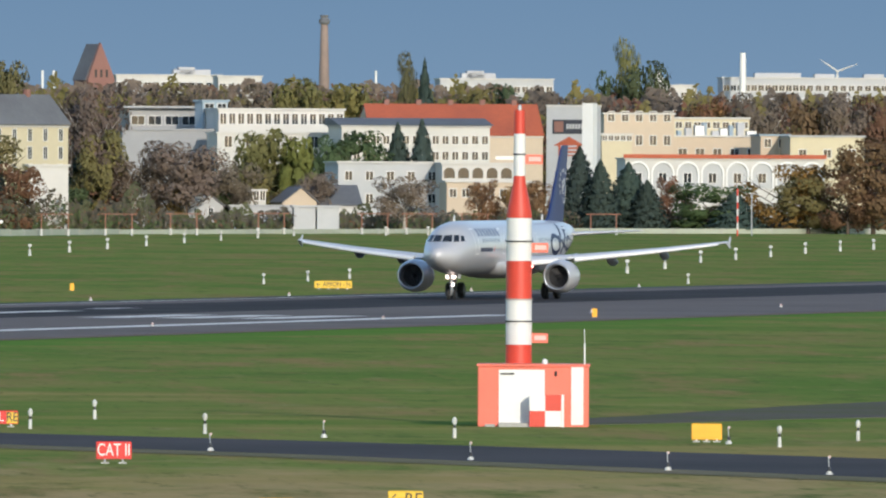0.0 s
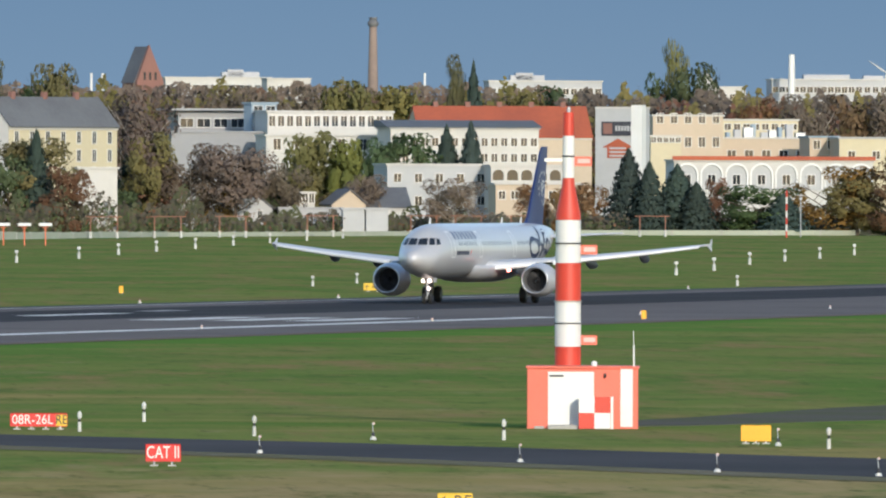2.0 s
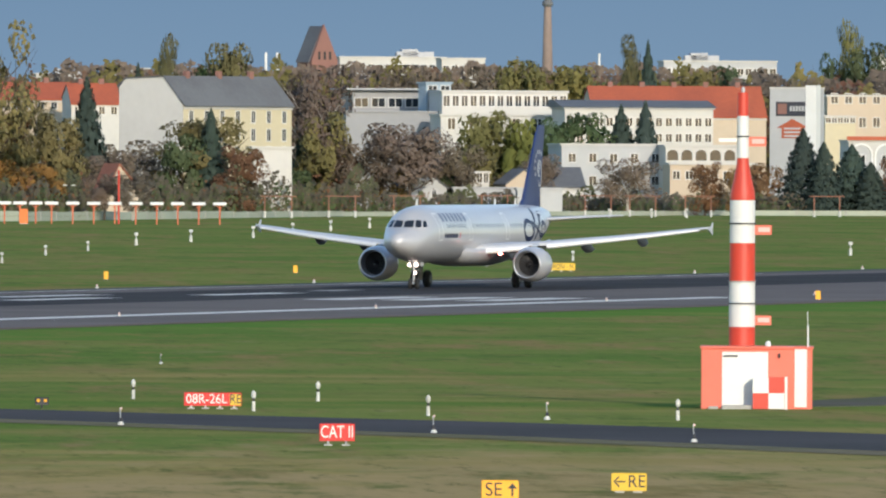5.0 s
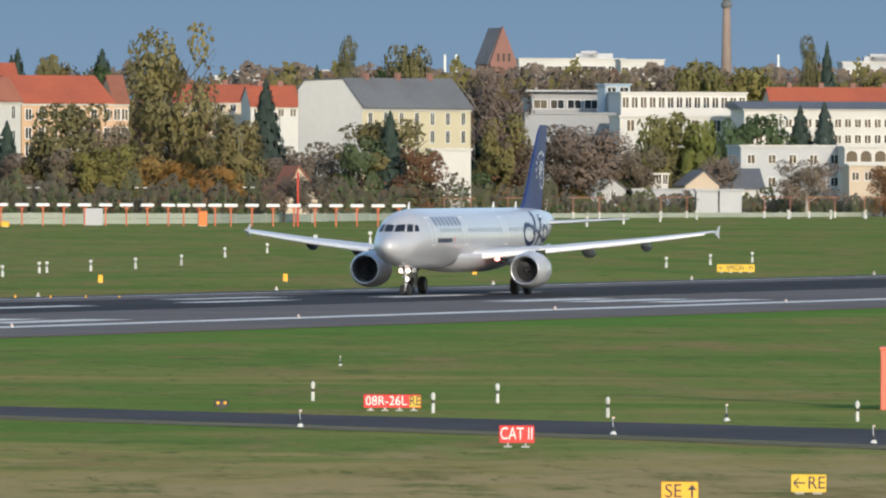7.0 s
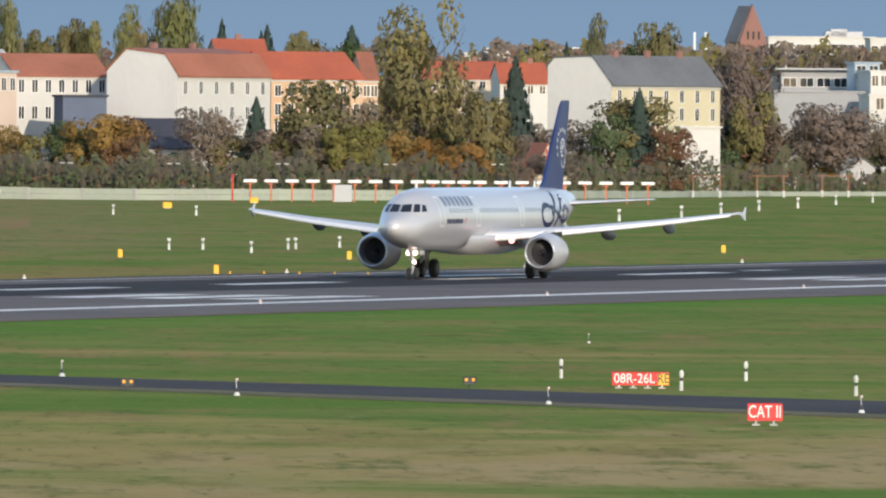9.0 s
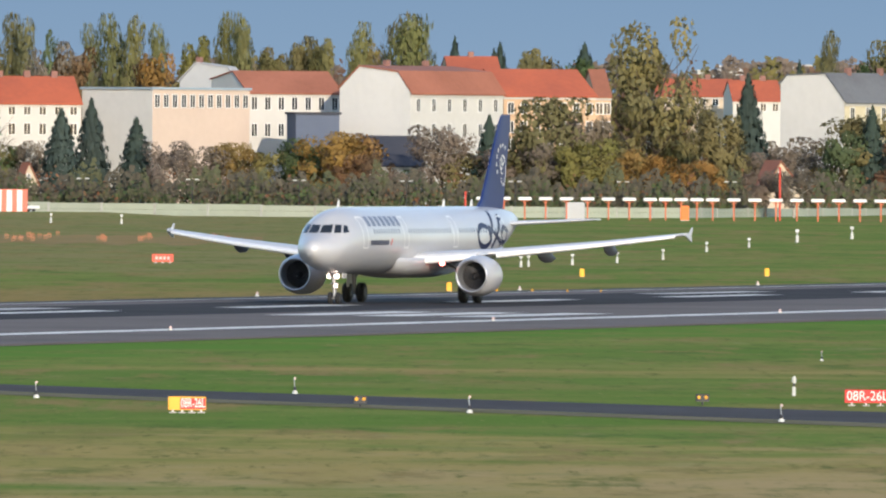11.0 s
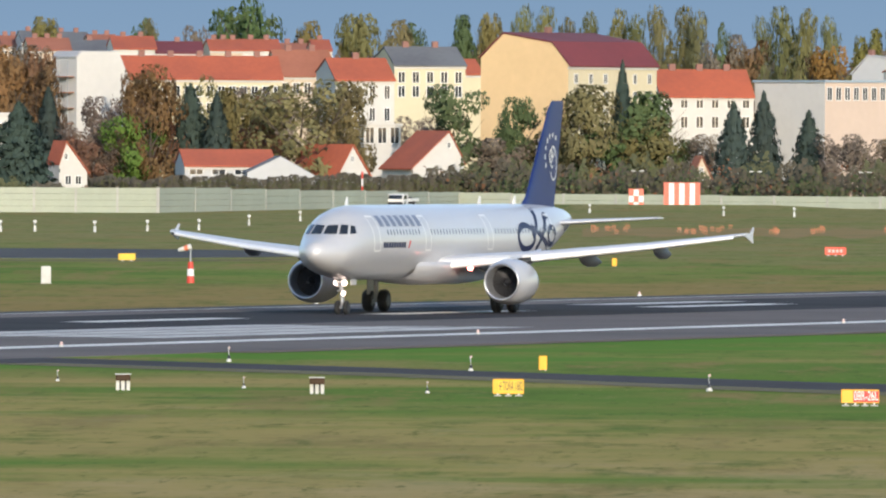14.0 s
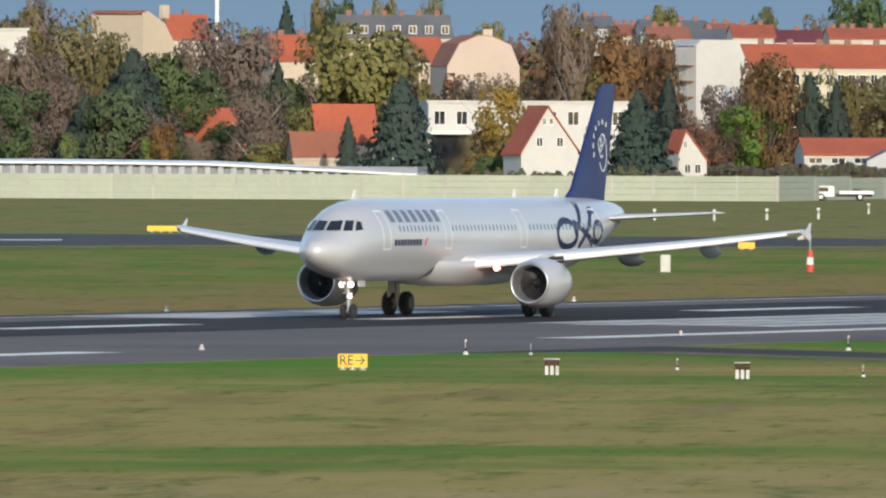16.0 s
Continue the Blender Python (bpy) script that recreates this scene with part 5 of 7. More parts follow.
far_block(-88.44, -86.68, 2700, 4.904, 0, "white", "white flat-roofed building above the trees", 4, 2)


def build_chimney():
    d = 3800
    x, y = site(53.56, d)
    ob = thing("factory_chimney", pose(x, y, 0), "tall tapering brick factory chimney", "chimney")
    zt, zc = 42.44, 40.86
    w = d / 31220
    part("shaft", Shape().lathe([(11.5 * w, 0), (9.5 * w, height(4.2, d)), (6.5 * w, zc - 0.5)], 20), mat("pale_brick", (0.28, 0.21, 0.175), 0.9, var=0.25, scale=0.3), ob, "weathered pale brick shaft")
    part("collar", Shape().lathe([(6.6 * w, zc - 0.5), (9.8 * w, zc - 0.1), (9.8 * w, zc + 0.5), (7 * w, zc + 0.9)], 20), ROOFS["grey"], ob, "dark ring gallery")
    part("cap", Shape().lathe([(6.6 * w, zc + 0.9), (6.6 * w, zt - 0.4), (7.4 * w, zt - 0.3), (7.2 * w, zt)], 20), ROOFS["grey"], ob)


build_chimney()


def build_church():
    d = 3600
    m0 = 40.32
    ob = thing("church", corner_frame(m0, d, 28), "brick church with a steep dark roof and stepped gable", "church")
    w, l = 5.6, 6.4
    z0, za = 27.50, 34.65
    # the gable faces right, the long roof runs to the left
    part("nave", Shape().box(-0.5, w, 0, l, 0, z0), WALLS["brick"], ob, "red brick walls")
    part("gable", Shape().loft([[(-0.5, y, z0), (w, y, z0), (w * 0.42, y, za + 0.3)] for y in (0, 0.8)], smooth=False), WALLS["brick"], ob, "red brick stepped gable")
    part("roof", Shape().loft([[(-0.9, y, z0 - 0.3), (w * 0.42, y, za), (w + 0.3, y, z0 - 0.3)] for y in (0.8, l)], smooth=False), ROOFS["grey"], ob, "steep dark slate roof")
    for i in range(3):
        part("window", Shape().box(1.0 + 1.25 * i, 1.5 + 1.25 * i, -0.05, 0, z0 + 0.3, z0 + 1.9), M_glass, ob, "narrow dark window")


build_church()


def mast_far(m, d, e0, e1, r, label):
    x, y = site(m, d)
    ob = thing("radio_mast", pose(x, y, 0), label, "mast")
    part("pole", Shape().lathe([(r, 0), (r, height(e0, d)), (r * 0.9, height(e1, d))], 10), M_white, ob)


mast_far(56.50, 4100, 4.526, 5.295, 0.28, "far white mast above the trees")
mast_far(77.29, 3990, 5.587, 6.420, 0.75, "far white flue above the apartment roofs")
mast_far(-75.88, 3500, 5.308, 7.358, 0.45, "tall white mast above the roofs")
mast_far(37.60, 4000, 4.917, 5.237, 0.3, "pale antenna above far rooftops")
mast_far(38.24, 4000, 4.920, 5.240, 0.3, "pale antenna above far rooftops")

def build_turbine():
    d = 4100
    x, y = site(82.65, d)
    ob = thing("wind_turbine", pose(x, y, 0, 0, 0, -4.7), "small far white wind turbine above the roofs", "wind turbine")
    part("tower", Shape().lathe([(0.4, 0), (0.22, 32.2)], 10), M_white, ob, "slim white tower")
    part("hub", Shape().lathe([(0.3, -0.4), (0.34, 0.3), (0.1, 0.6)], 10, Matrix.Translation((0, -0.4, 32.5)) @ Matrix.Rotation(radians(90), 4, "X")), M_white, ob)
    for an in (146, 20, 265):
        c, q = math.cos(radians(an)), math.sin(radians(an))
        part("blade", Shape().loft([[(u * c - w * q, -0.7, 32.5 + u * q + w * c), (u * c, -0.78, 32.5 + u * q), (u * c + w * q, -0.7, 32.5 + u * q - w * c), (u * c, -0.6, 32.5 + u * q)] for u, w in ((0.2, 0.12), (1.0, 0.22), (5.0, 0.06))], smooth=False), M_post, ob, "white rotor blade")


build_turbine()
gable_house("far white building with a slanting roof beside the poplar", 72.35, 73.2, 72.1, 3980, 12, [(0, 31.0), (0.15, 31.9), (1, 28.0)], "white", "pale", 9)

house("house", "far red-roofed houses between the trees", 22.24, 22.11, 26.73, 2900, 8, [(0, 17.70), (0.5, 20.30), (1, 18.35)], "beige", "beige", "red", (16.02,), 6, depth=11, chimneys=2)
house("house", "far red-roofed houses between the trees", 26.60, 26.47, 29.35, 2880, 8, [(0, 16.94), (0.5, 20.08), (1, 17.86)], "white", "white", "red", (15.10,), 4, depth=11, chimneys=2)
house("house", "orange-red roof above the tenements", 10.52, 10.39, 13.43, 2800, 8, [(0, 20.66), (0.5, 23.26), (1, 21.29)], "beige", "beige", "red", depth=10, chimneys=1)


# ---- trees ----
LEAF = {k: leaf_mat("leaves_" + k, a, b) for k, a, b in (
    ("green", (0.085, 0.118, 0.046), (0.068, 0.098, 0.042)), ("olive", (0.18, 0.157, 0.055), (0.14, 0.128, 0.048)), ("gold", (0.24, 0.145, 0.043), (0.18, 0.125, 0.042)), ("rust", (0.175, 0.095, 0.05), (0.13, 0.08, 0.045)),
    ("brown", (0.18, 0.138, 0.102), (0.142, 0.115, 0.088)), ("fir", (0.055, 0.08, 0.066), (0.042, 0.064, 0.055)), ("poplar", (0.165, 0.16, 0.062), (0.125, 0.128, 0.052)), ("thin", (0.19, 0.16, 0.065), (0.148, 0.132, 0.058)), ("hedge", (0.118, 0.1, 0.07), (0.09, 0.08, 0.055)), ("moss", (0.105, 0.108, 0.046), (0.08, 0.088, 0.04)), ("willow", (0.165, 0.17, 0.052), (0.125, 0.135, 0.044)), ("lime", (0.15, 0.21, 0.05), (0.12, 0.17, 0.045)))}
M_bark = mat("bark", (0.1, 0.075, 0.055), 0.95, var=0.3, scale=2.0, bump=0.4)
M_birch = mat("pale_bark", (0.42, 0.38, 0.33), 0.9, var=0.3, scale=2.0)
rng = np.random.default_rng(7)


def leaf_quads(centres, size, droop=0.0, long=1.0, out=None):
    """Small quads with random turns at the given places, each turned to the outer side of its clump. Returns corners and shading normals."""
    n = len(centres)
    out = out / np.linalg.norm(out, axis=1)[:, None]
    g = out + 0.45 * rng.normal(size=(n, 3))
    g /= np.linalg.norm(g, axis=1)[:, None]
    a = rng.normal(size=(n, 3))
    a[:, 2] -= droop
    a -= g * np.sum(a * g, axis=1)[:, None]
    a /= np.linalg.norm(a, axis=1)[:, None]
    b = np.cross(a, g)
    s = size * rng.uniform(0.6, 1.4, (n, 1))
    a, b = a * s * long, b * s * rng.uniform(0.5, 1.0, (n, 1))
    v = np.stack([centres - a * 0.5, centres + b * 0.5, centres + a * 0.5, centres - b * 0.5], 1).reshape(-1, 3)
    nr = out + 0.6 * g
    nr /= np.linalg.norm(nr, axis=1)[:, None]
    return v, nr


def quad_mesh(name, quads, material):
    v, nr = quads
    me = bpy.data.meshes.new(name)
    n = len(v) // 4
    me.vertices.add(4 * n), me.loops.add(4 * n), me.polygons.add(n)
    me.vertices.foreach_set("co", v.astype(np.float32).ravel())
    me.loops.foreach_set("vertex_index", np.arange(4 * n, dtype=np.int32))
    me.polygons.foreach_set("loop_start", np.arange(0, 4 * n, 4, dtype=np.int32))
    me.update(calc_edges=True)
    me.normals_split_custom_set_from_vertices(np.repeat(nr, 4, axis=0).tolist())
    me.materials.append(material)
    return me


def crown(shape, n):
    """Leaf places of a tree of height 1 and width 1."""
    if shape == "fir":
        t = rng.uniform(0, 1, n) ** 0.75
        tier = np.floor(t * 13) / 13 + rng.uniform(0, 0.05, n)
        r = 0.56 * np.clip(tier, 0.004, 1) ** 0.72
        ang = rng.uniform(0, 2 * math.pi, n)
        lobes = 1 + 0.22 * np.sin(ang * 5 + tier * 40) + 0.12 * np.sin(ang * 9 - tier * 23)
        rr = r * lobes * np.sqrt(rng.uniform(0.25, 1, n))
        z = 1 - 0.93 * tier - 0.05 * (rr / 0.5)
        p = np.stack([rr * np.cos(ang), rr * np.sin(ang), z], 1)
        return p, np.stack([np.cos(ang), np.sin(ang), 0.35 + 0.5 * np.sin(t * 80)], 1)
    if shape == "poplar":
        blobs = [((rng.uniform(-0.14, 0.14), rng.uniform(-0.14, 0.14), z), 0.36 * math.sin(math.pi * min(1, max(0.12, 1.04 - z)) ** 0.6) + 0.06, 0.09) for z in np.linspace(0.15, 0.94, 14)]
    elif shape == "bare":
        blobs = [((0.36 * math.cos(q) * s, 0.36 * math.sin(q) * s, z), 0.16, 0.12) for q, s, z in zip(rng.uniform(0, 6.28, 22), np.sqrt(rng.uniform(0, 1, 22)), rng.uniform(0.28, 0.88, 22))]
    else:
        blobs = []
        for _ in range(26):
            q, s, z = rng.uniform(0, 6.28), math.sqrt(rng.uniform(0, 1)), rng.uniform(0.12, 0.87)
            w = 0.39 * math.sqrt(max(0.05, 1 - ((z - 0.5) / 0.52) ** 2))
            blobs.append(((w * s * math.cos(q), w * s * math.sin(q), z), rng.uniform(0.1, 0.19), rng.uniform(0.08, 0.14)))
    per = n // len(blobs)
    out, nrm = [], []
    for c, r, h in blobs:
        d = rng.normal(size=(per, 3))
        d /= np.linalg.norm(d, axis=1)[:, None]
        d *= (rng.uniform(0.35, 1.0, (per, 1)) ** 0.5)
        if shape == "willow":
            d[:, 2] -= 0.5 * rng.uniform(0, 1, per)
        q = np.array(c) + d * np.array((r, r, h))
        out.append(q)
        nrm.append(0.75 * d + 1.4 * (q - np.array((0, 0, 0.45))) * np.array((1.3, 1.3, 0.8)))
    p = np.concatenate(out)
    p[:, 2] /= np.quantile(p[:, 2], 0.997)
    p[:, 2] = np.clip(p[:, 2], 0.03, 1.0)
    return p, np.concatenate(nrm)


KINDS = {  # shape, leaves, leaf size, droop, stretch
    "green": ("round", 4400, 0.041, 0, 1.0), "olive": ("round", 4400, 0.04, 0, 1.0), "gold": ("round", 4000, 0.039, 0, 1.0), "rust": ("round", 4000, 0.038, 0, 1.0), "brown": ("bare", 4400, 0.029, -0.3, 1.3),
    "fir": ("fir", 4600, 0.05, 0.5, 1.5), "poplar": ("poplar", 2600, 0.044, -0.5, 1.2), "willow": ("willow", 3000, 0.046, 1.2, 1.7), "lime": ("round", 3800, 0.04, 0, 1.0), "thin": ("round", 3200, 0.03, 0, 1.3)}
NAMES = {"green": "tree", "olive": "tree", "gold": "autumn_tree", "rust": "autumn_tree", "brown": "bare_tree", "fir": "fir_tree", "poplar": "poplar", "willow": "willow", "lime": "bright_tree", "thin": "thinning_tree"}
TEXT = {"green": "dark green leafy tree behind the airfield wall", "olive": "olive-green tree turning in autumn", "gold": "golden-yellow autumn tree behind the airfield wall", "rust": "rust-brown autumn tree with thinning leaves", "brown": "nearly bare tree with reddish-brown twigs", "fir": "dark blue-green fir tree with drooping tiers", "poplar": "tall slender olive-coloured poplar tree", "willow": "yellow-green weeping willow with hanging foliage", "lime": "bright green leafy tree by the wall", "thin": "tall tree with a thinning yellow-olive crown"}


def tree_model(kind, k):
    shape, n, size, droop, long = KINDS[kind]
    ob = thing(NAMES[kind], pose(0, 0, -50), TEXT[kind], "tree", "trees behind the wall")
    t = Shape()
    top = 0.9 if shape in ("fir", "poplar") else 0.55
    t.lathe([(0.028, 0), (0.02, 0.15), (0.012, top * 0.6), (0.004, top)], 8)
    if shape not in ("fir",):
        for q in range(9):
            an, z0 = 2.4 * q + k, 0.16 + 0.045 * q
            sp = 0.13 if shape == "poplar" else 0.34
            e = (sp * math.cos(an), sp * math.sin(an), z0 + rng.uniform(0.2, 0.36))
            t.rod((0, 0, z0), e, 0.009, 5, 0.002)
            for w in (-0.7, 0.7):
                t.rod([c * 0.6 for c in e[:2]] + [z0 + (e[2] - z0) * 0.6], (1.15 * sp * math.cos(an + w), 1.15 * sp * math.sin(an + w), e[2] + 0.08), 0.004, 4, 0.001)
    part("trunk", t, M_birch if kind == "brown" and k == 1 else M_bark, ob, "branching trunk")
    p, out = crown(shape, n)
    part("crown", quad_mesh("crown", leaf_quads(p, size, droop, long, out), LEAF[kind]), None, ob, "crown of separate leaf clumps")
    return ob


MODELS = {}
PLACED = []


def plant(kind, m, d, top, width):
    """A tree with its crown centred on a bearing; top: elevation of its tip, width in milliradians."""
    k = len(PLACED) % 3
    if (kind, k) not in MODELS:
        MODELS[kind, k] = tree_model(kind, k)
        first = True
    else:
        first = False
    h, w = height(top, d), width * d / 1000 * (1.0 if kind == "poplar" else 1.25)
    d += (len(PLACED) * 7 % 11) - 5
    x, y = site(m, d)
    mm = Matrix.Translation((x, y, -0.05)) @ Matrix.Rotation(len(PLACED) * 2.399, 4, "Z") @ Matrix.Diagonal((w * 1.08, w * 1.08, h, 1))
    if first:
        MODELS[kind, k].matrix_basis = mm
        ob = MODELS[kind, k]
    else:
        model = MODELS[kind, k]
        made = copy_thing(model, Matrix.Identity(4))
        made.matrix_basis = mm
        ob = made
    PLACED.append(ob)


for kind, m, top, width in (("olive", 35.87, 1.71, 3.52), ("brown", 40.36, 4.51, 3.9), ("olive", 40.94, 1.9, 2.7), ("fir", 40.04, 1.08, 3.04), ("brown", 43.24, 0.88, 3.84), ("brown", 45.80, 1.27, 4.16), ("brown", 48.37, 0.16, 2.88), ("gold", 44.84, -0.33, 2.24), ("green", 39.08, -1.32, 2.56), ("rust", 41.96, -0.35, 2.56)):
    plant(kind, m, 2640, top, width)
for kind, m, top, width in (("willow", 50.29, 1.93, 3.84), ("willow", 52.21, 1.46, 2.40), ("green", 55.25, 1.89, 3.84), ("green", 53.65, 1.63, 2.24), ("fir", 57.75, 2.23, 1.99), ("fir", 59.13, 2.49, 1.79)):
    plant(kind, m, 2765, top, width)
for kind, m, top, width in (("brown", 58.14, -0.65, 3.20), ("rust", 62.52, -0.83, 1.92), ("gold", 64.22, -1.20, 1.60), ("green", 47.57, -1.12, 1.92), ("rust", 48.37, -1.76, 1.28)):
    plant(kind, m, 2650, top, width)
for kind, m, top, width in (("fir", 68.07, 0.99, 2.11), ("fir", 69.25, 0.26, 1.92), ("fir", 70.85, 0.11, 2.43), ("fir", 71.91, -0.85, 1.92), ("rust", 73.19, -0.58, 1.79), ("green", 75.27, -0.99, 4.16), ("fir", 76.87, -1.46, 2.24), ("gold", 79.60, 0.09, 4.80), ("olive", 81.04, -0.48, 3.20), ("rust", 84.72, 1.62, 4.16), ("green", 82.64, -2.08, 2.56), ("gold", 65.82, -0.87, 1.92), ("rust", 83.28, -0.15, 2.88)):
    plant(kind, m, 2700, top, width)
for kind, m, top, width in (("poplar", 58.23, 6.36, 1.28), ("fir", 59.26, 5.76, 1.54), ("poplar", 70.63, 7.16, 1.73), ("green", 69.76, 5.3, 2.3), ("green", 71.9, 5.9, 2.6), ("gold", 66.05, 4.00, 1.79), ("green", 69.99, 4.59, 1.92), ("olive", 62.14, 4.23, 2.88), ("green", 64.06, 4.56, 2.88), ("olive", 54.45, 4.52, 3.52), ("olive", 51.89, 4.82, 2.88), ("brown", 45.80, 4.54, 3.84), ("brown", 49.33, 4.49, 3.52), ("green", 55.73, 4.04, 2.88)):
    plant(kind, m, 3500, top, width)
for kind, m, top, width in (("rust", 75.59, 3.91, 2.88), ("brown", 78.16, 4.15, 3.52), ("rust", 80.72, 4.07, 3.52), ("brown", 83.28, 4.17, 3.52), ("gold", 75.27, 3.33, 2.24), ("brown", 67.91, 3.94, 2.56), ("rust", 85.20, 3.96, 2.88)):
    plant(kind, m, 3400, top, width)
for kind, m, top, width in (("thin", 21.0, 4.6, 4.6), ("thin", 23.4, 4.5, 3.7), ("thin", 22.15, 6.9, 5.0), ("gold", 24.3, 2.0, 2.6), ("rust", 23.05, 1.72, 2.69), ("fir", 27.47, 3.66, 2.11), ("fir", 27.47, 0.77, 3.52), ("brown", 17.22, 2.34, 4.48), ("green", 14.34, 0.51, 3.20), ("olive", 19.63, 0.01, 3.20), ("rust", 22.03, -0.85, 3.52), ("rust", 25.07, -1.00, 2.88), ("brown", 30.36, 0.24, 4.16), ("gold", 31.32, -1.46, 1.67)):
    plant(kind, m, 2540, top, width)
for kind, m, top, width in (("olive", 34.52, 1.53, 4.80), ("fir", 34.52, 1.92, 1.79), ("rust", 36.12, -0.06, 2.88), ("brown", 28.43, -0.66, 3.20), ("green", 32.92, 0.63, 2.56), ("olive", 25.87, 1.73, 2.88)):
    plant(kind, m, 2520, top, width)
for kind, m, top, width in (("fir", 18.18, 5.32, 2.56), ("fir", 13.38, 5.31, 1.92), ("poplar", 32.05, 6.23, 1.41), ("fir", 30.36, 4.47, 1.28), ("olive", 35.48, 5.70, 2.88), ("green", 34.52, 4.80, 1.92), ("olive", 15.62, 4.74, 2.24)):
    plant(kind, m, 3350, top, width)
for kind, m, top, width in (("gold", -1.36, -0.31, 2.24), ("green", 2.48, -0.38, 2.88), ("gold", 4.73, 0.28, 4.16), ("rust", 6.33, -0.83, 2.24), ("brown", 10.17, 0.73, 3.52), ("fir", 12.80, 1.30, 1.73), ("olive", 16.26, 2.38, 4.48), ("brown", 18.18, 1.65, 2.88), ("olive", 18.82, 0.06, 3.20), ("rust", 17.22, -1.08, 2.88), ("olive", 11.77, -0.79, 3.20), ("brown", 13.69, -0.46, 3.20), ("green", 7.93, -1.78, 1.92)):
    plant(kind, m, 2400, top, width)
for kind, m, top, width in (("poplar", 8.09, 7.03, 2.69), ("poplar", -1.36, 6.96, 1.47), ("olive", 6.01, 5.57, 1.92), ("olive", 2.48, 5.23, 1.92), ("olive", 0.24, 4.73, 1.92), ("fir", 10.81, 5.61, 1.60), ("olive", 14.98, 4.99, 1.92), ("fir", 13.05, 4.98, 1.47), ("poplar", 8.89, 6.23, 1.92), ("green", 18.18, 4.54, 2.88), ("fir", 3.44, 5.07, 1.28)):
    plant(kind, m, 3300, top, width)
for kind, m, top, width in (("olive", -33.65, 2.59, 3.52), ("green", -27.40, 2.43, 3.52), ("green", -23.56, 1.75, 2.56), ("fir", -17.76, 3.77, 1.47), ("olive", -19.88, 2.47, 3.84), ("green", -16.51, 2.11, 4.80), ("olive", -15.87, 0.77, 3.84), ("olive", -21.48, -0.22, 3.52), ("brown", -24.68, -0.56, 3.84), ("green", -18.91, 0.3, 3.20), ("green", -14.43, -0.60, 2.24), ("brown", -13.15, -0.28, 1.92)):
    plant(kind, m, 2385, top, width)
for kind, m, top, width in (("fir", -11.45, 1.49, 2.11), ("fir", -9.75, 2.02, 1.99), ("fir", -7.19, 1.01, 1.99), ("brown", -5.30, -0.23, 2.88), ("gold", -1.87, -0.31, 2.56), ("brown", -3.54, -0.54, 2.88), ("green", 2.23, -0.03, 2.88), ("gold", 3.83, 0.36, 3.52), ("rust", 4.95, -0.98, 2.24), ("olive", -0.34, -0.85, 2.88), ("brown", 7.35, -1.77, 2.56)):
    plant(kind, m, 2370, top, width)
for kind, m, top, width in (("poplar", -23.40, 6.88, 1.47), ("poplar", -22.28, 6.88, 1.47), ("poplar", -20.84, 6.25, 1.47), ("poplar", -19.56, 6.51, 1.47), ("poplar", -18.11, 6.74, 1.41), ("poplar", -16.99, 6.43, 1.41), ("poplar", -15.71, 6.92, 1.60), ("poplar", -14.27, 6.92, 1.60), ("poplar", -13.47, 6.61, 1.41), ("poplar", -9.79, 6.31, 1.47), ("poplar", -8.66, 6.96, 1.60), ("poplar", -7.38, 6.80, 1.60), ("poplar", -6.10, 6.33, 1.41)):
    plant(kind, m, 2950, top, width)
for kind, m, top, width in (("gold", -5.46, 4.67, 3.20), ("rust", -10.59, 5.02, 2.88), ("poplar", -2.26, 6.99, 1.41), ("poplar", -1.14, 6.68, 1.28), ("olive", -3.86, 5.70, 1.92), ("poplar", 8.31, 6.89, 2.69), ("brown", -11.87, 5.34, 2.56), ("olive", 2.23, 5.73, 1.92), ("olive", 3.51, 5.58, 1.92), ("poplar", 5.43, 6.55, 1.47), ("rust", -6.42, 4.08, 2.24)):
    plant(kind, m, 2800, top, width)
for kind, m, top, width in (("green", -26.92, 6.38, 1.47), ("olive", -32.85, 6.18, 2.24), ("green", -29.81, 5.88, 1.92), ("olive", -25.32, 6.22, 1.60), ("green", -12.19, 5.98, 1.28), ("olive", 0.62, 5.08, 1.92)):
    plant(kind, m, 3300, top, width)
for kind, m, top, width in (("thin", -36.01, 2.69, 6.4), ("rust", -37.94, 1.72, 2.88), ("thin", -33.77, 1.60, 2.8), ("lime", -45.62, 0.72, 3.20), ("fir", -42.26, 2.30, 2.63), ("fir", -40.75, 1.86, 1.92), ("rust", -44.50, 3.51, 3.20), ("rust", -43.38, 0.57, 2.24), ("fir", -51.77, 1.10, 3.59), ("fir", -50.27, 2.13, 1.79), ("brown", -48.02, 0.54, 2.88), ("rust", -48.18, -0.58, 2.56)):
    plant(kind, m, 2330, top, width)
for kind, m, top, width in (("rust", -55.55, 4.92, 3.84), ("rust", -52.99, 3.72, 3.52), ("olive", -54.91, 3.07, 2.88), ("brown", -47.22, 1.67, 2.24), ("brown", -29.29, 0.64, 2.56), ("thin", -20.00, 2.62, 3.52), ("green", -16.79, 1.35, 4.16), ("brown", -30.57, -0.48, 1.92)):
    plant(kind, m, 2450, top, width)
for kind, m, top, width in (("green", -39.38, 7.16, 3.20), ("olive", -44.66, 6.07, 1.41), ("olive", -32.49, 6.39, 2.24), ("olive", -30.25, 6.08, 1.92), ("green", -26.72, 6.36, 1.92), ("olive", -25.44, 6.43, 1.41), ("olive", -35.69, 5.99, 2.24), ("olive", -50.43, 6.14, 1.60), ("brown", -56.19, 6.26, 1.92), ("brown", -41.78, 5.70, 1.92)):
    plant(kind, m, 3100, top, width)
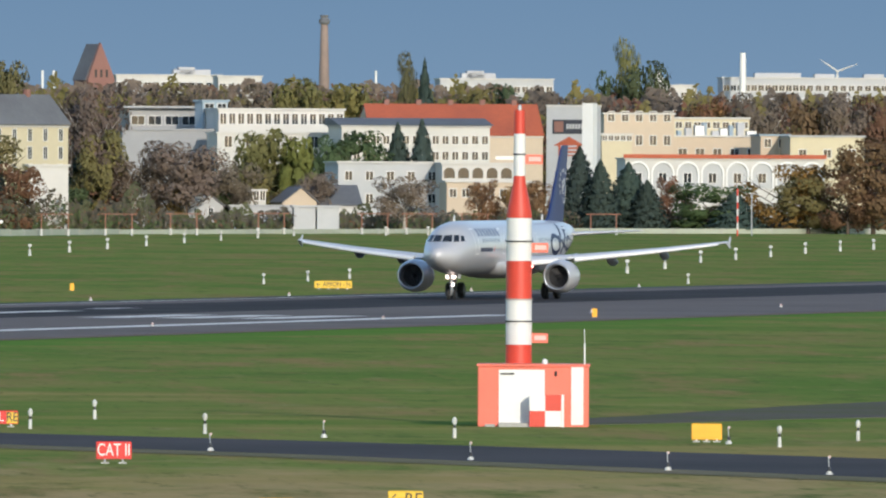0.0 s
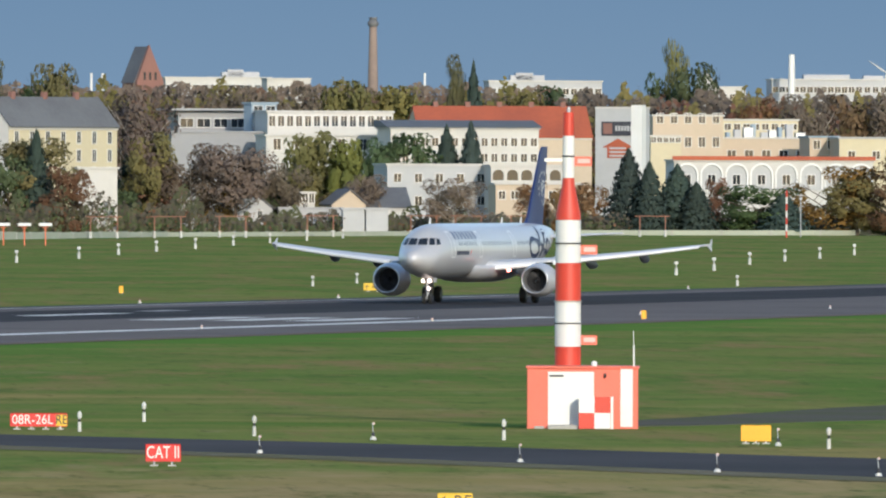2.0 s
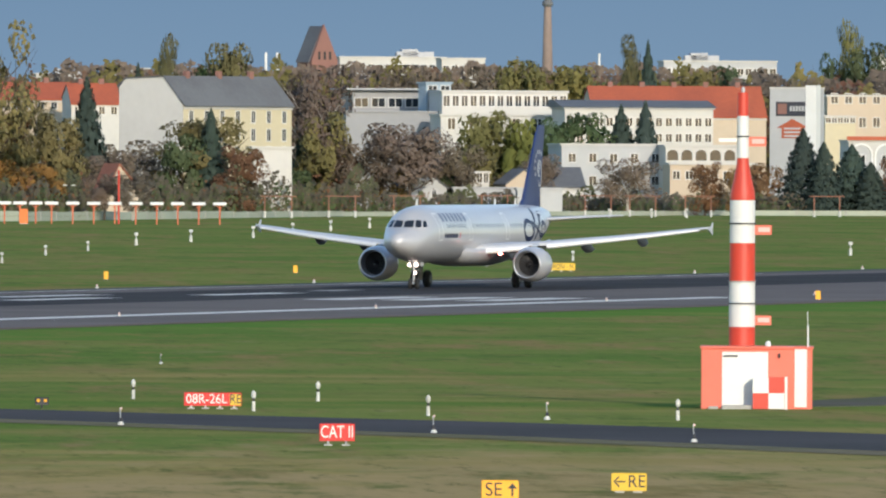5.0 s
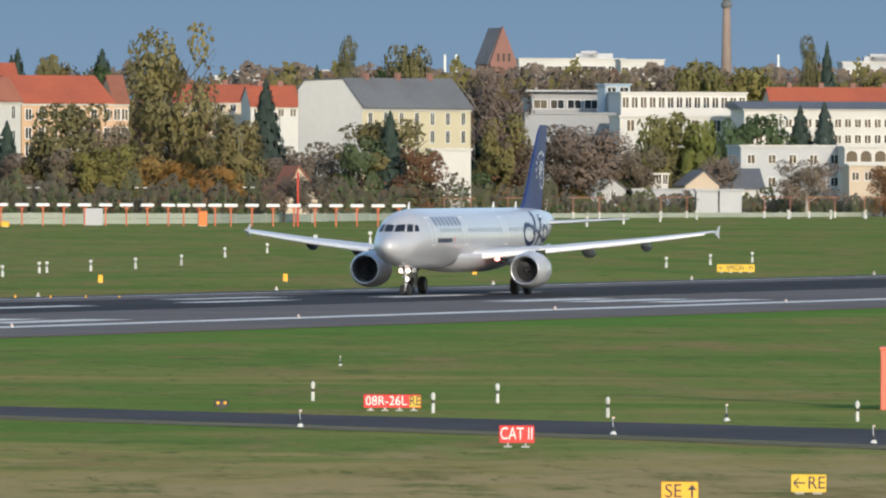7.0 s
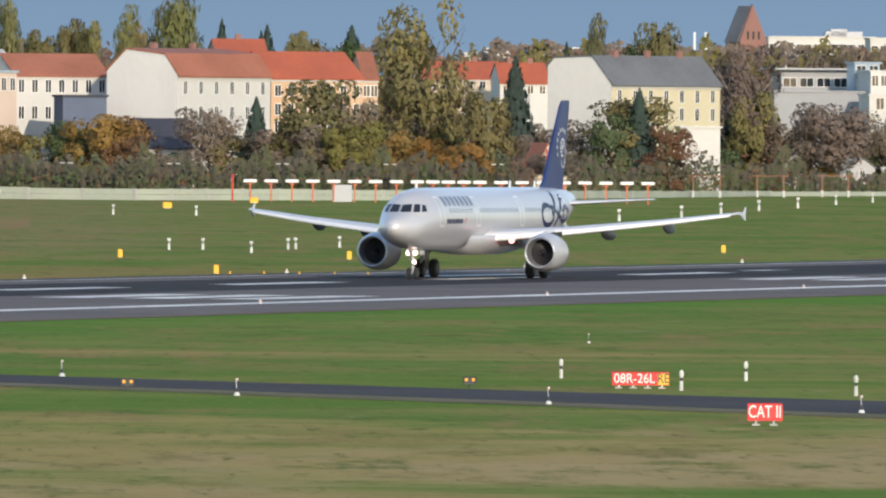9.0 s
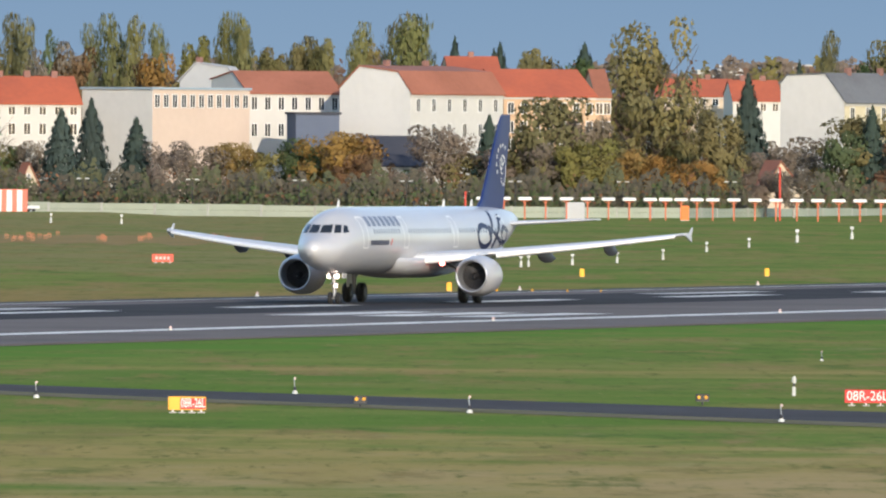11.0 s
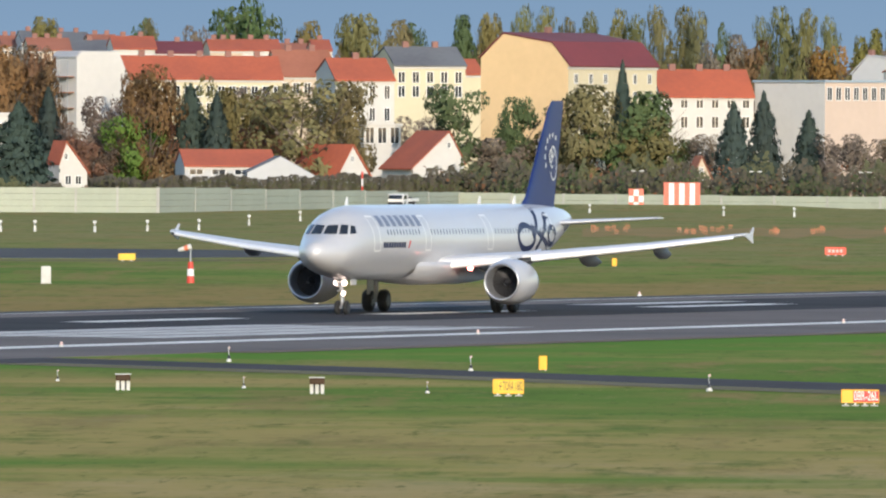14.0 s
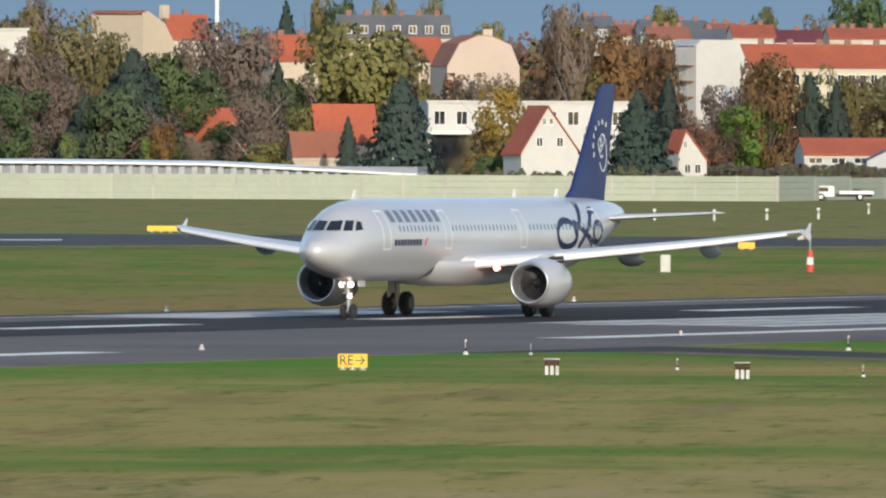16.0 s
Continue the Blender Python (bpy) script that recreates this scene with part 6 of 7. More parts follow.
for kind, m, top, width in (("fir", -65.38, 2.02, 3.59), ("gold", -60.19, 1.60, 3.59), ("fir", -51.99, 1.22, 3.33), ("fir", -68.42, -0.23, 1.28), ("brown", -73.54, 1.60, 3.52), ("brown", -76.91, -1.29, 1.92), ("lime", -84.27, -1.17, 1.15), ("lime", -79.73, -1.31, 0.96), ("green", -60.57, -2.34, 2.24), ("olive", -73.06, -1.60, 2.56), ("gold", -78.83, -0.66, 1.60)):
    plant(kind, m, 2190, top, width)
for kind, m, top, width in (("olive", -67.62, 5.09, 6.41), ("rust", -69.22, 3.54, 3.52), ("olive", -65.38, 3.88, 3.52), ("fir", -80.59, 3.43, 4.80), ("green", -78.51, 3.2, 5.2), ("green", -75.8, 2.55, 3.6), ("green", -71.78, 1.93, 2.88), ("fir", -72.42, 2.89, 1.92), ("fir", -86.20, 1.39, 3.84), ("green", -82.03, -0.04, 3.52), ("brown", -70.18, 0.02, 2.56), ("green", -84.92, 2.19, 2.88)):
    plant(kind, m, 2300, top, width)
for kind, m, top, width in (("brown", -74.67, 5.3, 4.48), ("thin", -84.92, 5.88, 4.80), ("olive", -86.84, 4.43, 3.52), ("olive", -84.27, 3.48, 3.20), ("brown", -76.91, 4.15, 2.88), ("olive", -54.81, 2.65, 2.95), ("rust", -57.37, 3.09, 2.88), ("gold", -52.88, 4.51, 3.52), ("brown", -55.77, 6.01, 2.24), ("rust", -50.96, 3.63, 2.56), ("brown", -60.89, 2.30, 2.88), ("rust", -56.09, 4.56, 2.56), ("fir", -50.32, 2.03, 1.92)):
    plant(kind, m, 2420, top, width)
for kind, m, top, width in (("fir", -71.94, 6.16, 2.24), ("olive", -70.18, 6.58, 1.92), ("green", -68.58, 6.59, 2.24), ("olive", -66.34, 6.60, 1.60), ("olive", -63.78, 6.61, 1.60), ("brown", -56.41, 6.16, 1.92), ("olive", -50.64, 6.13, 1.60), ("green", -45.04, 6.06, 1.92), ("green", -39.11, 6.72, 3.52), ("olive", -60.25, 5.19, 1.92)):
    plant(kind, m, 3200, top, width)
for kind, m, top, width in (("rust", -45.30, 3.18, 2.88), ("thin", -41.6, 2.9, 2.6), ("brown", -38.90, 2.2, 2.88), ("brown", -37.29, 2.20, 2.24), ("olive", -39.54, 2.19, 2.56), ("rust", -34.73, 2.22, 1.92), ("rust", -51.07, 4.53, 2.88)):
    plant(kind, m, 2470, top, width)
for kind, m, top, width in (("rust", -45.20, 2.37, 2.56), ("brown", -81.71, 3.33, 4.16), ("olive", -78.51, 3.34, 3.52), ("brown", -71.46, 2.25, 2.56), ("rust", -62.49, 2.29, 2.56), ("brown", -58.65, 1.99, 2.56), ("olive", -87.16, 5.71, 3.52), ("brown", -86.20, 6.35, 3.52), ("olive", -82.35, 4.45, 2.88)):
    plant(kind, m, 2440, top, width)
for kind, m, top, width in (("green", -87.16, 1.54, 3.52), ("fir", -83.31, 0.92, 2.88), ("green", -81.39, 1.57, 3.84), ("green", -77.55, 1.27, 3.20), ("brown", -79.79, 0.29, 3.52), ("olive", -70.82, 0.33, 2.56), ("green", -75.31, -0.49, 2.24), ("rust", -81.71, -0.52, 1.92), ("brown", -86.84, -0.38, 2.88)):
    plant(kind, m, 2210, top, width)
for kind, m, top, width in (("brown", 53.17, -0.45, 2.24), ("olive", 49.65, -0.31, 3.20), ("brown", 46.76, -0.32, 3.20)):
    plant(kind, m, 2670, top, width)
for kind, m, top, width in (("olive", -87.64, 3.53, 2.88), ("brown", -86.20, 3.15, 2.24), ("green", -85.24, 1.23, 2.56)):
    plant(kind, m, 2240, top, width)
for kind, m, top, width in (("brown", -87.48, 4.23, 2.88), ("brown", -85.72, 3.31, 2.56), ("olive", -87.16, 2.82, 2.88), ("brown", -84.60, 2.19, 2.88), ("rust", -83.31, 1.24, 2.56)):
    plant(kind, m, 2232, top, width)
for kind, m, top, width in (("brown", -54.11, 4.99, 2.56), ("rust", -52.67, 4.75, 2.56), ("brown", -51.23, 4.56, 2.24), ("olive", -55.55, 4.92, 2.24)):
    plant(kind, m, 3000, top, width)
for kind, m, top, width in (("gold", 16.80, 2.91, 2.88), ("rust", 16.16, 1.46, 2.88), ("olive", 19.04, 0.67, 2.88)):
    plant(kind, m, 2500, top, width)

for kind, m, top, width in (("olive", 14.5, -0.7, 2.8), ("brown", 16.2, -0.2, 2.9), ("olive", 17.8, -0.4, 2.9), ("olive", 19.6, -0.8, 2.6), ("gold", 21.2, -0.5, 2.7), ("gold", 23.0, -0.9, 2.6), ("gold", 24.9, -1.1, 2.4), ("brown", 28.5, -1.7, 2.2), ("brown", 30.1, -1.5, 2.4)):
    plant(kind, m, 2392, top, width)


def thicket(name, label, kind, d, m0, m1, lo, hi, n, size, depth=14.0, seed=1):
    """Uncountable scrub or far wood in a band of bearings; the upper outline rises and falls."""
    r = np.random.default_rng(seed)
    m = r.uniform(m0, m1, n)
    bump = 0.5 + 0.5 * np.clip(np.sin(m * 1.9 + seed) * 0.5 + np.sin(m * 0.83 + 2 * seed) * 0.4 + np.sin(m * 4.7 + seed) * 0.25 + np.sin(m * 9.1) * 0.18, -1, 1)
    top = lo + (hi - lo) * bump
    z = top * r.uniform(0.02, 1, n) ** 0.55
    dd = (np.interp(m, *d) if isinstance(d, tuple) else d) + r.uniform(0, depth, n)
    c = np.stack([dd * np.sin(m / 1000), dd * np.cos(m / 1000), z], 1)
    out = np.stack([-np.sin(m / 1000) + 0.8 * np.sin(m * 9), -np.cos(m / 1000), 0.3 + 0.9 * (z / np.maximum(top, 0.1)) ** 2], 1)
    tagged(part(name, quad_mesh(name, leaf_quads(c, size, out=out), LEAF[kind]), None), label, name.replace("_", " "), kind="stuff")


WALL_D = ((-96, -44, -27, 6, 24, 42, 62, 90), (2122, 2122, 2345, 2305, 2360, 2575, 2675, 2735))
HEDGE_D = ((-96, -44, -27, 6, 24, 42, 62, 90), (2165, 2150, 2350, 2310, 2365, 2580, 2680, 2740))
for m0, m1, k, seed in ((-93, -29, 0.55, 3), (-29, 44, 1.0, 4), (44, 88, 0.6, 5)):
    q = (m1 - m0) / 181
    thicket("scrub", "brown leafless scrub along the boundary wall", "hedge", HEDGE_D, m0, m1, 3.0 * k, 6.5 * k, int(44000 * q), 0.5, 20, seed)
    thicket("scrub", "olive-green scrub along the boundary wall", "moss", HEDGE_D, m0, m1, 0.5, 7.5 * k, int(40000 * q), 0.5, 26, seed + 4)
    thicket("scrub", "rust-coloured autumn scrub along the wall", "rust", HEDGE_D, m0, m1, 0.5, 6.5 * k, int(4500 * q), 0.5, 22, seed + 8)
    thicket("scrub", "dark green bushes along the wall", "green", HEDGE_D, m0, m1, 0.5, 5.0 * k, int(20000 * q), 0.5, 18, seed + 12)
for kind, lo, hi, n, words in (("hedge", 3.7, 4.5, 9000, "bare brown hedge behind the boundary wall"), ("moss", 2.8, 4.3, 6000, "olive-green hedge behind the boundary wall")):
    thicket("hedge", words, kind, HEDGE_D, -48, -26, lo, hi, n, 0.4, 7, 21)
for m0, m1, lo, hi, d, q in ((-96, -40, 23, 29, 3560, 0.35), (-40, 26, 21, 28.5, 3540, 0.4), (26, 64, 25.0, 28.5, 3540, 0.25), (64, 92, 22, 26.8, 3440, 0.2)):
    thicket("far_wood", "far brown autumn woodland on the horizon", "brown", d + 20, m0, m1, lo, hi - 1, int(80000 * q), 1.15, 40, 2)
    thicket("far_wood", "far olive-green woodland on the horizon", "olive", d, m0, m1, lo - 5, hi, int(60000 * q), 1.15, 50, 4)
    thicket("far_wood", "rust-coloured patches of far woodland", "rust", d - 10, m0, m1, lo - 6, hi - 2, int(16000 * q), 1.3, 40, 6)


# ---- signs, markers and lights on the airfield ----
def lettering(s, size, depth, material, parent, x, y, z, name="lettering", label=""):
    """Built-in font, standing upright and facing -y."""
    cu = bpy.data.curves.new(name, "FONT")
    cu.body, cu.size, cu.extrude, cu.align_x, cu.align_y = s, size, depth, "CENTER", "CENTER"
    tmp = bpy.data.objects.new(name, cu)
    me = bpy.data.meshes.new_from_object(tmp)
    bpy.data.objects.remove(tmp)
    me.materials.append(material)
    ob = new(name, me)
    ob.parent = parent
    ob.matrix_basis = pose(x, y, z, 90)
    return tagged(ob, label)


def sign(m, d, w, h, panels, label, legs=3, foot=0.22, name="taxiway_sign", turn=0.0):
    """A low sign on short legs. panels: share of the width, material, text, text material."""
    x, y = site(m, d)
    ob = thing(name, pose(x, y, 0, 0, 0, -m * 0.0573 + turn), label, "sign")
    part("casing", Shape().box(-w / 2, w / 2, 0.02, 0.22, foot, foot + h, bevel=0.03), panels[0][1], ob)
    at = -w / 2
    for share, face, text, ink in panels:
        pw = w * share
        part("panel", Shape().box(at + 0.02, at + pw - 0.02, 0.0, 0.02, foot + 0.03, foot + h - 0.05), face, ob)
        if text:
            t = lettering(text, h * (1.0 if len(text) < 8 else 0.9), 0.006, ink, ob, at + pw / 2, -0.008, foot + h * 0.5)
            xs = [v.co.x for v in t.data.vertices]
            t.scale = (min(0.95, 0.9 * pw / (max(xs) - min(xs))), 1.0, 1.0)
        at += pw
    for i in range(legs):
        lx = -w / 2 + w * (i + 0.5) / legs
        part("leg", Shape().rod((lx, 0.1, 0), (lx, 0.1, foot + 0.02), 0.04), M_steel if legs < 3 else M_white, ob)
        part("footing", Shape().box(lx - 0.14, lx + 0.14, 0.0, 0.24, 0, 0.05), M_concrete, ob)
    return ob


sign(41.74, 606, 1.22, 0.6, [(1.0, M_signred, "CAT II", M_white)], "red holding sign with white letters on short legs", 2, 0.16)
sign(34.68, 689, 2.25, 0.52, [(0.79, M_signred, "08R-26L", M_white), (0.21, M_yellow, "RE", M_black)], "red runway holding sign with a yellow end panel", 4, 0.12)
sign(58.29, 526, 1.06, 0.53, [(1.0, M_yellow, "\u2190RE", M_black)], "yellow taxiway sign with black letters", 2, 0.06)
sign(50.99, 511, 1.08, 0.56, [(0.66, M_orange, "SE", M_black), (0.34, M_orange, "", None)], "orange-yellow taxiway sign with black letters", 2, 0.08)
arrow = new("arrow", Shape().add([(0.33, -0.01, 0.18), (0.39, -0.01, 0.18), (0.39, -0.01, 0.4), (0.5, -0.01, 0.4), (0.36, -0.01, 0.56), (0.22, -0.01, 0.4), (0.33, -0.01, 0.4)], [tuple(range(7))]).mesh("arrow", M_black))
arrow.parent = bpy.data.objects["taxiway_sign.003"]
sign(-24.16, 679, 1.2, 0.56, [(0.16, M_orange, "", None), (0.84, M_yellow, "\u2190TORA 1682", M_black)], "yellow sign with black letters on three legs", 3, 0.1)
sign(-4.21, 659, 1.42, 0.5, [(0.3, M_orange, "", None), (0.7, M_signred, "08R-26L", M_white)], "red runway holding sign with a yellow end panel", 4, 0.12, turn=4)
sign(-68.10, 709, 1.2, 0.56, [(1.0, M_yellow, "RE\u2192", M_black)], "yellow taxiway sign with black letters", 3, 0.1)
sign(54.13, 1455, 3.1, 0.6, [(1.0, M_yellow, "\u2190 APRON - N", M_black)], "long yellow sign across the runway", 4, 0.1)
sign(-29.10, 1400, 2.5, 0.65, [(1.0, M_yellow, "APRON 2-6", M_black)], "long yellow sign across the runway", 3, 0.1)
sign(-78.73, 1517, 3.2, 0.48, [(1.0, M_yellow, "", None)], "long yellow sign beside the far runway", 4, 0.1)
sign(-45.81, 1350, 1.3, 0.5, [(1.0, M_yellow, "", None)], "small yellow sign beside the far runway", 2, 0.1)
sign(75.34, 659, 1.14, 0.6, [(1.0, M_orange, "", None)], "blank back of an orange sign on legs", 3, 0.1)


def build_marker():
    ob = thing("marker_post", pose(0, 0, -60), "white marker post with a black band in the grass", "marker post", "marker posts")
    part("post", Shape().lathe([(0.07, 0), (0.065, 0.36)], 12), M_post, ob)
    part("band", Shape().lathe([(0.045, 0.36), (0.045, 0.48)], 12), M_black, ob, "black band")
    part("head", Shape().lathe([(0.05, 0.48), (0.085, 0.56), (0.085, 0.68), (0.03, 0.76)], 12), M_post, ob, "white rounded head")
    return ob


def build_far_post():
    ob = thing("light_post", pose(0, 0, -60), "slim white post with a lamp head in the grass", "light post", "light posts")
    part("post", Shape().lathe([(0.13, 0), (0.11, 0.5)], 10), M_post, ob)
    part("head", Shape().box(-0.15, 0.15, -0.12, 0.12, 0.76, 0.98, bevel=0.04), M_post, ob, "white lamp head")
    part("stem", Shape().lathe([(0.05, 0.5), (0.05, 0.8)], 8), M_steel, ob)
    return ob


def build_stake():
    ob = thing("taxiway_light", pose(0, 0, -60), "small taxiway edge light on a white foot", "taxiway light", "taxiway lights")
    part("foot", Shape().lathe([(0.11, 0), (0.09, 0.08), (0.05, 0.12)], 12), M_post, ob, "white painted foot")
    part("stem", Shape().rod((0, 0, 0.14), (-0.03, 0, 0.55), 0.016), M_steel, ob)
    part("flag", Shape().box(-0.035, 0.045, -0.01, 0.01, 0.5, 0.57), M_lamp_dome, ob, "small pale flag")
    part("housing", Shape().lathe([(0.05, 0.12), (0.06, 0.2), (0.03, 0.25)], 10), M_dark, ob, "dark lamp housing")
    return ob


def build_runway_light():
    ob = thing("runway_light", pose(0, 0, -60), "small white elevated runway edge light", "runway light", "runway lights")
    part("foot", Shape().lathe([(0.24, 0), (0.2, 0.14), (0.08, 0.2)], 12), M_post, ob)
    part("lamp", Shape().lathe([(0.1, 0.2), (0.13, 0.3), (0.1, 0.42), (0.03, 0.46)], 12), M_lamp_dome, ob, "small lamp dome")
    return ob


def build_yellow():
    ob = thing("marker_board", pose(0, 0, -60), "small orange-yellow marker board", "marker board", "marker boards")
    part("board", Shape().box(-0.17, 0.17, 0, 0.1, 0.06, 0.62, bevel=0.03), M_orange, ob)
    part("leg", Shape().rod((-0.1, 0.05, 0), (-0.1, 0.05, 0.08), 0.03), M_steel, ob)
    part("leg", Shape().rod((0.1, 0.05, 0), (0.1, 0.05, 0.08), 0.03), M_steel, ob)
    return ob


def build_wildlamp():
    ob = thing("guard_light", pose(0, 0, -60), "twin yellow and black runway guard light", "guard light", "guard lights")
    part("body", Shape().box(-0.27, 0.27, -0.03, 0.1, 0.14, 0.44, bevel=0.03), M_black, ob, "black lamp housing")
    for x in (-0.14, 0.14):
        part("lens", Shape().lathe([(0.06, 0), (0.07, 0.03), (0.05, 0.05)], 14, Matrix.Translation((x, -0.03, 0.31)) @ Matrix.Rotation(radians(90), 4, "X")), M_orange, ob, "round amber lens")
    part("leg", Shape().rod((0, 0, 0), (0, 0, 0.18), 0.04), M_black, ob)
    return ob


M_hood = mat("weathered_brown_hood", (0.07, 0.045, 0.03), 0.9, var=0.2, scale=2.0, spec=0.1)


def build_papi():
    ob = thing("indicator_light", pose(0, 0, -60), "white approach indicator box on legs with a dark hood", "light unit", "indicator lights")
    part("hood", Shape().box(-0.31, 0.31, -0.14, 0.5, 0.4, 0.66, bevel=0.04), M_hood, ob, "dark brown weathered hood")
    part("trim", Shape().box(-0.33, 0.33, -0.16, 0.5, 0.655, 0.69), M_post, ob, "pale lip on the hood")
    # dark box that fills the gaps between the white legs
    part("lamp_box", Shape().box(-0.27, 0.27, 0.05, 0.45, 0.06, 0.4), M_dark, ob, "dark box filling the gaps between the legs")
    for x in (-0.22, 0.0, 0.22):
        part("leg", Shape().box(x - 0.07, x + 0.07, -0.06, 0.05, 0, 0.4), M_post, ob, "white leg")
    return ob


def scatter(model, places, size=1.0):
    """Copies of a small thing at bearings and distances; the first place takes the model itself."""
    for i, (m, d) in enumerate(places):
        x, y = site(m, d)
        mm = Matrix.Translation((x, y, 0.0)) @ Matrix.Rotation(-m / 1000, 4, "Z") @ Matrix.Diagonal((size, size, size, 1))
        if i:
            copy_thing(model, Matrix.Identity(4)).matrix_basis = mm
        else:
            model.matrix_basis = mm


scatter(build_marker(), [(40.65, 711), (46.9, 674), (61.05, 666), (37.0, 684), (79.47, 648), (83.92, 664), (30.18, 715)], 1.05)
scatter(build_far_post(), [(36.93, 1957), (39.17, 2040), (41.32, 2120), (43.53, 2200), (45.68, 2290), (47.76, 2370), (49.84, 2450), (51.89, 2530), (57.1, 2560), (59.5, 2570), (61.5, 2580), (70.79, 1691), (72.93, 1768), (74.95, 1880), (76.94, 1945), (78.92, 2010), (80.88, 2090), (82.86, 2150), (84.75, 2200), (30.3, 1800), (33.4, 1870)], 1.35)
scatter(build_far_post(), [(15.08, 1431), (17.57, 1452), (20.1, 1480), (22.7, 1525), (25.17, 1635), (27.57, 1706), (7.9, 1415), (9.82, 1418), (12.57, 1385), (50.19, 1515), (52.69, 1555), (55.06, 1588), (74.25, 1541), (14.65, 1426), (-33.04, 1198), (-29.1, 1192)], 0.95)
scatter(build_far_post(), [(-38.9, 1850), (-36.0, 1938), (-33.11, 2027), (-30.29, 2030), (-27.57, 2065), (-24.84, 2098), (-19.6, 2152), (-53.89, 1722), (-47.64, 1718), (-44.66, 1737), (-57.14, 1717), (-52.98, 1722), (-51.03, 1725), (-41.74, 1756), (4.72, 1937), (9.43, 1926), (-12.0, 2100), (-8.0, 2080)], 1.15)
scatter(build_stake(), [(47.22, 633), (61.98, 616), (73.16, 597), (53.65, 666), (29.48, 648), (82.3, 590), (1.89, 711), (-26.28, 748), (-12.76, 695), (-61.69, 756), (11.8, 664), (-40.0, 775), (76.6, 655)], 1.15)
lights = [rw(a, 280.0) for a in range(712, 1500, 61)]
scatter(build_runway_light(), [(1000 * math.atan2(x, y), math.hypot(x, y)) for x, y in lights], 0.62)
lights = [rw(a, 337.0) for a in range(730, 1500, 61)]
scatter(build_runway_light(), [(1000 * math.atan2(x, y), math.hypot(x, y)) for x, y in lights], 0.62)
scatter(build_yellow(), [(39.33, 1418), (68.96, 1194), (10.59, 1189), (5.14, 1325), (-32.69, 1420), (-18.18, 1318), (18.12, 1322), (28.6, 1340), (-22.2, 750)], 1.05)
tiny = build_runway_light()
tiny.name = "edge_light"
tagged(tiny, "tiny yellow runway edge light in the grass", "runway light", "yellow edge lights")
for o in tiny.children:
    o.data = o.data.copy()
    o.data.materials[0] = M_orange
scatter(tiny, [(m, 1195) for m in (11.37, 13.3, 15.3, 17.3, 19.2)], 0.42)
scatter(build_wildlamp(), [(25.0, 688), (5.6, 677)], 1.0)
scatter(build_papi(), [(-35.0, 683), (-46.0, 690), (-56.8, 698)], 0.94)
white = build_stake()
white.name = "grass_light"
tagged(white, "tiny white light stake in the grass", "taxiway light", "grass lights")
scatter(white, [(-49.7, 714), (-39.15, 697), (-28.74, 686), (-58.0, 757), (31.74, 830)], 0.8)


# approach lights: white bars on orange-red posts before the wall
def build_bar():
    ob = thing("approach_light", pose(0, 0, -60), "white approach light bar on orange-red posts", "approach light", "approach light row")
    part("bar", Shape().box(-0.86, 0.86, -0.3, 0.3, 2.52, 2.9, bevel=0.08), M_white, ob, "white lamp bar")
    part("post", Shape().rod((0, 0, 0), (0, 0, 2.55), 0.1), M_pipe_red, ob, "orange-red post")
    part("brace", Shape().rod((-0.5, 0, 2.5), (0, 0, 2.1), 0.04).rod((0.5, 0, 2.5), (0, 0, 2.1), 0.04), M_pipe_red, ob, "orange-red brace")
    return ob


scatter(build_bar(), [(m, 2270) for m in [12.48 + 1.184 * k for k in range(9)] + [22.83, 23.7, 24.6, 25.5] + [26.7 + 1.19 * k for k in range(8)]], 1.0)


M_bright_orange = mat("bright_orange_paint", (0.75, 0.17, 0.03), 0.6, var=0.1)
M_bright_red = mat("sun_faded_red_sign", (0.75, 0.1, 0.06), 0.6, var=0.1)
M_gantry = mat("weathered_red_steel", (0.3, 0.13, 0.08), 0.7, var=0.2)


def build_gantry():
    ob = thing("light_gantry", pose(0, 0, -60), "orange-red light gantry on white-footed posts", "gantry", "light gantries")
    part("beam", Shape().box(-2.6, 2.6, -0.06, 0.06, 3.0, 3.12), M_gantry, ob, "orange-red beam")
    for x in (-1.9, 1.9):
        part("post", Shape().rod((x, 0, 0.9), (x, 0, 3.0), 0.09), M_gantry, ob)
        part("foot", Shape().rod((x, 0, 0), (x, 0, 0.95), 0.2), M_post, ob, "white painted foot")
    return ob


scatter(build_gantry(), [(38.34, 2500), (41.96, 2520), (45.64, 2545), (56.47, 2600), (59.00, 2605), (62.14, 2610), (69.44, 2630), (50.61, 2590)], 1.0)


def build_pole(m, d, h, label, bands=5):
    x, y = site(m, d)
    ob = thing("banded_pole", pose(x, y, 0), label, "pole", "banded poles")
    for k in range(bands):
        part("band", Shape().lathe([(0.13, h * k / bands), (0.13, h * (k + 1) / bands - 0.01)], 10), M_red if k % 2 == 0 else M_white, ob, "red band" if k % 2 == 0 else "white band")


build_pole(77.03, 2600, 7.0, "red and white banded pole by the wall", 7)
ob = thing("lamp_pole", pose(*site(77.83, 2620), 0), "slim grey lamp pole by the wall", "pole")
part("pole", Shape().lathe([(0.11, 0), (0.07, 6.2)], 10), M_steel, ob)
part("head", Shape().box(-0.5, 0.5, -0.15, 0.15, 6.2, 6.35, bevel=0.04), M_post, ob, "pale lamp head")
build_pole(-32.49, 2258, 4.7, "red and white banded pole by the wall", 5)
build_pole(11.48, 2260, 3.6, "orange-red pole by the approach lights", 1)
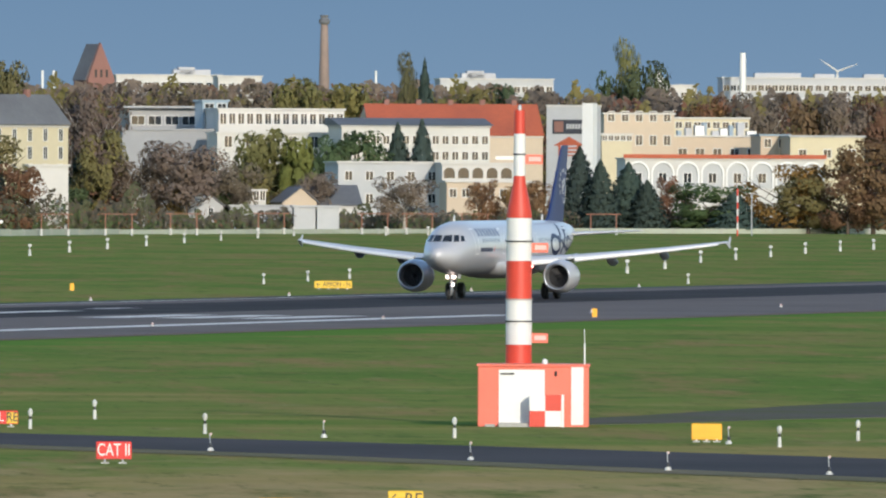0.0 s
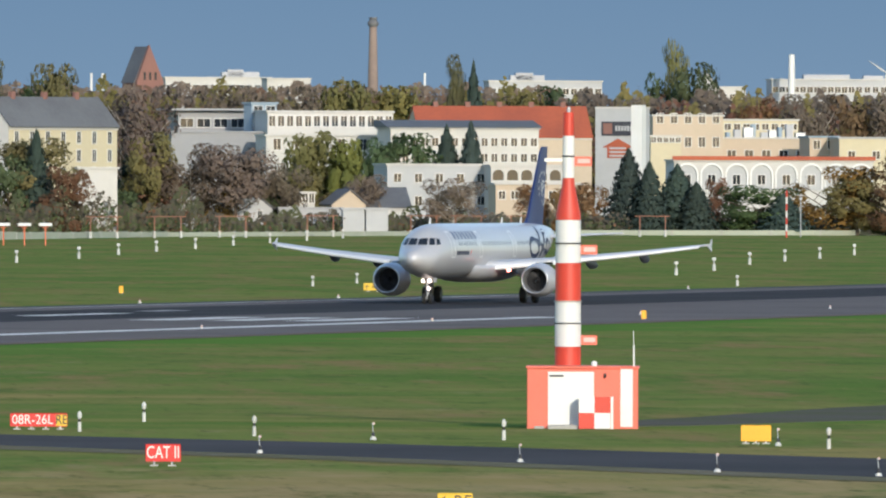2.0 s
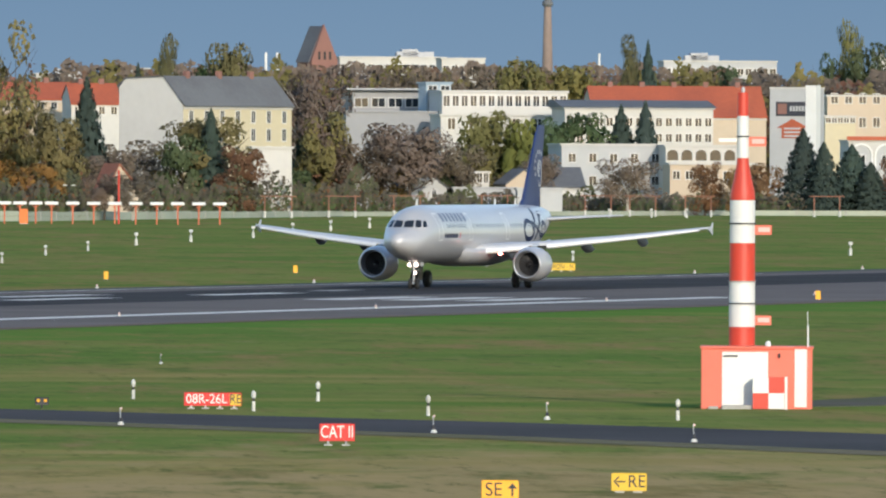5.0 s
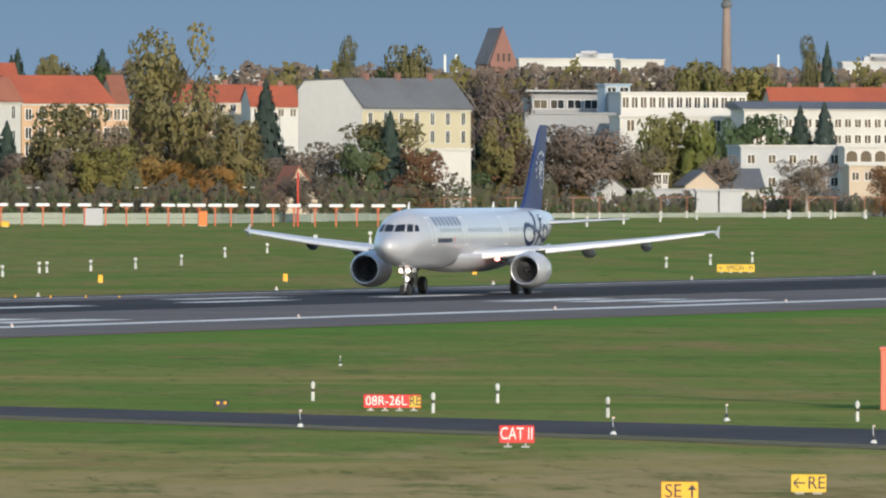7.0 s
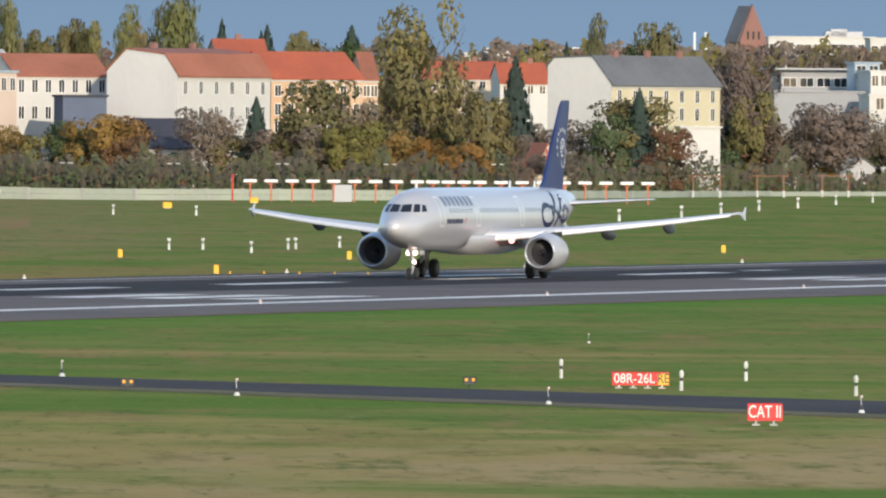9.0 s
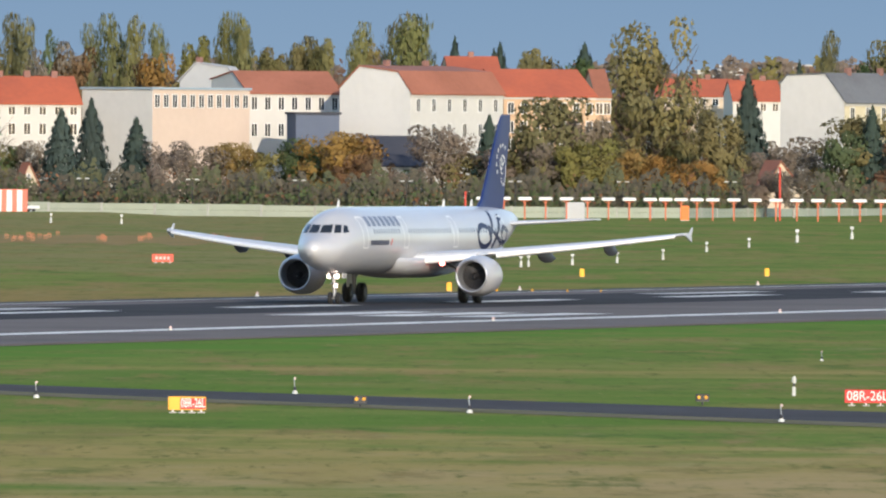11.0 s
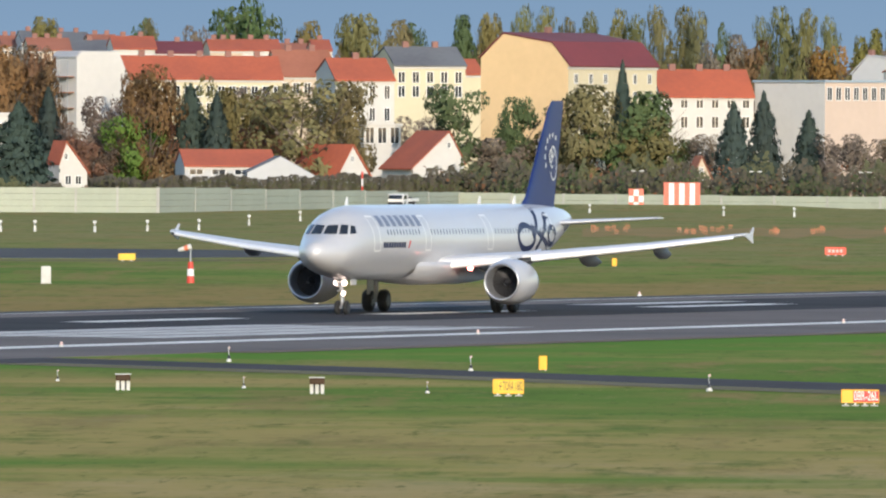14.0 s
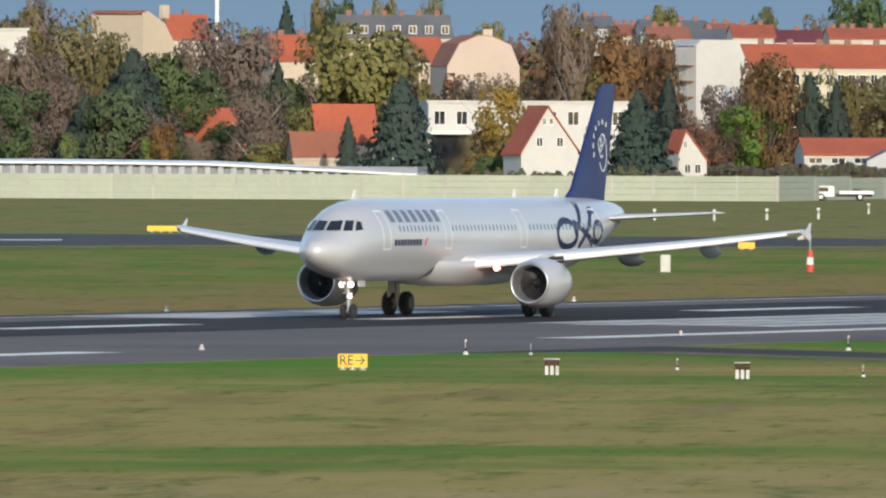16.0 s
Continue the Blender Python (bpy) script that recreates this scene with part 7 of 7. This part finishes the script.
build_pole(29.30, 2280, 7.0, "slim orange-red pole before the gabled house", 1)


def checkered(m, d, w, h, nx, nz, label):
    x, y = site(m, d)
    ob = thing("striped_hut", pose(x, y, 0), label, "hut")
    part("body", Shape().box(-w / 2 + 0.03, w / 2 - 0.03, 0.03, 2.2, 0, h - 0.02), M_post, ob)
    for i in range(nx):
        for j in range(nz):
            part("panel", Shape().box(-w / 2 + w * i / nx, -w / 2 + w * (i + 1) / nx, 0, 0.03, h * j / nz, h * (j + 1) / nz), M_pale_red if (i + j) % 2 == 0 else M_white, ob, "red panel" if (i + j) % 2 == 0 else "white panel")
    part("roof", Shape().box(-w / 2 - 0.05, w / 2 + 0.05, -0.05, 2.3, h, h + 0.08), M_pale_red, ob)


# a low grassy bank before the perimeter road
bank = Shape()
steps, across = 24, ((2228, 0.0), (2238, 0.22), (2246, 0.56), (2252, 0.68), (2258, 0.62), (2266, 0.0))
ring = [(*site(-30.0 + 28.0 * i / steps, d), -0.05 + (h + 0.02) * min(1.0, 4.0 * i / steps, 4.0 * (steps - i) / steps)) for i in range(steps + 1) for d, h in across]
n = len(across)
bank.add(ring, [(i * n + k, (i + 1) * n + k, (i + 1) * n + k + 1, i * n + k + 1) for i in range(steps) for k in range(n - 1)], smooth=True)
tagged(new("grass_bank", bank.mesh("grass_bank", M_grass)), "low grassy bank before the perimeter road", "grass", kind="structure")

checkered(-16.96, 2285, 1.9, 2.45, 3, 3, "small red and white checkered hut before the wall")
checkered(-14.37, 2285, 4.7, 3.3, 7, 1, "red and white striped hut before the wall")


# a vehicle on the perimeter road
def build_truck():
    ob = thing("flatbed_truck", pose(0, 2200, 0), "white flatbed truck driving along the boundary wall", "truck")
    cab = part("cab", Shape().loft([[(x, y, z) for x, z in ((-2.5, 0.5), (-2.5, 1.05), (-2.1, 1.7), (-1.8, 1.8), (-0.1, 1.8), (0.1, 1.65), (0.1, 0.5))] for y in (-1.05, 1.05)], smooth=False), M_white, ob, "white painted cab")
    part("windscreen", Shape().add([(-2.48, -0.95, 1.12), (-2.48, 0.95, 1.12), (-2.17, 0.9, 1.63), (-2.17, -0.9, 1.63)], [(0, 1, 2, 3)]), M_glass, cab)
    for y in (-1.07, 1.07):
        part("side_window", Shape().add([(-2.2, y, 1.1), (-0.6, y, 1.1), (-0.65, y, 1.62), (-1.85, y, 1.62)], [(0, 1, 2, 3)]), M_glass, cab, "dark side window")
    part("bumper", Shape().box(-2.6, -2.4, -1.0, 1.0, 0.45, 0.75, bevel=0.05), M_dark, ob)
    part("flat_bed", Shape().box(0.7, 4.9, -1.1, 1.1, 0.8, 1.2, bevel=0.05), M_white, ob, "white bed side")
    part("tool_box", Shape().box(2.2, 3.4, -0.6, 0.6, 1.2, 1.4, bevel=0.05), M_dark, ob)
    part("chassis", Shape().box(-2.2, 4.7, -0.5, 0.5, 0.45, 0.86), M_dark, ob)
    for wx in (-1.5, 3.2):
        for y in (-0.95, 0.95):
            w = part("wheel", Shape().lathe([(0.25, -0.14), (0.42, -0.14), (0.45, 0), (0.42, 0.14), (0.25, 0.14)], 18, Matrix.Translation((wx, y, 0.45)) @ Matrix.Rotation(radians(90), 4, "X")), M_tyre, ob, "black tyre")
            part("rim", Shape().lathe([(0.24, -0.15), (0.24, 0.15)], 14, Matrix.Translation((wx, y, 0.45)) @ Matrix.Rotation(radians(90), 4, "X")), M_strut, w)
    return ob


truck = build_truck()

ob = thing("cabinet", pose(*site(-50.4, 1155), 0), "white equipment cabinet in the grass", "cabinet")
part("body", Shape().box(-0.32, 0.32, 0, 0.4, 0.05, 1.15, bevel=0.04), M_post, ob)
part("plinth", Shape().box(-0.36, 0.36, -0.03, 0.43, 0, 0.06), M_concrete, ob)
ob = thing("cabinet", pose(*site(17.70, 2285), 0), "grey equipment cabinet by the approach lights", "cabinet")
part("body", Shape().box(-1.25, 1.25, 0, 1.2, 0.05, 2.2, bevel=0.06), WALLS["lightgrey"], ob)
part("plinth", Shape().box(-1.3, 1.3, -0.05, 1.25, 0, 0.06), M_concrete, ob)
for m, d in ((-42.2, 1165), (-57.9, 1210)):
    ob = thing("wind_cone", pose(*site(m, d), 0), "red and white wind cone on a banded drum in the grass", "wind cone", "wind cones")
    for k in range(3):
        part("drum_band", Shape().lathe([(0.27 - 0.03 * k, 0.47 * k), (0.27 - 0.03 * (k + 1), 0.47 * (k + 1) - 0.005)], 18), M_white if k == 1 else M_red, ob, "white band" if k == 1 else "red band")
    part("pole", Shape().rod((0, 0, 1.4), (0, 0, 2.55), 0.045), M_steel, ob, "slim steel pole")
    sock = part("sock", Shape().lathe([(0.2, 0), (0.19, 0.25), (0.15, 0.6), (0.1, 0.9)], 14, Matrix.Translation((0.05, 0, 2.4)) @ Matrix.Rotation(radians(-105), 4, "Y"), cap=False), M_post, ob, "limp pale cloth sleeve")
    part("stripe", Shape().lathe([(0.197, 0.24), (0.165, 0.5)], 14, Matrix.Translation((0.05, 0, 2.4)) @ Matrix.Rotation(radians(-105), 4, "Y"), cap=False), M_pipe_red, sock, "orange-red stripe")
ob = thing("cabinet", pose(*site(23.92, 2268), 0), "bright orange equipment cabinet by the approach lights", "cabinet")
part("body", Shape().box(-0.55, 0.55, 0, 0.8, 0.08, 1.95, bevel=0.06), M_bright_orange, ob)
part("plinth", Shape().box(-0.6, 0.6, -0.04, 0.84, 0, 0.08), M_concrete, ob)
for m, d in ((7.8, 2080), (12.7, 2224), (-34.6, 1545)):
    ob = thing("lamp_box", pose(*site(m, d), 0), "low orange lamp box in the grass", "lamp box", "lamp boxes")
    part("box", Shape().box(-0.55, 0.55, 0, 0.5, 0.1, 0.75, bevel=0.15), M_orange, ob)
    part("foot", Shape().box(-0.4, 0.4, 0.1, 0.4, 0, 0.12), M_concrete, ob)


def build_barrier():
    ob = thing("barrier_board", pose(0, 0, -60), "small orange-red barrier board standing in bare soil", "barrier", "barrier boards")
    part("board", Shape().box(-0.3, 0.3, 0, 0.05, 0.5, 0.66, bevel=0.02), M_barrier, ob, "faded orange-red board")
    part("leg", Shape().rod((-0.25, 0.02, 0), (-0.2, 0.02, 1.0), 0.03), M_barrier, ob)
    part("leg", Shape().rod((0.25, 0.02, 0), (0.2, 0.02, 0.8), 0.03), M_barrier, ob)
    part("crossbar", Shape().box(-0.28, 0.28, 0.0, 0.04, 0.15, 0.21), M_barrier, ob)
    return ob


r = random.Random(11)
scatter(build_barrier(), [(r.uniform(a, b), r.uniform(1715, 1815)) for a, b, n in ((-19.6, -17.4, 9), (-14.6, -11.6, 14), (-9.3, -6.3, 12), (-3.0, -1.2, 5)) for _ in range(n)], 0.68)
ob = sign(-5.65, 1440, 1.75, 0.62, [(1.0, M_bright_red, "", None)], "plain red sign with faint pale bars across the runway", 3, 0.12)
for k in range(4):
    part("bar", Shape().box(-0.6 + 0.32 * k, -0.4 + 0.32 * k, -0.015, 0.0, 0.3, 0.54), M_lamp_dome, ob, "pale bar")


def build_street_lamp():
    ob = thing("street_lamp", pose(0, 0, -60), "twin-headed white street lamp beyond the boundary wall", "street lamp", "street lamps")
    part("pole", Shape().lathe([(0.07, 0), (0.05, 4.75)], 8), M_dark, ob, "dark slim pole")
    for x in (-0.55, 0.55):
        part("head", Shape().box(x - 0.3, x + 0.3, -0.16, 0.16, 4.7, 4.84, bevel=0.04), M_post, ob, "white lamp head")
    return ob


scatter(build_street_lamp(), [(m, float(np.interp(m, *WALL_D)) - 10) for m in (-16.9, -10.2, -4.0, 2.06, 8.13, 14.3, 20.4, 26.5)], 1.0)
orange = build_yellow()
orange.name = "threshold_light"
for o in orange.children:
    o.data = o.data.copy()
    o.data.materials[0] = M_barrier
tagged(orange, "low orange threshold light at the runway end", "runway light", "threshold lights")
scatter(orange, [(-31.2 + 0.55 * k, 1560 + 12 * (k % 3)) for k in range(8)] + [(-26.4 + 0.5 * k, 1565 + 10 * (k % 3)) for k in range(9)], 0.55)


# ---- what moves ----
def motions():
    rows = []
    for k in range(0, 33):
        t = k * 0.5
        x, y = rw(along(t), 315.7)
        rows.append((t, pose(x, y, 0.036, 0, 0, 90 - math.degrees(PHI))))
    walk(airliner, rows)

    def truck_at(t):
        m = np.interp(t, (0.0, 3.0, 3.5, 12.5, 16.0), (30.5, 28.0, 25.3, -22.4, -40.9))
        d = np.interp(m, WALL_D[0], WALL_D[1]) - 26
        return Vector(site(m, d))

    rows = []
    for k in range(0, 33):
        t = k * 0.5
        c = truck_at(t)
        turn = float(np.interp(t, (0, 10, 12, 14.8, 15.4, 16), (0, 20, 74, 76, 22, 4)))
        rows.append((t, pose(c.x, c.y, 0.0, 0, 0, turn)))
    walk(truck, rows)


motions()
